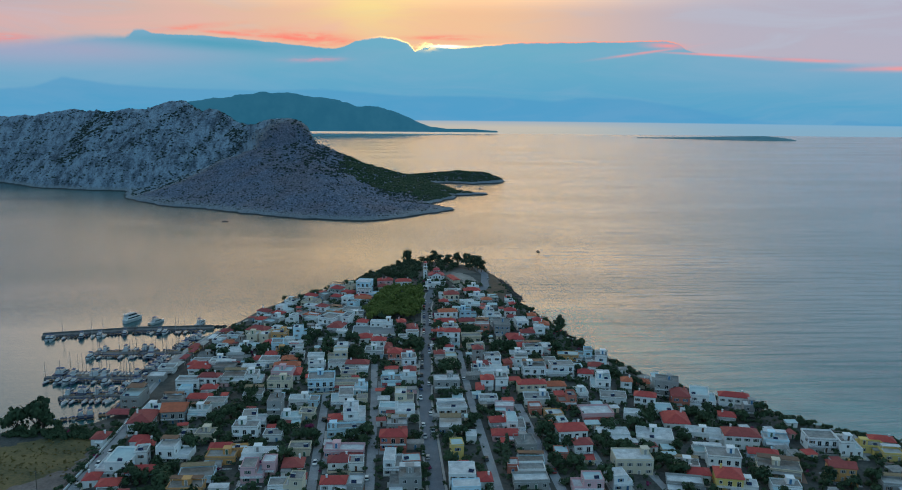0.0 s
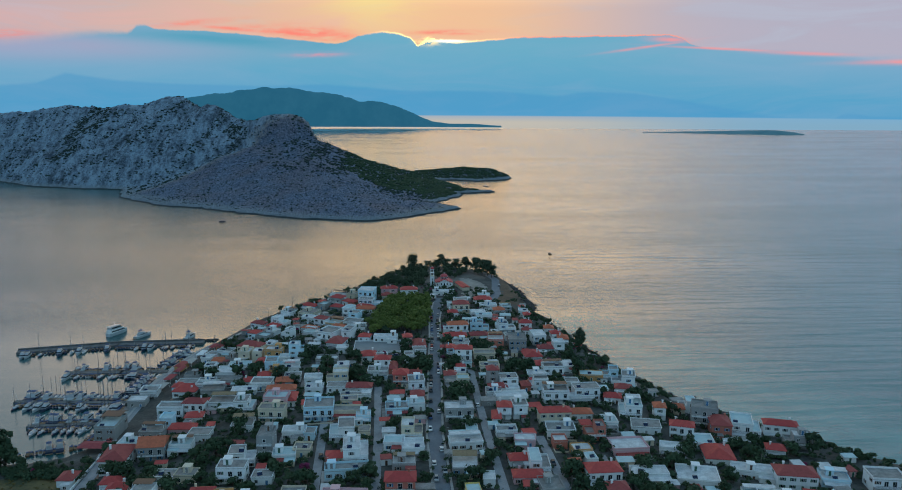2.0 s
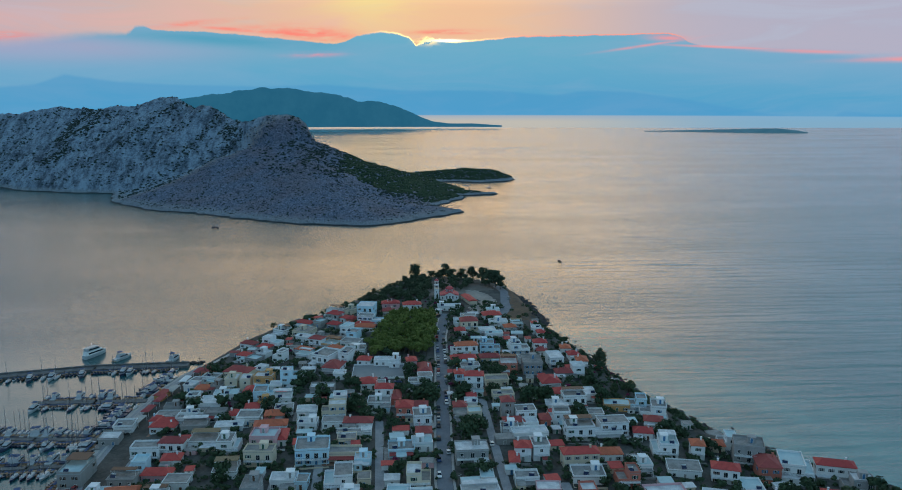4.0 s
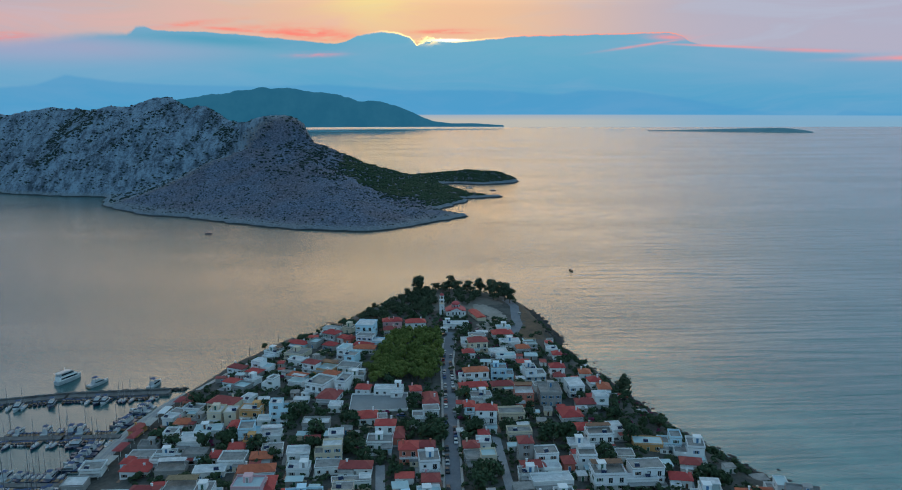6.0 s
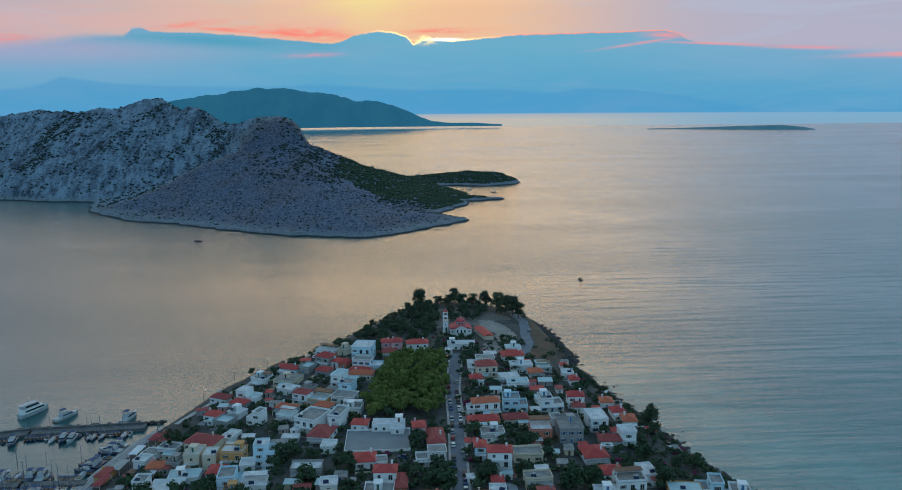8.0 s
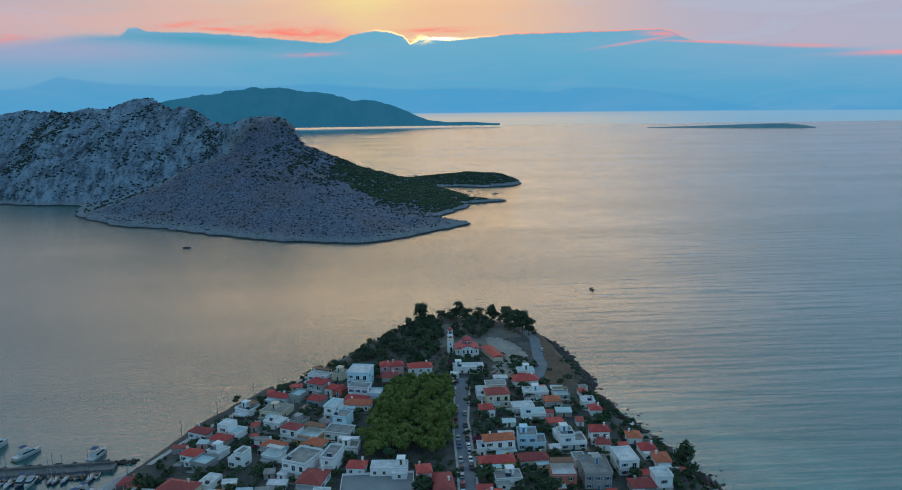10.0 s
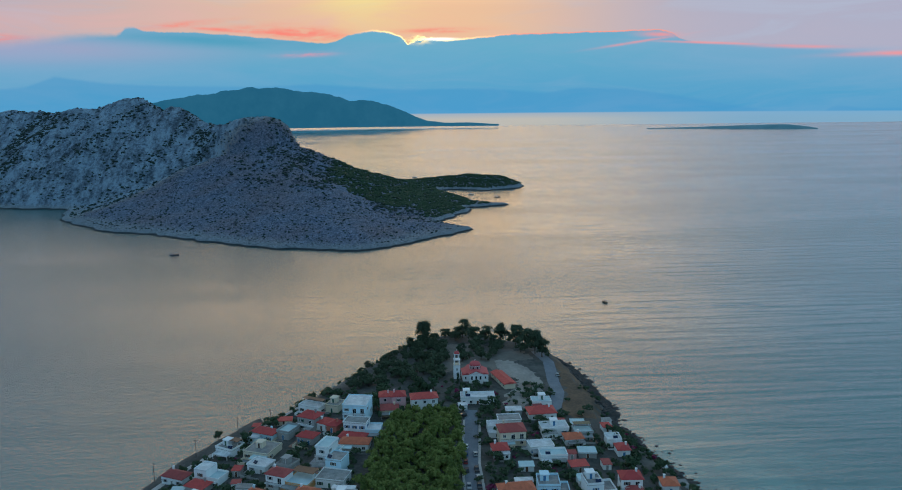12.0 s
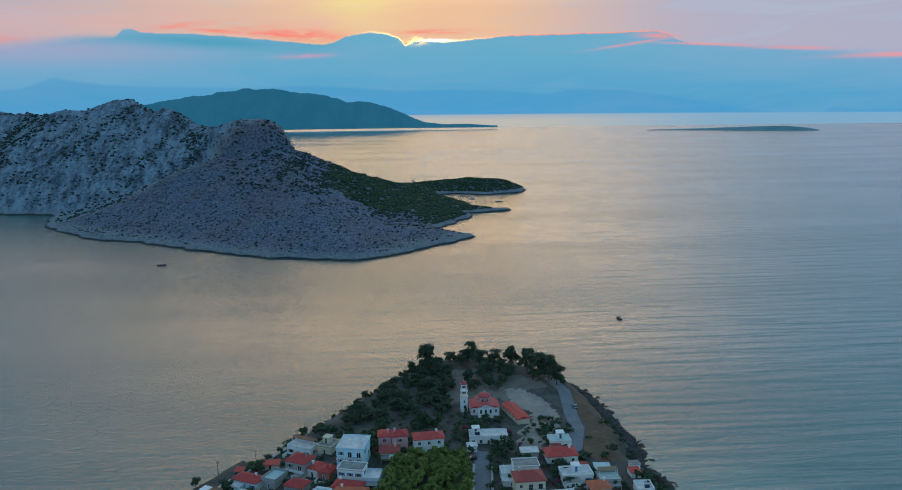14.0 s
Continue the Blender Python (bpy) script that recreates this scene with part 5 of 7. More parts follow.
house(114.6, 421.2, 8.4, 6.5, 1, "hip", "white")
house(117.7, 432.7, 12.0, 9.6, 2, "flat", "white")
house(-130.9, 442.8, 8.7, 8.2, 1, "flat", "white")
house(-116.9, 444.8, 4.8, 6.5, 1, "hip", "white")
house(-113.2, 459.6, 8.6, 6.5, 1, "flat", "grey")
house(-111.9, 450.3, 12.9, 6.5, 1, "flat", "white")
house(-110.5, 440.6, 10.0, 6.5, 1, "hip", "grey")
house(-104.2, 462.4, 5.3, 6.5, 2, "flat", "white")
house(-102.1, 446.8, 8.6, 6.5, 1, "flat", "white")
house(-100.3, 441.8, 12.0, 5.5, 1, "flat", "white")
house(-93.7, 458.7, 12.0, 10.2, 1, "flat", "white")
house(-88.9, 443.8, 10.1, 6.5, 1, "flat", "grey")
house(-78.9, 437.5, 4.5, 6.5, 1, "hip", "white")
house(-71.6, 443.3, 6.5, 6.5, 1, "hip", "white")
house(-68.2, 455.6, 9.5, 9.3, 2, "flat", "white")
house(-66.2, 448.3, 6.6, 6.5, 1, "flat", "ochre")
house(-59.0, 452.9, 9.5, 7.9, 1, "flat", "white")
house(-55.8, 438.1, 8.2, 6.5, 1, "flat", "white")
house(-40.4, 461.5, 11.8, 7.2, 1, "flat", "grey")
house(-30.0, 441.9, 6.0, 6.5, 2, "flat", "white")
house(-11.5, 439.6, 10.6, 8.5, 1, "flat", "white")
house(-9.4, 449.1, 8.5, 6.5, 2, "hip", "white")
house(-3.7, 445.5, 4.5, 11.3, 1, "hip", "salmon")
house(32.4, 443.1, 4.5, 6.5, 1, "hip", "white")
house(34.8, 456.5, 9.3, 6.5, 3, "hip", "white")
house(48.1, 446.3, 10.5, 6.5, 1, "flat", "cream")
house(77.6, 451.3, 8.2, 7.6, 1, "hip", "grey")
house(81.3, 439.5, 10.8, 7.6, 2, "flat", "white")
house(92.0, 452.7, 6.3, 10.3, 1, "flat", "white")
house(102.2, 439.1, 12.2, 7.4, 1, "flat", "ochre")
house(112.1, 440.4, 9.4, 7.5, 2, "flat", "white")
house(-125.6, 481.5, 4.5, 8.8, 1, "hip", "ochre")
house(-112.6, 471.2, 5.0, 6.5, 1, "hip", "salmon")
house(-103.8, 481.2, 8.7, 6.5, 1, "hip", "pink")
house(-96.7, 482.3, 6.2, 6.5, 1, "flat", "grey")
house(-89.3, 467.9, 11.9, 7.2, 1, "flat", "white")
house(-88.9, 482.1, 6.7, 9.3, 2, "flat", "cream")
house(-81.3, 478.5, 5.6, 7.8, 2, "flat", "cream")
house(-76.7, 467.4, 6.4, 8.2, 1, "hip", "white")
house(-71.9, 477.7, 9.7, 6.6, 2, "flat", "ochre")
house(-64.7, 469.3, 5.6, 6.5, 1, "flat", "white")
house(-58.5, 474.0, 8.6, 6.6, 3, "flat", "blue")
house(-33.6, 480.9, 6.2, 6.5, 1, "flat", "white")
house(-17.8, 465.9, 8.5, 8.4, 1, "hip", "white")
house(-11.3, 463.0, 4.5, 6.5, 1, "flat", "white")
house(8.2, 463.9, 11.9, 6.5, 2, "flat", "white")
house(10.8, 482.8, 7.3, 15.0, 1, "hip", "white")
house(28.4, 468.0, 4.5, 6.5, 2, "hip", "white")
house(35.4, 487.4, 10.2, 7.0, 1, "flat", "white")
house(47.3, 466.6, 11.6, 7.5, 1, "flat", "cream")
house(56.0, 485.8, 9.0, 9.9, 2, "flat", "salmon")
house(74.6, 467.0, 9.6, 11.1, 1, "hip", "white")
house(84.9, 481.3, 9.0, 7.1, 1, "hip", "grey")
house(92.8, 483.0, 6.4, 6.9, 2, "flat", "white")
house(-112.6, 489.3, 5.9, 6.5, 1, "flat", "white")
house(-111.0, 495.7, 7.0, 6.5, 1, "flat", "white")
house(-108.8, 510.9, 6.7, 6.5, 1, "hip", "salmon")
house(-103.8, 497.9, 9.2, 6.5, 1, "flat", "white")
house(-87.9, 493.2, 14.3, 10.2, 2, "hip", "cream")
house(-78.5, 501.0, 6.0, 10.2, 1, "flat", "white")
house(-43.1, 506.1, 11.5, 14.0, 2, "flat", "white")
house(-37.7, 493.9, 10.2, 12.3, 1, "hip", "white")
house(-31.7, 507.2, 6.1, 12.6, 2, "flat", "white")
house(-21.7, 501.3, 7.2, 6.5, 1, "hip", "white")
house(-9.1, 499.1, 14.3, 6.7, 1, "flat", "white")
house(4.0, 488.8, 5.3, 6.5, 2, "hip", "pink")
house(28.2, 512.4, 3.3, 6.5, 1, "flat", "white")
house(32.9, 500.8, 13.9, 6.5, 1, "hip", "yellow")
house(47.6, 502.4, 11.2, 6.5, 1, "hip", "cream")
house(66.0, 502.3, 4.5, 6.5, 1, "flat", "white")
house(69.0, 488.7, 10.1, 14.4, 2, "flat", "grey")
house(83.5, 498.9, 7.7, 12.1, 2, "flat", "white")
house(99.9, 503.7, 6.2, 8.5, 1, "hip", "white")
house(-92.6, 530.3, 8.8, 6.5, 1, "hip", "white")
house(-85.0, 520.1, 8.6, 8.0, 1, "flat", "grey")
house(-81.2, 528.8, 7.6, 6.5, 1, "flat", "white")
house(-69.9, 516.8, 8.0, 6.5, 2, "flat", "white")
house(-57.5, 526.5, 11.1, 6.5, 1, "hip", "white")
house(-56.2, 517.0, 8.6, 6.5, 1, "flat", "white")
house(-51.3, 536.4, 9.0, 6.5, 2, "hip", "white")
house(-42.5, 535.3, 10.7, 10.6, 1, "flat", "ochre")
house(-39.9, 524.5, 8.9, 6.5, 1, "hip", "white")
house(-31.0, 535.7, 12.0, 8.9, 1, "flat", "white")
house(-26.3, 519.9, 9.6, 6.5, 1, "flat", "white")
house(35.3, 514.0, 12.6, 6.5, 2, "hip", "white")
house(49.6, 518.4, 11.6, 8.4, 2, "flat", "blue")
house(66.7, 519.3, 11.1, 8.4, 2, "flat", "white")
house(79.4, 522.9, 7.7, 6.7, 2, "hip", "white")
house(79.6, 517.4, 5.8, 6.1, 1, "hip", "white")
house(94.8, 524.4, 5.9, 6.6, 1, "hip", "white")
house(97.1, 513.2, 6.4, 6.5, 1, "hip", "white")
house(-94.3, 553.3, 11.2, 6.5, 1, "hip", "white")
house(-82.7, 541.2, 9.1, 6.5, 1, "hip", "grey")
house(-79.2, 547.7, 12.3, 7.5, 2, "flat", "white")
house(-60.9, 552.0, 9.6, 6.9, 1, "flat", "white")
house(-49.8, 549.3, 7.2, 6.5, 1, "flat", "grey")
house(-34.0, 557.0, 8.8, 10.0, 2, "flat", "white")
house(-30.2, 545.3, 7.1, 8.0, 2, "flat", "white")
house(34.6, 552.8, 6.4, 6.5, 1, "hip", "white")
house(51.8, 555.7, 10.0, 6.5, 1, "flat", "white")
house(55.2, 547.0, 10.7, 6.5, 1, "flat", "white")
house(85.5, 553.9, 5.0, 6.5, 1, "hip", "white")
house(-77.3, 572.1, 9.7, 8.2, 1, "flat", "white")
house(-64.2, 582.8, 12.2, 6.5, 1, "hip", "white")
house(-62.6, 566.1, 12.8, 12.1, 1, "flat", "cream")
house(-54.2, 581.9, 6.6, 8.7, 1, "flat", "grey")
house(-44.7, 573.8, 8.5, 6.5, 1, "hip", "grey")
house(-38.6, 585.8, 5.1, 6.5, 1, "hip", "white")
house(-34.2, 582.7, 5.3, 6.5, 1, "hip", "salmon")
house(-25.4, 569.2, 11.7, 6.5, 1, "hip", "white")
house(-24.2, 563.8, 12.6, 6.5, 1, "hip", "white")
house(-24.2, 576.7, 10.3, 6.6, 2, "flat", "white")
house(-16.7, 574.4, 6.4, 7.4, 1, "flat", "white")
house(39.1, 574.5, 14.3, 6.5, 2, "flat", "white")
house(40.0, 569.9, 4.5, 4.5, 1, "flat", "white")
house(40.9, 564.1, 10.9, 8.4, 2, "hip", "cream")
house(60.9, 573.8, 11.8, 7.4, 1, "flat", "white")
house(67.2, 563.7, 7.6, 6.5, 1, "hip", "white")
house(72.6, 570.0, 7.8, 6.5, 1, "flat", "grey")
house(84.1, 563.0, 6.1, 6.5, 1, "flat", "white")
house(-46.4, 606.6, 12.8, 6.5, 1, "flat", "white")
house(-45.1, 588.2, 9.8, 8.1, 2, "hip", "grey")
house(-35.6, 605.2, 7.1, 7.8, 1, "flat", "cream")
house(-24.4, 590.2, 11.1, 12.7, 3, "flat", "white")
house(-12.4, 601.7, 5.1, 6.5, 2, "hip", "pink")
house(-10.3, 593.2, 7.8, 6.5, 1, "hip", "cream")
house(-6.4, 600.6, 6.5, 6.5, 2, "hip", "pink")
house(5.4, 597.5, 12.0, 7.0, 2, "hip", "white")
house(31.0, 606.7, 15.9, 6.9, 1, "flat", "white")
house(58.5, 590.7, 12.4, 8.5, 1, "hip", "white")
house(60.8, 603.6, 9.1, 6.5, 1, "flat", "white")

# ---------------------------------------------------------------- the church at the tip
RED = mottled("red_church_trim", (0.42, 0.06, 0.07), (0.50, 0.09, 0.09), 0.8, 0.75)
cz = ground_z(33, 638)
church = root("church", pose(33, 638, cz) @ Matrix.Diagonal((0.84, 0.84, 0.74, 1)), "white domed church with red roofs and red trim", "church")
part("wall", box(bmesh.new(), -4.2, 4.2, -7.5, 8, -1, 7.2), PAINT["white"], church)
part("side_wing", box(bmesh.new(), -7.8, -4.203, -4, 7.5, -1, 5.4), PAINT["white"], church)
part("side_wing", box(bmesh.new(), 4.203, 7.8, -4, 7.5, -1, 5.4), PAINT["white"], church)
for sx in (-1, 1):
    bm = bmesh.new()
    v = [bm.verts.new(p) for p in ((sx * 4.2, -4.3, 7.0), (sx * 8.1, -4.3, 5.3), (sx * 8.1, 7.8, 5.3), (sx * 4.2, 7.8, 7.0), (sx * 4.2, -4.3, 5.25), (sx * 8.1, -4.3, 5.05), (sx * 8.1, 7.8, 5.05), (sx * 4.2, 7.8, 5.25))]
    for f in ((0, 1, 2, 3), (7, 6, 5, 4), (0, 4, 5, 1), (1, 5, 6, 2), (2, 6, 7, 3), (3, 7, 4, 0)):
        bm.faces.new([v[i] for i in f])
    bmesh.ops.recalc_face_normals(bm, faces=bm.faces)
    part("roof", bm, RED, church)
bm = bmesh.new()
v = [bm.verts.new(p) for p in ((-4.7, -7.8, 7.2), (4.7, -7.8, 7.2), (4.7, 8.3, 7.2), (-4.7, 8.3, 7.2), (0, -7.8, 9.4), (0, 8.3, 9.4))]
for f in ((0, 4, 5, 3), (1, 2, 5, 4), (3, 2, 1, 0)):
    bm.faces.new([v[i] for i in f])
part("roof", bm, RED, church)
bm = bmesh.new()
v = [bm.verts.new(p) for p in ((-4.2, -7.5, 7.205), (4.2, -7.5, 7.205), (0, -7.5, 9.1), (-4.2, -7.3, 7.205), (4.2, -7.3, 7.205), (0, -7.3, 9.1))]
for f in ((0, 1, 2), (5, 4, 3), (1, 4, 5, 2), (0, 2, 5, 3)):
    bm.faces.new([v[i] for i in f])
part("gable", bm, PAINT["white"], church)
drum = part("drum", lathe(bmesh.new(), [(3.3, 7.5), (3.3, 10.6), (3.55, 10.6), (3.55, 10.8)], 16), PAINT["white"], church)
part("dome", lathe(bmesh.new(), [(3.5 * math.cos(a), 10.8 + 2.7 * math.sin(a)) for a in (0, 0.3, 0.6, 0.9, 1.2, 1.45)], 20), RED, church, "red hemispherical dome")
bm = bmesh.new()
box(bm, -0.08, 0.08, -0.08, 0.08, 13.4, 15.0)
box(bm, -0.45, 0.45, -0.08, 0.08, 14.3, 14.46)
part("cross", bm, WHITE, church)
for i in range(8):
    a = radians(45 * i + 22.5)
    part("drum_window", box(bmesh.new(), -0.35, 0.35, -0.05, 0.05, 8.6, 10.1, 0, pose(3.3 * math.sin(a), -3.3 * math.cos(a), 0, 0, 0, 45 * i + 22.5)), GLASS, church)
for wx in (-2.6, 0, 2.6):
    part("arched_window", box(bmesh.new(), wx - 0.5, wx + 0.5, -7.56, -7.45, 3.0, 5.4), GLASS, church)
part("door", box(bmesh.new(), -0.9, 0.9, -7.58, -7.45, -0.6, 2.4), SHUTTER[0], church)
bm = bmesh.new()
for sx in (-1, 1):
    box(bm, -2.7, 2.7, -0.25, 0, -0.16, 0.16, 0, pose(sx * 2.25, -7.56, 8.0, 0, sx * 25, 0))
part("trim", bm, RED, church)
for sx in (-1, 1):
    part("side_window", box(bmesh.new(), sx * 6 - 0.4, sx * 6 + 0.4, -4.06, -3.95, 2.0, 3.8), GLASS, church)
tower = root("bell_tower", pose(23.8, 640, ground_z(23.5, 641)) @ Matrix.Diagonal((0.85, 0.85, 0.72, 1)), "slender white bell tower with red cap", "bell tower")
part("shaft", box(bmesh.new(), -1.9, 1.9, -1.9, 1.9, -1, 10.5), PAINT["white"], tower)
part("cornice", box(bmesh.new(), -2.15, 2.15, -2.15, 2.15, 10.503, 10.8), PAINT["cream"], tower)
for st, (z0, half) in enumerate(((10.803, 1.7), (14.8, 1.5))):
    for sx in (-1, 1):
        for sy in (-1, 1):
            part("belfry_pillar", box(bmesh.new(), sx * half - 0.45 * (sx > 0), sx * half + 0.45 * (sx < 0), sy * half - 0.45 * (sy > 0), sy * half + 0.45 * (sy < 0), z0, z0 + 3.2), PAINT["white"], tower)
    part("cornice", box(bmesh.new(), -half - 0.25, half + 0.25, -half - 0.25, half + 0.25, z0 + 3.203, z0 + 3.6), PAINT["white"], tower)
    part("bell", lathe(bmesh.new(), [(0.5, z0 + 1.2), (0.42, z0 + 1.5), (0.3, z0 + 2.0), (0.1, z0 + 2.2), (0.05, z0 + 3.2)], 10), DARK, tower)
part("cap", lathe(bmesh.new(), [(1.75 * math.cos(a), 18.4 + 2.0 * math.sin(a)) for a in (0, 0.35, 0.7, 1.05, 1.45)], 16), RED, tower, "red domed cap")
bm = bmesh.new()
box(bm, -0.06, 0.06, -0.06, 0.06, 20.3, 21.5)
box(bm, -0.35, 0.35, -0.06, 0.06, 20.9, 21.0)
part("cross", bm, WHITE, tower)
for z0 in (3.0, 6.5):
    part("slit_window", box(bmesh.new(), -0.3, 0.3, -1.95, -1.85, z0, z0 + 1.6), GLASS, tower)
hall = root("church_hall", pose(47.0, 634, ground_z(47.5, 636), 0, 0, 14) @ Matrix.Diagonal((0.85, 0.85, 0.9, 1)), "long low hall with a red sheet roof", "hall")
part("wall", box(bmesh.new(), -3.4, 3.4, -11, 11, -1, 3.0), PAINT["cream"], hall)
part("roof", hip_roof(bmesh.new(), 6.8, 22, 3.0, 1.1, 0.6, 0.14, True), TILES[0], hall)
for i in range(5):
    hang("window", WINDOWS[0, 3], hall, "", pose(-3.4, -9 + 4.4 * i, 1.2, 0, 0, -90))
for q in ((33, 642, 9, 10), (23.5, 641, 3, 3), (47.5, 636, 7, 12.5)):
    FOOTPRINTS.append(q)

# ---------------------------------------------------------------- cars
CARPAINT = {}
for word, col in (("white", (0.72, 0.72, 0.72)), ("silver", (0.36, 0.37, 0.38)), ("black", (0.02, 0.02, 0.022)), ("red", (0.30, 0.03, 0.03)), ("blue", (0.04, 0.08, 0.20))):
    m_, n_, b_, w_ = material(word + "_car_paint", 0.5, 0.0)
    n_.link(n_.mix(n_.mapped(n_.noise(w_, 4.0, 3), 0.4, 0.6, 0, 0.3), col, tuple(c * 0.75 for c in col)), b_.inputs["Base Color"])
    CARPAINT[word] = m_
RUBBER = mottled("tyre_rubber", (0.02, 0.02, 0.02), (0.035, 0.035, 0.035), 3.0, 0.9)
CARS = {}


def car(word, m):
    """A small hatchback, pointing along its +y."""
    if word in CARS:
        return copy_thing(CARS[word], m)
    c = root("car", m, f"parked {word} hatchback car at the kerb", "car", "parked cars")
    prof = [(-2.05, 0.35), (-2.1, 0.75), (-1.95, 0.92), (0.95, 0.92), (1.95, 0.78), (2.05, 0.6), (2.0, 0.3)]
    bm = bmesh.new()
    rows = [[bm.verts.new((x, y, z)) for y, z in prof] for x in (-0.85, 0.85)]
    bm.faces.new(rows[0][::-1])
    bm.faces.new(rows[1])
    for i in range(len(prof)):
        j = (i + 1) % len(prof)
        bm.faces.new((rows[0][i], rows[0][j], rows[1][j], rows[1][i]))
    bmesh.ops.recalc_face_normals(bm, faces=bm.faces)
    bmesh.ops.bevel(bm, geom=list(bm.edges), offset=0.06, segments=1, affect="EDGES")
    part("body", bm, CARPAINT[word], c)
    bm = bmesh.new()
    rows = [[bm.verts.new((s * hw, y, z)) for s, hw, y, z in ((-1, a, y0, z0), (1, a, y0, z0), (1, a, y1, z0), (-1, a, y1, z0))] for a, y0, y1, z0 in ((0.80, -1.9, 0.95, 0.90), (0.64, -1.45, 0.1, 1.42))]
    for i in range(4):
        bm.faces.new((rows[0][i], rows[0][(i + 1) % 4], rows[1][(i + 1) % 4], rows[1][i]))
    part("glazing", bm, GLASS, c)
    part("roof", box(bmesh.new(), -0.66, 0.66, -1.48, 0.13, 1.41, 1.48), CARPAINT[word], c)
    for sx in (-1, 1):
        for sy in (-1.25, 1.3):
            part("wheel", tube(bmesh.new(), (sx * 0.72, sy, 0.32), (sx * 0.90, sy, 0.32), 0.32, 0.32, 10), RUBBER, c)
    CARS[word] = c
    return c


words = ("white", "silver", "black", "black", "silver", "red", "white", "blue", "black", "white", "silver", "black")


def park(x, y, turn):
    car(rng.choice(words), pose(x, y, ground_z(x, y) + 0.12, 0, 0, turn))


for i in range(46):
    y = 262 + i * 6.6 + rng.uniform(-0.5, 0.5)
    road_x = float(np.interp(y, [240, 363, 456, 500, 545, 596], [18.5, 15.5, 19, 21, 22, 27]))
    if y < 540 and rng.random() < (0.38 if y < 420 else 0.5):
        park(road_x - 1.95, y, rng.choice((0, 180)) - (0 if y < 480 else 2))
    if 420 < y < 590 and rng.random() < 0.5 or rng.random() < 0.10:
        park(road_x + 1.95, y, rng.choice((0, 180)))
    if 545 < y < 585 and rng.random() < 0.9:
        park(road_x - 1.95, y, -5)
for x, y, turn in ((-9, 285, 2), (-9.6, 330, 0), (-30.5, 300, 178), (-31.5, 345, 3), (39, 300, 0), (40, 345, 180), (37, 395, 0), (65, 290, 2), (62, 335, 180), (-124, 300, 2), (-123, 318, 182), (-122, 330, 0),
                   (-131, 385, 0), (77.5, 646, -4), (112, 486, 30), (116, 481, 30), (108, 492, 30), (110, 478, 120), (104, 498, 30), (-60, 300, 10),
                   (88, 290, 0), (108, 275, 10), (160, 345, 60), (205, 330, 50), (198, 322, 60), (-3, 470, 80), (22.5, 589, 90)):
    park(x, y, turn)

# ---------------------------------------------------------------- harbour
PIERSTONE = mottled("weathered_pier_concrete", (0.075, 0.075, 0.078), (0.16, 0.16, 0.16), 0.3, 0.9, 8, 0.03)
PIERS = [((-236, 520), (-180, 533), (-128, 536), 6.0), ((-190, 481), (-160, 481), (-134.5, 481), 4.0), ((-198, 438), (-170, 436), (-137.5, 434), 3.2), ((-177, 406), (-160, 407), (-137.5, 408), 2.6)]
for a, b, c, wide in PIERS:
    p0 = root("pier", pose(a[0], a[1], 0), "concrete mooring pier in the harbour", "pier", "harbour piers")
    for (ax, ay), (bx, by) in ((a, b), (b, c)):
        length, ang = math.hypot(bx - ax, by - ay), math.degrees(math.atan2(by - ay, bx - ax))
        top = 1.5 if wide > 5 else 1.1
        part("deck", box(bmesh.new(), 0.002, length + 1.0, -wide / 2, wide / 2, -2.5, top, 0, pose(ax - a[0], ay - a[1], 0, 0, 0, ang)), PIERSTONE, p0)
        if wide > 5:
            part("sea_wall", box(bmesh.new(), 0.002, length, wide / 2 - 1.0, wide / 2, top, top + 0.9, 0, pose(ax - a[0], ay - a[1], 0, 0, 0, ang)), PIERSTONE, p0)
        for i in range(int(length // 12)):
            part("bollard", lathe(bmesh.new(), [(0.16, 0), (0.13, 0.4), (0.2, 0.5), (0.1, 0.56)], 8), DARK, p0).matrix_basis = pose(ax - a[0], ay - a[1], top, 0, 0, ang) @ Matrix.Translation((6 + i * 12, -wide / 2 + 0.4, 0))
boulders = []
for (ax, ay), (bx, by) in (((-236, 523), (-180, 537)), ((-180, 537), (-120, 541))):
    for _ in range(150):
        s = rr.random()
        boulders.append((ax + s * (bx - ax), ay + s * (by - ay) + rr.uniform(-0.5, 3.0), rr.uniform(-0.2, 0.9), rr.uniform(0.5, 1.2)))
scatter("breakwater_rocks", boulders, (1, 2, 3, 4), SHOREROCK, "heaped boulders against the breakwater", "rocks")

# the gelcoat is greyed to carry the shade on white boats
HULL = [mottled("shade_grey_gelcoat", (0.34, 0.36, 0.38), (0.46, 0.48, 0.50), 0.8, 0.35), mottled("navy_and_shade_hull", (0.02, 0.03, 0.07), (0.03, 0.045, 0.09), 1.0, 0.3), mottled("wood_hull", (0.12, 0.06, 0.03), (0.18, 0.09, 0.04), 1.5, 0.5)]
SPAR = mottled("mast_alloy", (0.10, 0.10, 0.11), (0.16, 0.16, 0.17), 1.0, 0.5)
TEAK = mottled("teak_deck", (0.24, 0.16, 0.09), (0.32, 0.22, 0.13), 1.5, 0.7)
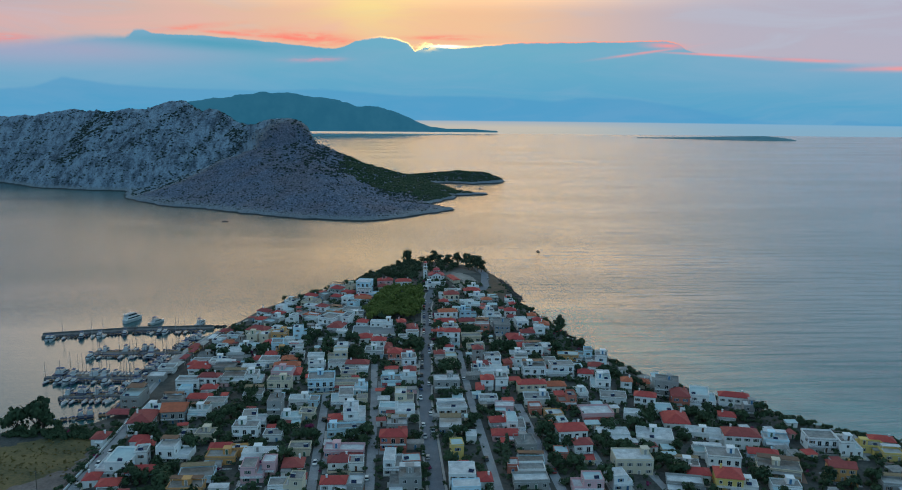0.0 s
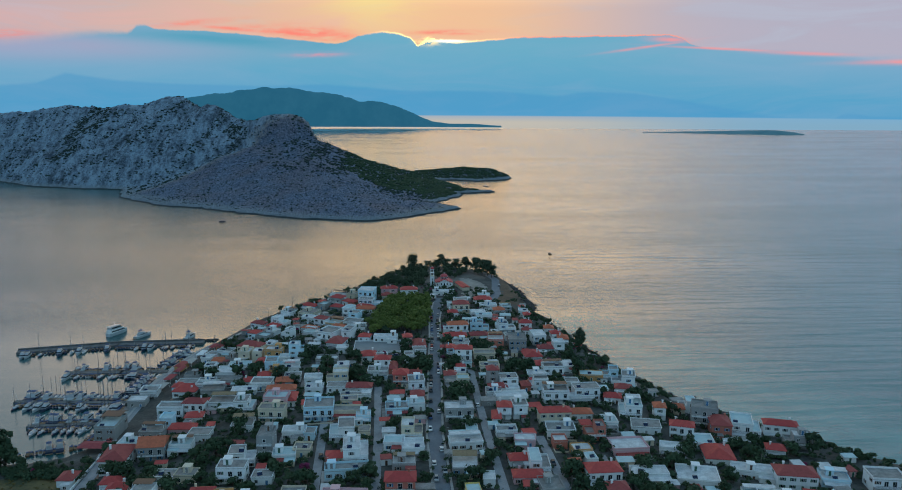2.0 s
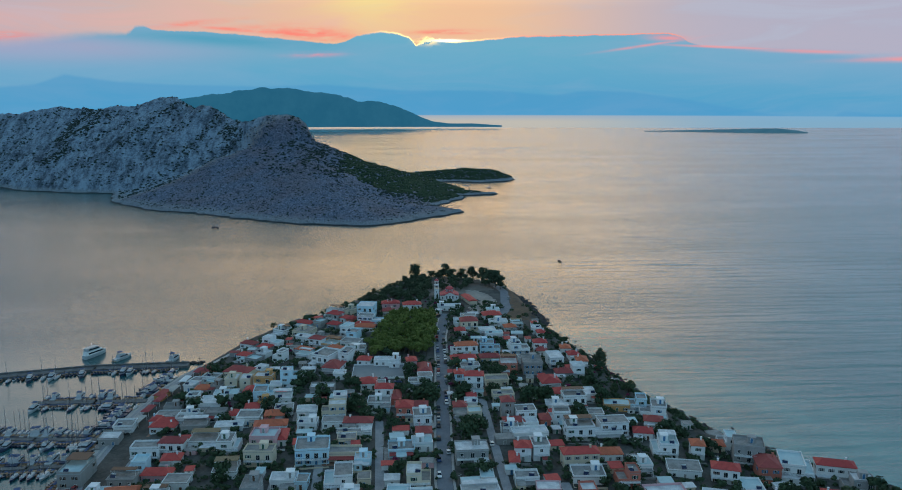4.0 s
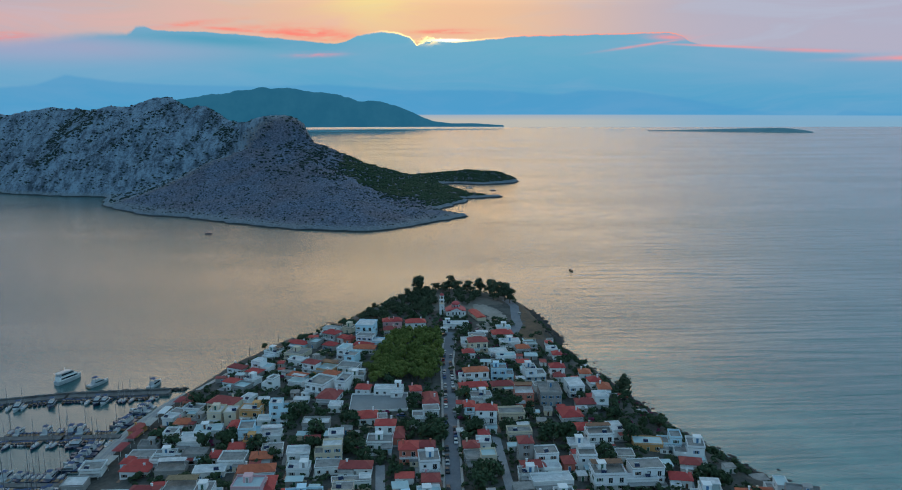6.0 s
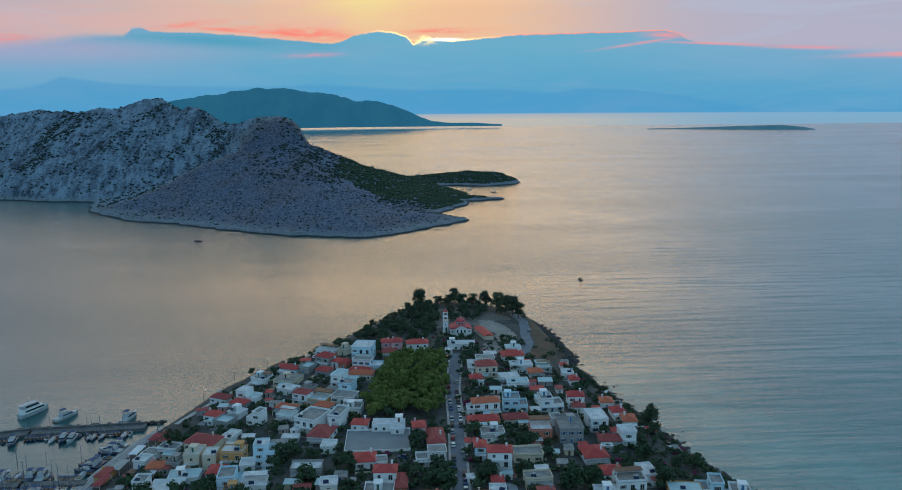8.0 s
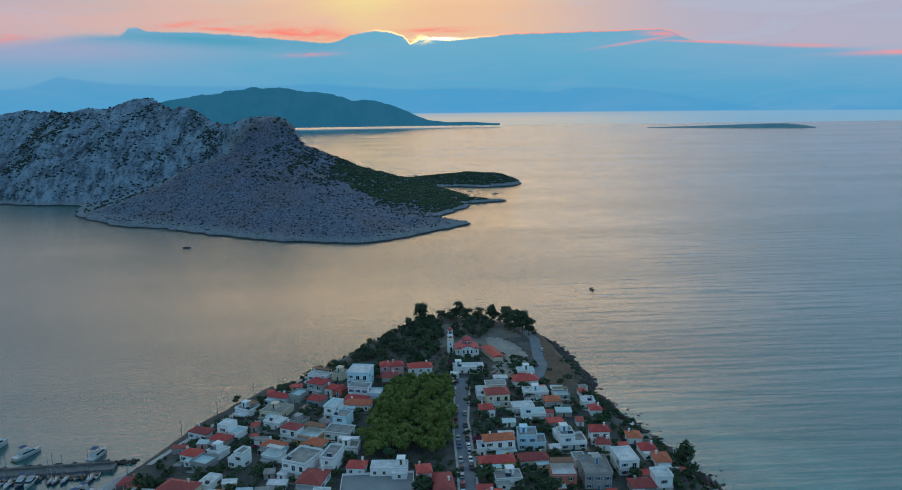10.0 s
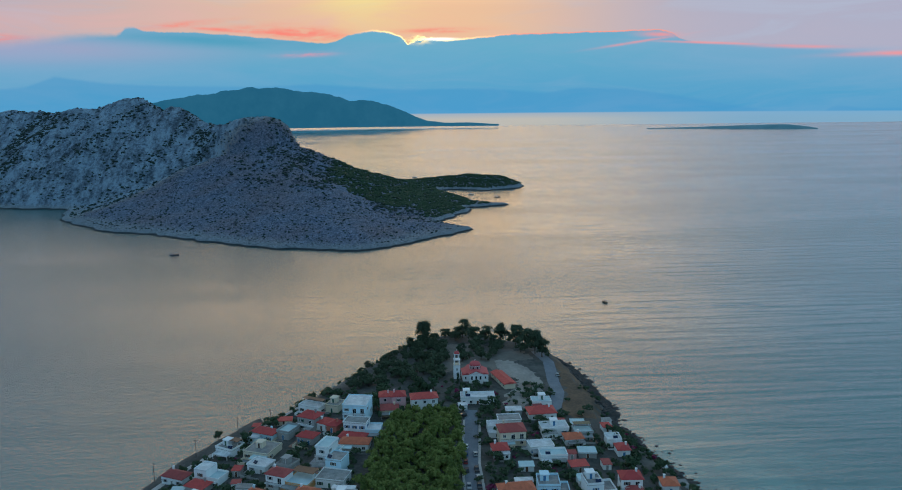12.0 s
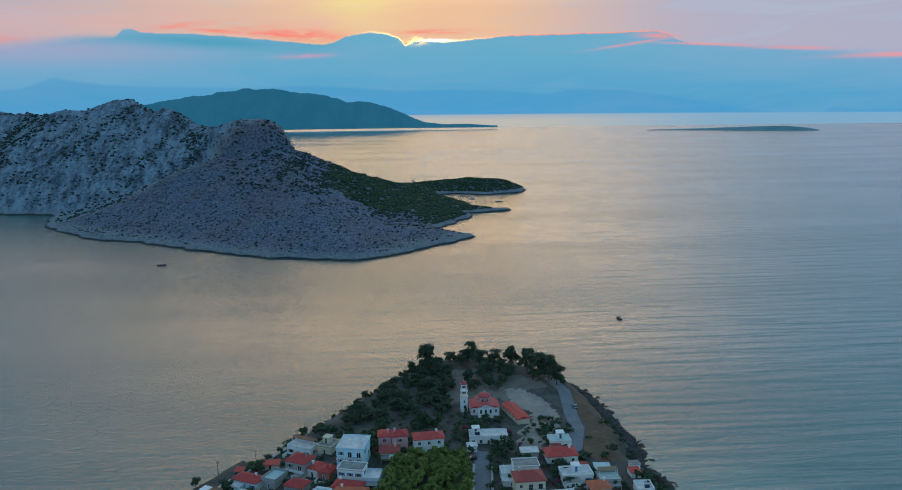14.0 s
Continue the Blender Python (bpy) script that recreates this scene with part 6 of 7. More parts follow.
CANVAS = mottled("blue_canvas", (0.03, 0.06, 0.14), (0.05, 0.09, 0.19), 1.5, 0.9)


def hull(bm, l, w, h, mat=0):
    """A pointed hull along +y with a flat stern and a raised bow."""
    n, rows = 9, []
    for i in range(n):
        u = i / (n - 1)
        half = w / 2 * (1 - max(0, (u - 0.45) / 0.55) ** 2.2) * (0.86 + 0.14 * min(1, u * 3))
        y, top = -l / 2 + l * u, h * (1 + 0.30 * u * u)
        half = max(half, 0.02)
        rows.append([bm.verts.new(p) for p in ((-half, y, top), (-half * 0.82, y, 0.1 + 0.1 * u), (-half * 0.3, y, -0.35 * h + 0.25 * u * h), (half * 0.3, y, -0.35 * h + 0.25 * u * h), (half * 0.82, y, 0.1 + 0.1 * u), (half, y, top))])
    for a, b in zip(rows, rows[1:]):
        for k in range(5):
            bm.faces.new((a[k], a[k + 1], b[k + 1], b[k])).material_index = mat
        bm.faces.new((a[5], a[0], b[0], b[5])).material_index = mat
    bm.faces.new(rows[0]).material_index = mat
    bm.faces.new(rows[-1][::-1]).material_index = mat
    bmesh.ops.recalc_face_normals(bm, faces=bm.faces)
    return bm


def cabin(w0, w1, y0, y1, y2, y3, z0, z1):
    """A cabin that tapers upwards: foot from y0 to y3, top from y1 to y2."""
    bm = bmesh.new()
    a = [bm.verts.new(p) for p in ((-w0, y0, z0), (w0, y0, z0), (w0, y3, z0), (-w0, y3, z0))]
    b = [bm.verts.new(p) for p in ((-w1, y1, z1), (w1, y1, z1), (w1, y2, z1), (-w1, y2, z1))]
    bm.faces.new(b)
    for i in range(4):
        bm.faces.new((a[i], a[(i + 1) % 4], b[(i + 1) % 4], b[i]))
    return bm


FLEET = {}


def boat(kind, colour, m):
    if (kind, colour) in FLEET:
        b = copy_thing(FLEET[kind, colour], m)
        b.matrix_basis = m
        return b
    skin = HULL[colour]
    word = ("white", "navy blue", "varnished wooden")[colour]
    if kind == "sail":
        b = root("sailboat", m, f"{word} sailing yacht with bare mast, moored", "sailboat", "moored boats")
        part("hull", hull(bmesh.new(), 11, 3.4, 1.0), skin, b)
        part("cabin", cabin(1.1, 0.8, -2.2, -1.9, 2.0, 2.8, 0.98, 1.75), HULL[0], b)
        part("cockpit", box(bmesh.new(), -1.0, 1.0, -4.8, -2.3, 1.0, 1.22), TEAK, b)
        mast = part("mast", tube(bmesh.new(), (0, 0.8, 1.2), (0, 0.8, 16.5), 0.16, 0.12, 6), SPAR, b)
        part("spreader", tube(bmesh.new(), (-1.1, 0.8, 8.5), (1.1, 0.8, 8.5), 0.04, 0.04, 4), STEEL, mast)
        part("boom", tube(bmesh.new(), (0, 0.7, 2.6), (0, -3.9, 2.7), 0.09, 0.08, 6), STEEL, b)
        part("sail_cover", tube(bmesh.new(), (0, 0.5, 2.85), (0, -3.7, 2.9), 0.22, 0.14, 6), CANVAS, b)
        bm = bmesh.new()
        for y in (5.4, -5.2):
            tube(bm, (0, 0.8, 14.3), (0, y, 1.2), 0.025, 0.025, 3)
        part("rigging", bm, STEEL, b)
    elif kind == "yacht":
        b = root("motor_yacht", m, f"{word} motor yacht with raised bridge, moored", "motor yacht", "moored boats")
        part("hull", hull(bmesh.new(), 13, 4.2, 1.5), skin, b)
        part("cabin", cabin(1.7, 1.35, -3.6, -3.3, 1.6, 3.6, 1.5, 3.0), HULL[0], b)
        part("glazing", cabin(1.64, 1.46, -3.0, -3.0, 2.1, 3.1, 2.05, 2.65), GLASS, b).scale = (1.04, 1.03, 1)
        part("bridge", cabin(1.35, 1.2, -3.2, -3.0, 0.2, 0.9, 3.003, 3.7), HULL[0], b)
        part("canopy", box(bmesh.new(), -1.3, 1.3, -3.2, -0.2, 4.9, 5.0), CANVAS, b)
        bm = bmesh.new()
        for q in ((-1.35, 1.35, 4.6, 4.9), (-1.35, -1.15, 3.6, 4.6), (1.15, 1.35, 3.6, 4.6)):
            box(bm, q[0], q[1], -2.9, -2.6, q[2], q[3])
        bmesh.ops.remove_doubles(bm, verts=bm.verts, dist=0.001)
        part("arch", bm, HULL[0], b)
        part("bathing_deck", box(bmesh.new(), -1.7, 1.7, -7.3, -6.45, 0.3, 0.45), TEAK, b)
    elif kind == "ship":
        b = root("passenger_yacht", m, "large white three-deck passenger yacht at anchor", "yacht", "moored boats")
        part("hull", hull(bmesh.new(), 27, 6.6, 2.4), skin, b)
        part("main_deck", cabin(2.8, 2.6, -12, -11.6, 6.5, 9.0, 2.4, 5.0), WHITE, b)
        part("glazing", cabin(2.82, 2.68, -10, -10, 6.6, 8.0, 3.2, 4.2), GLASS, b).scale = (1.03, 1.01, 1)
        part("upper_deck", cabin(2.5, 2.2, -11, -10.6, 2.5, 4.5, 5.003, 7.2), HULL[0], b)
        part("glazing", cabin(2.5, 2.35, -9, -9, 2.6, 3.8, 5.7, 6.6), GLASS, b).scale = (1.04, 1.01, 1)
        part("sun_roof", box(bmesh.new(), -2.6, 2.6, -12.5, 1.0, 7.21, 7.4), HULL[0], b)
        part("mast", tube(bmesh.new(), (0, -3, 7.4), (0, -3.6, 10.5), 0.25, 0.1, 6), HULL[0], b)
    else:
        b = root("motorboat", m, f"small {word} open motorboat, moored", "motorboat", "moored boats")
        part("hull", hull(bmesh.new(), 6.2, 2.2, 0.8), skin, b)
        part("cockpit", box(bmesh.new(), -0.75, 0.75, -2.7, 0.6, 0.81, 0.9), TEAK, b)
        part("windscreen", cabin(0.8, 0.6, 0.3, 0.35, 0.6, 1.2, 0.8, 1.45), GLASS, b)
        bm = box(bmesh.new(), -0.8, 0.8, -1.9, -0.2, 2.0, 2.06)
        for sx in (-1, 1):
            box(bm, sx * 0.75 - 0.03, sx * 0.75 + 0.03, -1.1, -1.0, 0.8, 2.0)
        part("awning", bm, CANVAS, b)
    FLEET[kind, colour] = b
    return b


def moor(ax, ay, bx, by, gap, side, kinds, skip=0.08):
    """Boats moored stern-to along a line."""
    length, ang = math.hypot(bx - ax, by - ay), math.atan2(by - ay, bx - ax)
    gap *= 0.66
    s = gap / 2
    while s < length:
        kind = rng.choice(kinds)
        reach = {"sail": 5.4, "yacht": 6.0, "small": 3.5}[kind]
        if rng.random() > skip:
            x, y = ax + s * math.cos(ang) - side * reach * math.sin(ang), ay + s * math.sin(ang) + side * reach * math.cos(ang)
            # extra navy hulls among the real ones stand in for sides in shade
            boat(kind, rng.choice((0, 1, 1, 1, 2, 2) if kind == "small" else (0, 1, 1)), pose(x, y, 0.0, 0, 0, math.degrees(ang) + (0 if side > 0 else 180) + rng.uniform(-6, 6)) @ Matrix.Diagonal((*[rng.uniform(0.68, 0.92)] * 3, 1)))
        s += gap * (1.0 if kind != "small" else 0.75) * rng.uniform(0.9, 1.15)


moor(-232, 518, -182, 529.5, 4.0, -1, ("yacht", "small", "small", "sail"))
moor(-180, 530, -131, 533, 3.1, -1, ("yacht", "small", "small", "sail", "small", "small"))
moor(-188, 483, -136, 483, 3.4, 1, ("yacht", "small", "sail", "small"))
moor(-188, 479, -136, 479, 3.1, -1, ("small", "small", "small", "yacht", "sail"))
moor(-196, 439.6, -142, 436, 3.4, 1, ("sail", "yacht", "small", "sail"))
moor(-196, 436.4, -142, 432.4, 2.9, -1, ("small", "small", "small", "yacht", "sail"))
moor(-175, 407.6, -146, 409, 2.8, 1, ("small", "small", "yacht"))
moor(-175, 404.6, -146, 406, 2.8, -1, ("small", "small", "sail"))
moor(-133.5, 488, -127, 518, 3.4, 1, ("small", "yacht", "small"))
moor(-137.5, 445, -136.5, 474, 3.4, 1, ("small", "small", "yacht"))
moor(-138, 412, -138, 430, 3.3, 1, ("small", "small"))
moor(-166, 372, -141, 380, 3.4, 1, ("small", "small", "small", "yacht"))
moor(-138.5, 384, -137.5, 404, 3.2, 1, ("small", "small"))
boat("ship", 0, pose(-190, 560, 0.0, 0, 0, -28) @ Matrix.Diagonal((0.72, 0.60, 0.86, 1)))
boat("yacht", 0, pose(-171, 553, 0.0, 0, 0, -30))
boat("yacht", 0, pose(-139, 549, 0.0, 0, 0, -12))
boat("sail", 0, pose(29, 1858, 0.0, 0, 0, 70))
boat("sail", 0, pose(117, 1545, 0.0, 0, 0, 80))
boat("sail", 1, pose(155, 1502, 0.0, 0, 0, 95))
boat("small", 1, pose(-236, 1061, 0.0, 0, 0, 100) @ Matrix.Diagonal((1.4, 1.4, 1.4, 1)))
boat("small", 2, pose(152, 828, 0.0, 0, 0, 20))
boat("yacht", 0, pose(-480, 1400, 0.0, 0, 0, 60))

# ---------------------------------------------------------------- poles and quay awnings
POLE = mottled("weathered_pole", (0.09, 0.075, 0.06), (0.15, 0.13, 0.11), 1.0, 0.9)


def utility_pole(x, y, tall=8.0):
    p0 = root("utility_pole", pose(x, y, ground_z(x, y)), "weathered wooden utility pole with a cross arm", "utility pole", "utility poles")
    part("shaft", tube(bmesh.new(), (0, 0, -0.5), (0, 0, tall), 0.15, 0.10, 7), POLE, p0)
    part("cross_arm", box(bmesh.new(), -0.8, 0.8, -0.06, 0.06, tall - 0.8, tall - 0.65), POLE, p0)
    part("lamp_arm", tube(bmesh.new(), (0, 0, tall - 1.4), (1.3, 0, tall - 1.1), 0.04, 0.04, 5), STEEL, p0)


for x, y in ((-122, 306), (-118, 355), (-140, 300), (23.6, 300), (20, 355), (22, 410), (25, 470), (26, 530), (43, 330), (42, 400), (-5, 300), (-8, 380), (-28, 330), (64, 310), (-104, 556), (-92, 574), (-78, 592), (-66, 607),
             (-116, 520), (60, 430), (80, 460), (-60, 430), (-60, 490), (-30, 470), (50, 480), (100, 420), (130, 390), (150, 340), (89, 320)):
    utility_pole(x, y)


def awning(x, y, w, d, turn, mat, label):
    g = ground_z(x, y)
    a = root("quay_awning", pose(x, y, g, 0, 0, turn), label, "awning", "quay awnings")
    part("canopy", hip_roof(bmesh.new(), w, d, 2.7, 0.9, 0.3, 0.05), mat, a)
    for sx in (-1, 1):
        for sy in (-1, 1):
            part("post", box(bmesh.new(), sx * (w / 2) - 0.06, sx * (w / 2) + 0.06, sy * (d / 2) - 0.06, sy * (d / 2) + 0.06, -0.3, 2.72), WHITE, a)
    FOOTPRINTS.append((x, y, w / 2, d / 2))


REDCLOTH = mottled("red_awning_cloth", (0.26, 0.04, 0.05), (0.34, 0.07, 0.07), 0.8, 0.9)
CLOTHS = [(REDCLOTH, "faded red"), (PAINT["cream"], "cream"), (CONCRETE, "grey"), (PAINT["white"], "white")]
for x, y in ((-127, 449), (-126.3, 462), (-124.5, 475), (-122, 488), (-119, 501), (-115, 513)):
    cloth = rng.choice(CLOTHS)
    awning(x, y, rng.uniform(3.0, 4.2), rng.uniform(6.5, 9.5), -8, cloth[0], f"{cloth[1]} canvas taverna awning on the quay")
awning(-127, 376, 26, 7, -4, REDCLOTH, "long red shed roof beside the harbour")

# ---------------------------------------------------------------- planting
STREET_GRID = np.full(_gx.shape, 99.0)
for path_, width_ in STREETS:
    for (ax, ay), (bx, by) in zip(path_, path_[1:]):
        STREET_GRID = np.minimum(STREET_GRID, seg_dist(_gx, _gy, ax, ay, bx, by)[0] - width_ / 2)
STREET_GRID = STREET_GRID.tolist()


def free(x, y, r):
    """Whether a plant of that radius fits between houses and streets."""
    if any(abs(x - a) < w + r and abs(y - b) < d + r for a, b, w, d in FOOTPRINTS):
        return False
    return looked_up(STREET_GRID, x, y) > r * 0.6


def shore(x, y):
    return looked_up(SHORE_GRID, x, y)


GROVE_EDGE = [(-24, 511), (15, 509), (21, 550), (23, 586), (8, 589), (-8, 588), (-16, 562)]
count = 0
for i in range(13):
    for j in range(23):
        x, y = -25 + i * 4.25 + rng.uniform(-1, 1) + (j % 2) * 1.9, 511 + j * 3.9 + rng.uniform(-1, 1)
        if float(inside_dist(np.array([x]), np.array([y]), GROVE_EDGE)[0]) > 1.0 and free(x, y, 1.2):
            plant(YOUNG, x, y, rng.uniform(0.85, 1.15), "pine_tree", "young yellow-green pine in a dense grove", "pine grove", rng.uniform(0.72, 1.22))
            count += 1
FOOTPRINTS.append((0, 549, 22, 40))

# tall pines and scrub on the tip
for x, y, s, t in ((1, 702, 0.6, 0.75), (22, 712, 0.75, 0.7), (33, 711, 1.0, 1.1), (38, 704, 0.95, 0.95), (46, 706, 0.9, 0.95), (55, 702, 0.95, 1.0), (63, 697, 0.95, 1.05), (68, 690, 1.0, 0.95),
                   (72, 682, 1.05, 1.0), (75, 676, 0.95, 0.9), (64, 684, 0.8, 0.9), (16, 708, 0.6, 0.7), (28, 706, 0.8, 0.7), (50, 696, 0.8, 0.8), (41, 695, 0.8, 0.75)):
    plant(PINES, x, y, s, "pine_tree", "tall dark pine on the rocky tip", "pines on the tip", t * (1.3 if x > 50 else 1.05))
for _ in range(1100):
    x, y = rng.uniform(-45, 70), rng.uniform(612, 722)
    west = float(inside_dist(np.array([x]), np.array([y]), [(-42, 640), (-30, 628), (-14, 632), (4, 634), (17, 632), (20, 655), (22, 675), (20, 700), (4, 716), (-14, 700), (-30, 674)])[0])
    core = float(inside_dist(np.array([x]), np.array([y]), [(27, 656), (40, 656), (46, 672), (60, 680), (52, 694), (34, 696), (26, 676)])[0])
    if (west > 0 or core > 0) and shore(x, y) > (14 if x < 30 else 10) and free(x, y, 0.6):
        if rng.random() < (0.5 if core < 0 else 0.25):
            plant(WOODS, x, y, rng.uniform(0.7, 1.0) * min(1.0, 0.30 + shore(x, y) / 48), "pine_tree", "dark pine in the wood behind the church", "pines on the tip", rng.uniform(0.8, 1.05))
            FOOTPRINTS.append((x, y, 1.0, 1.0))
plant(OVAL, 9, 703, 1.0, "tree", "large rounded dark tree on the tip", "", 1.0, ground_z(9, 703) - 0.8)
plant(WOODS, 111, 507, 1.35, "pine_tree", "lone dark pine leaning over the shore", "", 1.3)
for x, y, s in ((-175, 359, 2.3), (-168, 361, 2.9), (-163, 359, 2.0), (-155, 356, 1.1), (-147, 353, 0.9)):
    plant(BROAD, x, y, s, "tree", "large dark broadleaf tree by the harbour field", "harbour trees", 1.2, ground_z(x, y) - 0.5 * s)
plant(CYPRESS, 46, 291, 1.6, "cypress", "tall dark tiered conifer between the houses", "", 1.25)
plant(CYPRESS, 24, 634, 0.8, "cypress", "small dark cypress by the church", "", 0.8)
plant(BROAD, -51, 645, 0.9, "tree", "small dark tree on the seafront", "", 1.3)
plant(BROAD, -86, 588, 0.7, "tree", "small dark tree on the seafront", "", 1.2)
for x, y in ((-75, 330), (-60, 345), (-52, 352), (-90, 300), (-40, 345), (60, 312), (78, 362), (98, 352), (104, 344), (112, 338), (120, 352), (132, 330), (150, 362), (88, 455), (70, 440), (-8, 455), (8, 447), (108, 462), (96, 470)):
    if free(x, y, 0.8):
        plant(BROAD, x, y, rng.uniform(0.9, 1.3), "tree", "dense dark green garden tree between houses", "garden trees")

def big_tree(x, y):
    """A large garden tree at a known spot, nudged off walls and lanes."""
    for dx, dy in ((0, 0), (1.5, 0), (-1.5, 0), (0, 1.5), (0, -1.5), (2.5, 2), (-2.5, -2), (3, -2), (-3, 2), (0, 3.5), (0, -3.5)):
        if free(x + dx, y + dy, 0.5):
            plant(BROAD, x + dx, y + dy, rng.uniform(1.05, 1.6), "tree", "large dark green garden tree between houses", "garden trees", rng.uniform(0.9, 1.15), ground_z(x + dx, y + dy) - 0.4)
            FOOTPRINTS.append((x + dx, y + dy, 0.8, 0.8))
            return


# gardens on the seaward side
for x, y in ((117, 335), (120, 332), (111, 332), (93, 311), (89, 314), (99, 308), (112, 299), (115, 294), (118, 291), (149, 351), (150, 344), (74, 309), (69, 315), (74, 293), (181, 336), (125, 356), (-96, 308), (-89, 295)):
    big_tree(x, y)
# gardens of the harbour side
for x, y in ((-86, 322), (-104, 320), (-113, 320), (-83, 350), (-76, 353), (-64, 336), (-53, 342), (-49, 332), (-40, 323), (-34, 319), (-56, 317), (-97, 337), (-94, 334), (-123, 362), (-95, 368), (-102, 372), (-10, 324), (-17, 319)):
    big_tree(x, y)
# gardens along the main street
for x, y in ((-2, 369), (25, 367), (30, 320), (24, 314), (37, 335), (42, 345), (181, 291), (185, 285), (197, 290), (177, 308), (99, 332), (124, 316), (134, 288), (152, 292), (-53, 475), (-49, 478), (-54, 468), (-28, 467)):
    big_tree(x, y)
# gardens by the school yard
for x, y in ((-24, 460), (-24, 436), (-20, 431), (-2, 453), (1, 450), (8, 450), (12, 447), (14, 444), (1, 482), (30, 489), (29, 448), (25, 440), (50, 477), (44, 453), (56, 467), (59, 444), (63, 443), (70, 446)):
    big_tree(x, y)
# gardens of the upper rows
for x, y in ((95, 447), (97, 444), (102, 411), (105, 407), (80, 429), (82, 422), (120, 414), (123, 408), (-76, 450), (-78, 442), (-82, 432), (-110, 463), (-63, 441), (-38, 437), (-54, 435), (32, 409), (28, 411), (-4, 413)):
    big_tree(x, y)

# outbuildings in the back yards
def shed(x, y, w, d, h, wall, roof, turn):
    g = min(ground_z(x - w / 2, y - d / 2), ground_z(x + w / 2, y + d / 2))
    b = root("shed", pose(x, y, g, 0, 0, turn), f"low {WALL_WORD[wall]} outbuilding in a back yard", "shed", "back yard sheds")
    part("wall", box(bmesh.new(), -w / 2, w / 2, -d / 2, d / 2, -1.2, h), PAINT[wall], b)
    part("roof", box(bmesh.new(), -w / 2 - 0.25, w / 2 + 0.25, -d / 2 - 0.25, d / 2 + 0.25, h, h + 0.14, 0, pose(0, 0, 0, rng.uniform(0, 4))), roof, b)
    hang("door", DOORS[rng.randrange(4)], b, "", pose(0, -d / 2, 0.05))


n_shed = 0
for _ in range(5200):
    x, y = rng.uniform(-112, 240), rng.uniform(264, 600)
    w, d = rng.uniform(3.0, 7.5), rng.uniform(3.0, 5.5)
    if n_shed < 135 and shore(x, y) > 9 and free(x, y, max(w, d) / 2 - 0.3):
        shed(x, y, w, d, rng.uniform(2.3, 2.9), rng.choice(("white", "white", "grey", "cream", "pink")), rng.choice((DECK[0], DECK[1], DECK[2], TILES[0], TILES[2])), rng.uniform(-6, 6))
        FOOTPRINTS.append((x, y, w / 2, d / 2))
        n_shed += 1

# gardens: whatever stays free between the houses
n_tree = 0
for _ in range(5200):
    x, y = rng.uniform(-150, 250), rng.uniform(262, 632)
    if n_tree > 120 or shore(x, y) < 5 or (x < -128 and y < 362) or (x < -108 and y > 362) or (x > 69 and y > 586) or (x < -30 and y > 470 and shore(x, y) < 16):
        continue
    s = rng.uniform(0.85, 1.6)
    r = 0.85 * s
    if free(x, y, r):
        plant(BROAD, x, y, s, "tree", "dark green garden tree between houses", "garden trees", rng.uniform(0.75, 1.2))
        n_tree += 1
        FOOTPRINTS.append((x, y, r * 0.7, r * 0.7))


def leafy(name, places, seed, leaf, label, category):
    """Garden and shore scrub: many leaf clumps as one uncountable mass. places: x, y, size."""
    r = random.Random(seed)
    base = []
    for kind_ in SHRUB:
        me = kind_[1]
        base.append((np.array([v.co for v in me.vertices]), np.array([p.vertices for p in me.polygons])))
    vs, fs, n = [], [], 0
    for x, y, s in places:
        v, f = base[r.randrange(len(base))]
        pick = f[: int(len(f) * r.uniform(0.22, 0.5))]
        a = r.uniform(0, 6.283)
        c, d = math.cos(a) * s, math.sin(a) * s
        vs.append(np.stack([x + v[:, 0] * c - v[:, 1] * d, y + v[:, 0] * d + v[:, 1] * c, ground_z(x, y) - 0.25 * s + v[:, 2] * s * r.uniform(0.7, 1.1)], 1))
        fs.append(pick + n)
        n += len(v)
    ob = mesh_object(name, np.concatenate(vs), np.concatenate(fs).tolist(), leaf)
    return tagged(ob, label, category, kind="stuff")


beds, blooms = [], []
for _ in range(42000):
    x, y = rng.uniform(-150, 250), rng.uniform(262, 632)
    if shore(x, y) < 4 or (x < -131 and y < 350) or (x < -112 and y > 362) or (x < -30 and y > 470 and shore(x, y) < 12) or (x > 69 and y > 586 and rng.random() < 0.85) or not free(x, y, 0.25):
        continue
    if len(beds) < 3300:
        (blooms if rng.random() < 0.03 else beds).append((x, y, rng.uniform(0.6, 1.75)))
leafy("garden_scrub", beds, 8, LEAF, "dark green hedges and garden scrub between houses", "shrubs")
leafy("garden_blooms", blooms, 9, BLOOM, "magenta bougainvillea bushes in the gardens", "shrubs")
fringe = []
for _ in range(4000):
    x, y = rng.uniform(95, 262), rng.uniform(325, 600)
    if 2.0 < shore(x, y) < 12 and free(x, y, 0.5) and len(fringe) < 270:
        fringe.append((x, y, rng.uniform(0.5, 1.2)))
for _ in range(1500):
    x, y = rng.uniform(-45, 80), rng.uniform(612, 726)
    if 4.0 < shore(x, y) < 16 and (x > -30 or y > 640) and free(x, y, 0.3) and len(fringe) < 640:
        fringe.append((x, y, rng.uniform(0.5, 1.2)))
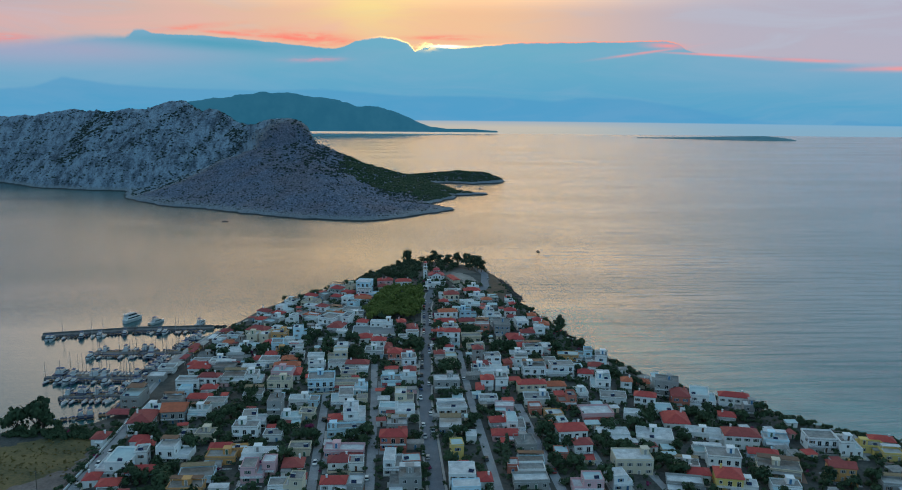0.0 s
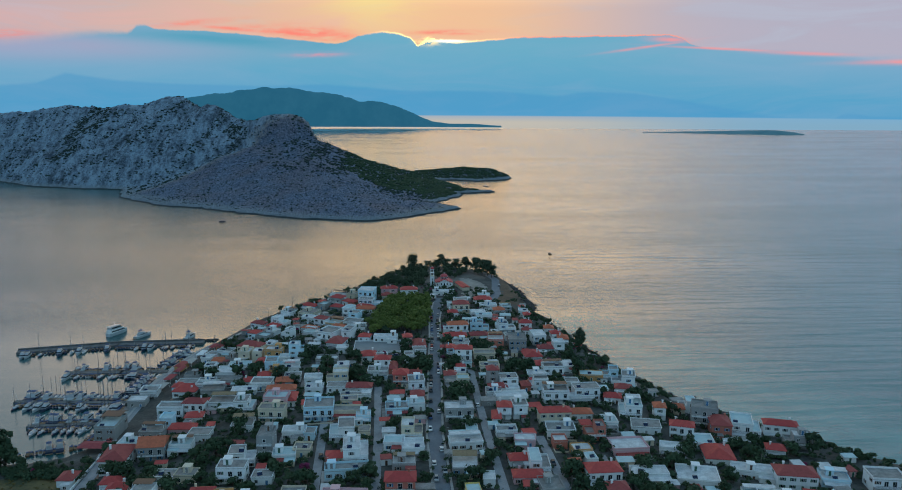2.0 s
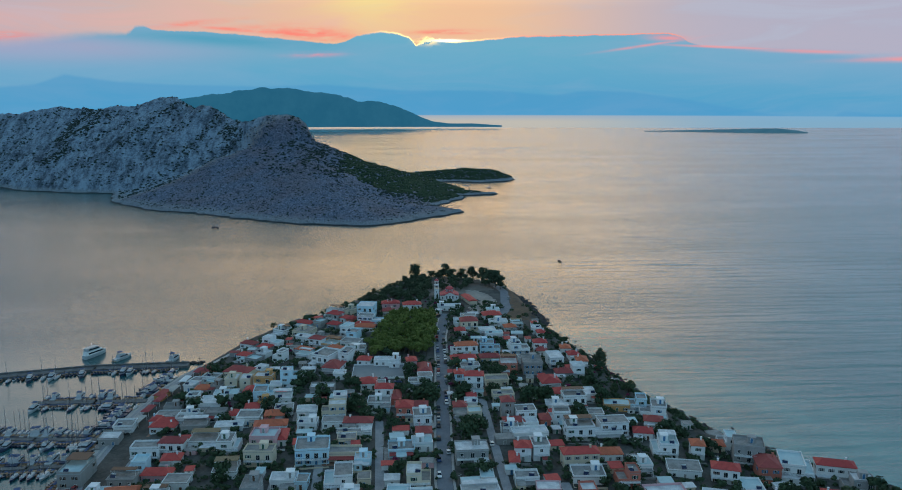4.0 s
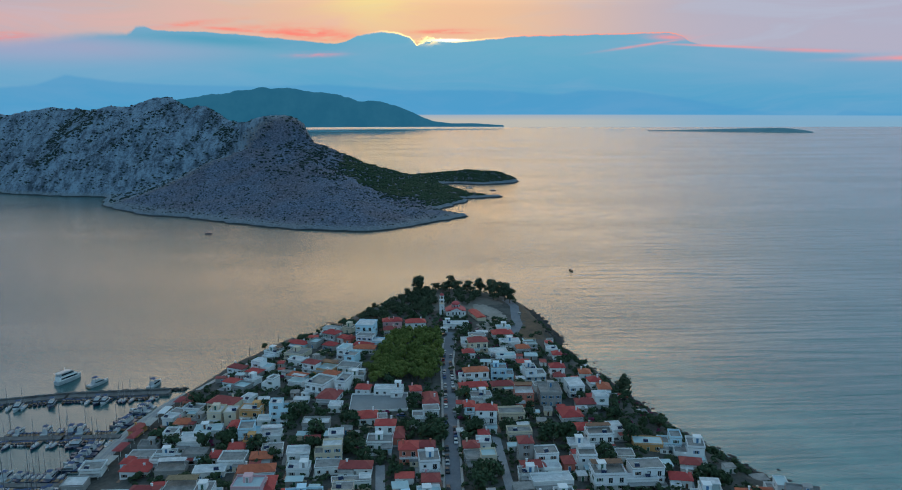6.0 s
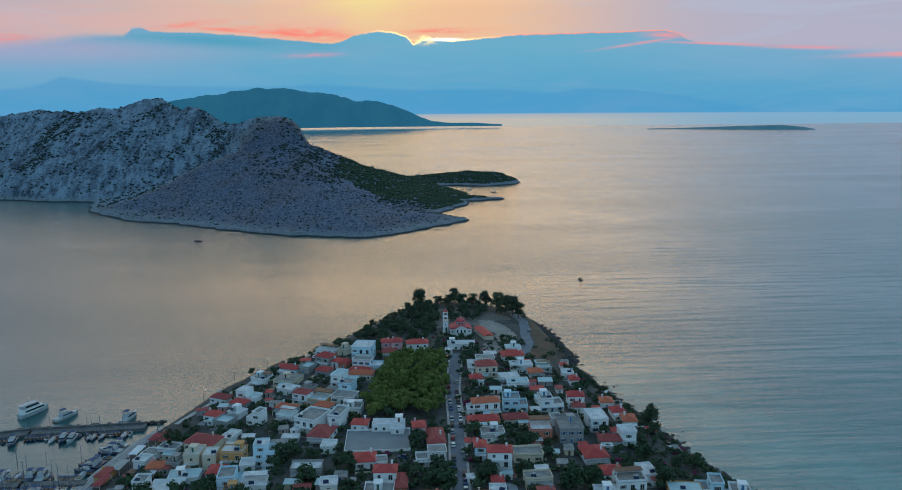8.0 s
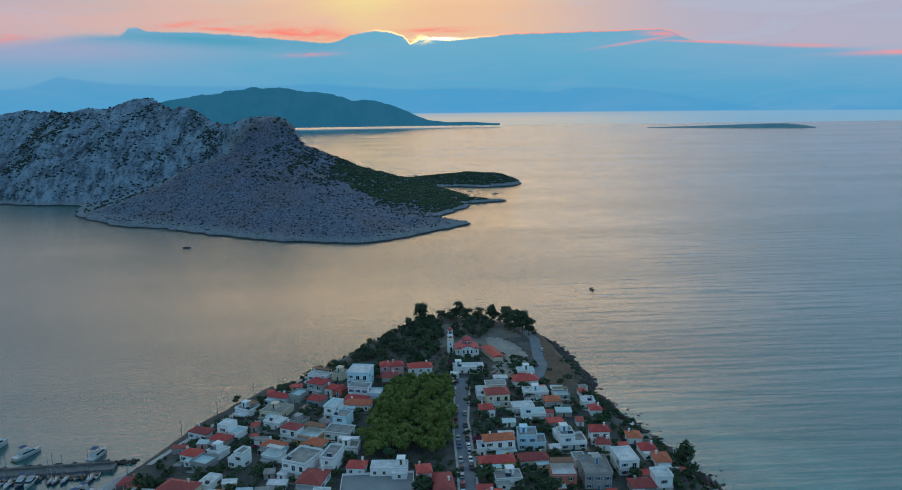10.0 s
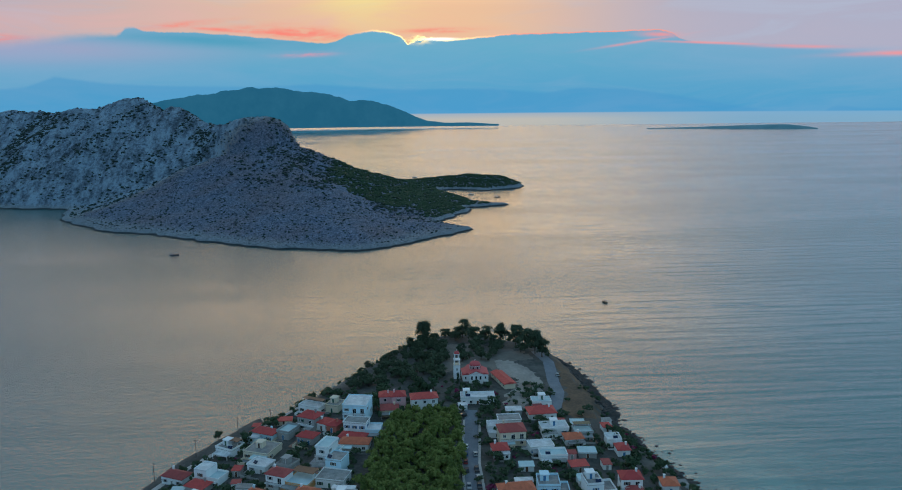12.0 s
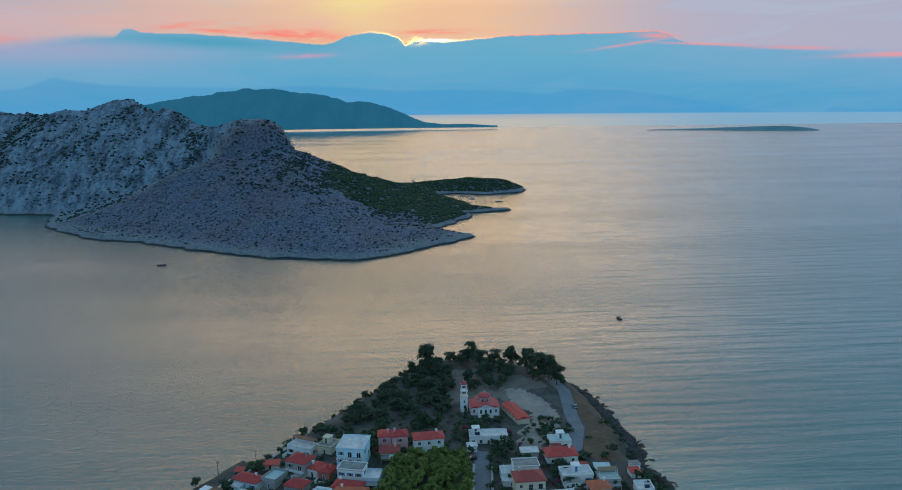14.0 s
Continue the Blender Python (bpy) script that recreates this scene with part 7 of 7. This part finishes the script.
for _ in range(260):
    a = rng.random()
    fringe.append((-178 + 46 * a + rng.uniform(-3, 3), 356 - 6 * a + rng.uniform(-5, 3), rng.uniform(0.6, 1.3)))
leafy("shore_scrub", fringe, 10, LEAF, "dark wild scrub above the shore rocks", "shrubs")

STRAW = leaf_material("dry_grass", (0.07, 0.065, 0.02), (0.20, 0.15, 0.055))
tufts_ = []
for _ in range(900):
    x, y = rng.uniform(-215, -133), rng.uniform(285, 352)
    if y < 352 - 0.85 * max(0, -150 - x) and (y > 310 or x < -155) and shore(x, y) > 6:
        tufts_.append((x, y, rng.uniform(0.2, 0.5)))
leafy("field_grass", tufts_, 12, STRAW, "dry yellow grass tufts in the field", "grass")

# ---- scrub and woods of the rocky island
SCRUB = leaf_material("island_scrub", (0.014, 0.026, 0.026), (0.036, 0.056, 0.046))
WOOD = leaf_material("island_wood", (0.010, 0.024, 0.016), (0.034, 0.062, 0.030))
# dark scrub follows the gullies: x, y to x, y, and half width
GULLIES = [(-640, 1735, -650, 1650, 26), (-650, 1650, -640, 1560, 20), (-610, 1700, -600, 1600, 10), (-440, 1650, -520, 1530, 5), (-350, 1600, -400, 1480, 6), (-330, 1560, -300, 1500, 12)]
r2 = np.random.default_rng(4)
MANY = 110000
px_, py_ = r2.uniform(-1050, 160, MANY), r2.uniform(1060, 1780, MANY)
pz_ = moni_height(px_, py_)
over = (px_ + 441) * 0.593 - (py_ - 1334) * 0.807
clumps = fuzz(px_ * 0.8 + py_ * 0.5, py_ * 0.6 - px_ * 0.3, 44, 7)
dens = np.where(over < 0, 0.11 + 0.17 * clumps + 0.07 * fuzz(px_, py_, 150, 6), 0.26 + 0.14 * clumps)
for (ax, ay, bx, by, wide) in GULLIES:
    r, s = seg_dist(px_, py_, ax, ay, bx, by)
    dens = dens + 0.75 * np.clip(1.3 - r / wide + 0.45 * clumps, 0, 1)
upper = np.clip((px_ + 275) / 130, 0, 1) * np.clip((py_ - 1290 + 0.35 * (px_ + 235)) / 110, 0, 1) * (over > 0)
dens = dens + upper * (0.22 + 0.28 * clumps)
inside = inside_dist(px_, py_, MONI) > 9
keep = inside & (r2.uniform(0, 1, MANY) < dens) & ~((px_ > -90) & (py_ > 1300))
scrub = [(x, y, z + 0.2 * s, s) for x, y, z, s in zip(px_[keep], py_[keep], pz_[keep], np.where((over[keep] < 0) | (upper[keep] > r2.uniform(0, 1, keep.sum())), 0.9 + 2.0 * r2.uniform(0, 1, keep.sum()) ** 2, 0.5 + 1.2 * r2.uniform(0, 1, keep.sum()) ** 3))]
scatter("island_scrub", scrub, (11, 12, 13, 14), SCRUB, "dark low scrub dotted over the bare slopes", "scrub")
MANY = 32000
px_, py_ = r2.uniform(-170, 230, MANY), r2.uniform(1200, 1780, MANY)
pz_ = moni_height(px_, py_)
east = py_ > 1330 - 0.65 * (px_ + 60) + 26 * fuzz(px_, py_, 60, 8)
lean = px_ > -105 + 0.30 * np.maximum(py_ - 1500, 0) + 12 * fuzz(px_, py_, 40, 9)
keep = (inside_dist(px_, py_, MONI) > 8) & east & lean & (r2.uniform(0, 1, MANY) < 0.85 + 0.3 * fuzz(px_, py_, 35, 11))
wood = [(x, y, z + 0.5, s) for x, y, z, s in zip(px_[keep], py_[keep], pz_[keep], r2.uniform(1.2, 2.9, keep.sum()))]
MANY = 14000
px_, py_ = r2.uniform(-1000, 90, MANY), r2.uniform(1065, 1700, MANY)
pz_ = moni_height(px_, py_)
keep = (inside_dist(px_, py_, MONI) > 3) & (r2.uniform(0, 1, MANY) < 0.45 + 0.4 * fuzz(px_, py_, 90, 13)) & ~((px_ > -110) & (py_ > 1290))
crags = [(x, y, z - 0.1, s) for x, y, z, s in zip(px_[keep], py_[keep], pz_[keep], 0.8 + 2.6 * r2.uniform(0, 1, keep.sum()) ** 3)]
scatter("island_crags", crags, (31, 32, 33, 34), ROCK, "pale limestone crags and boulders on the slopes", "rocks")
scatter("island_wood", wood, (21, 22, 23, 24), WOOD, "dense low green pine wood on the slope", "wood")
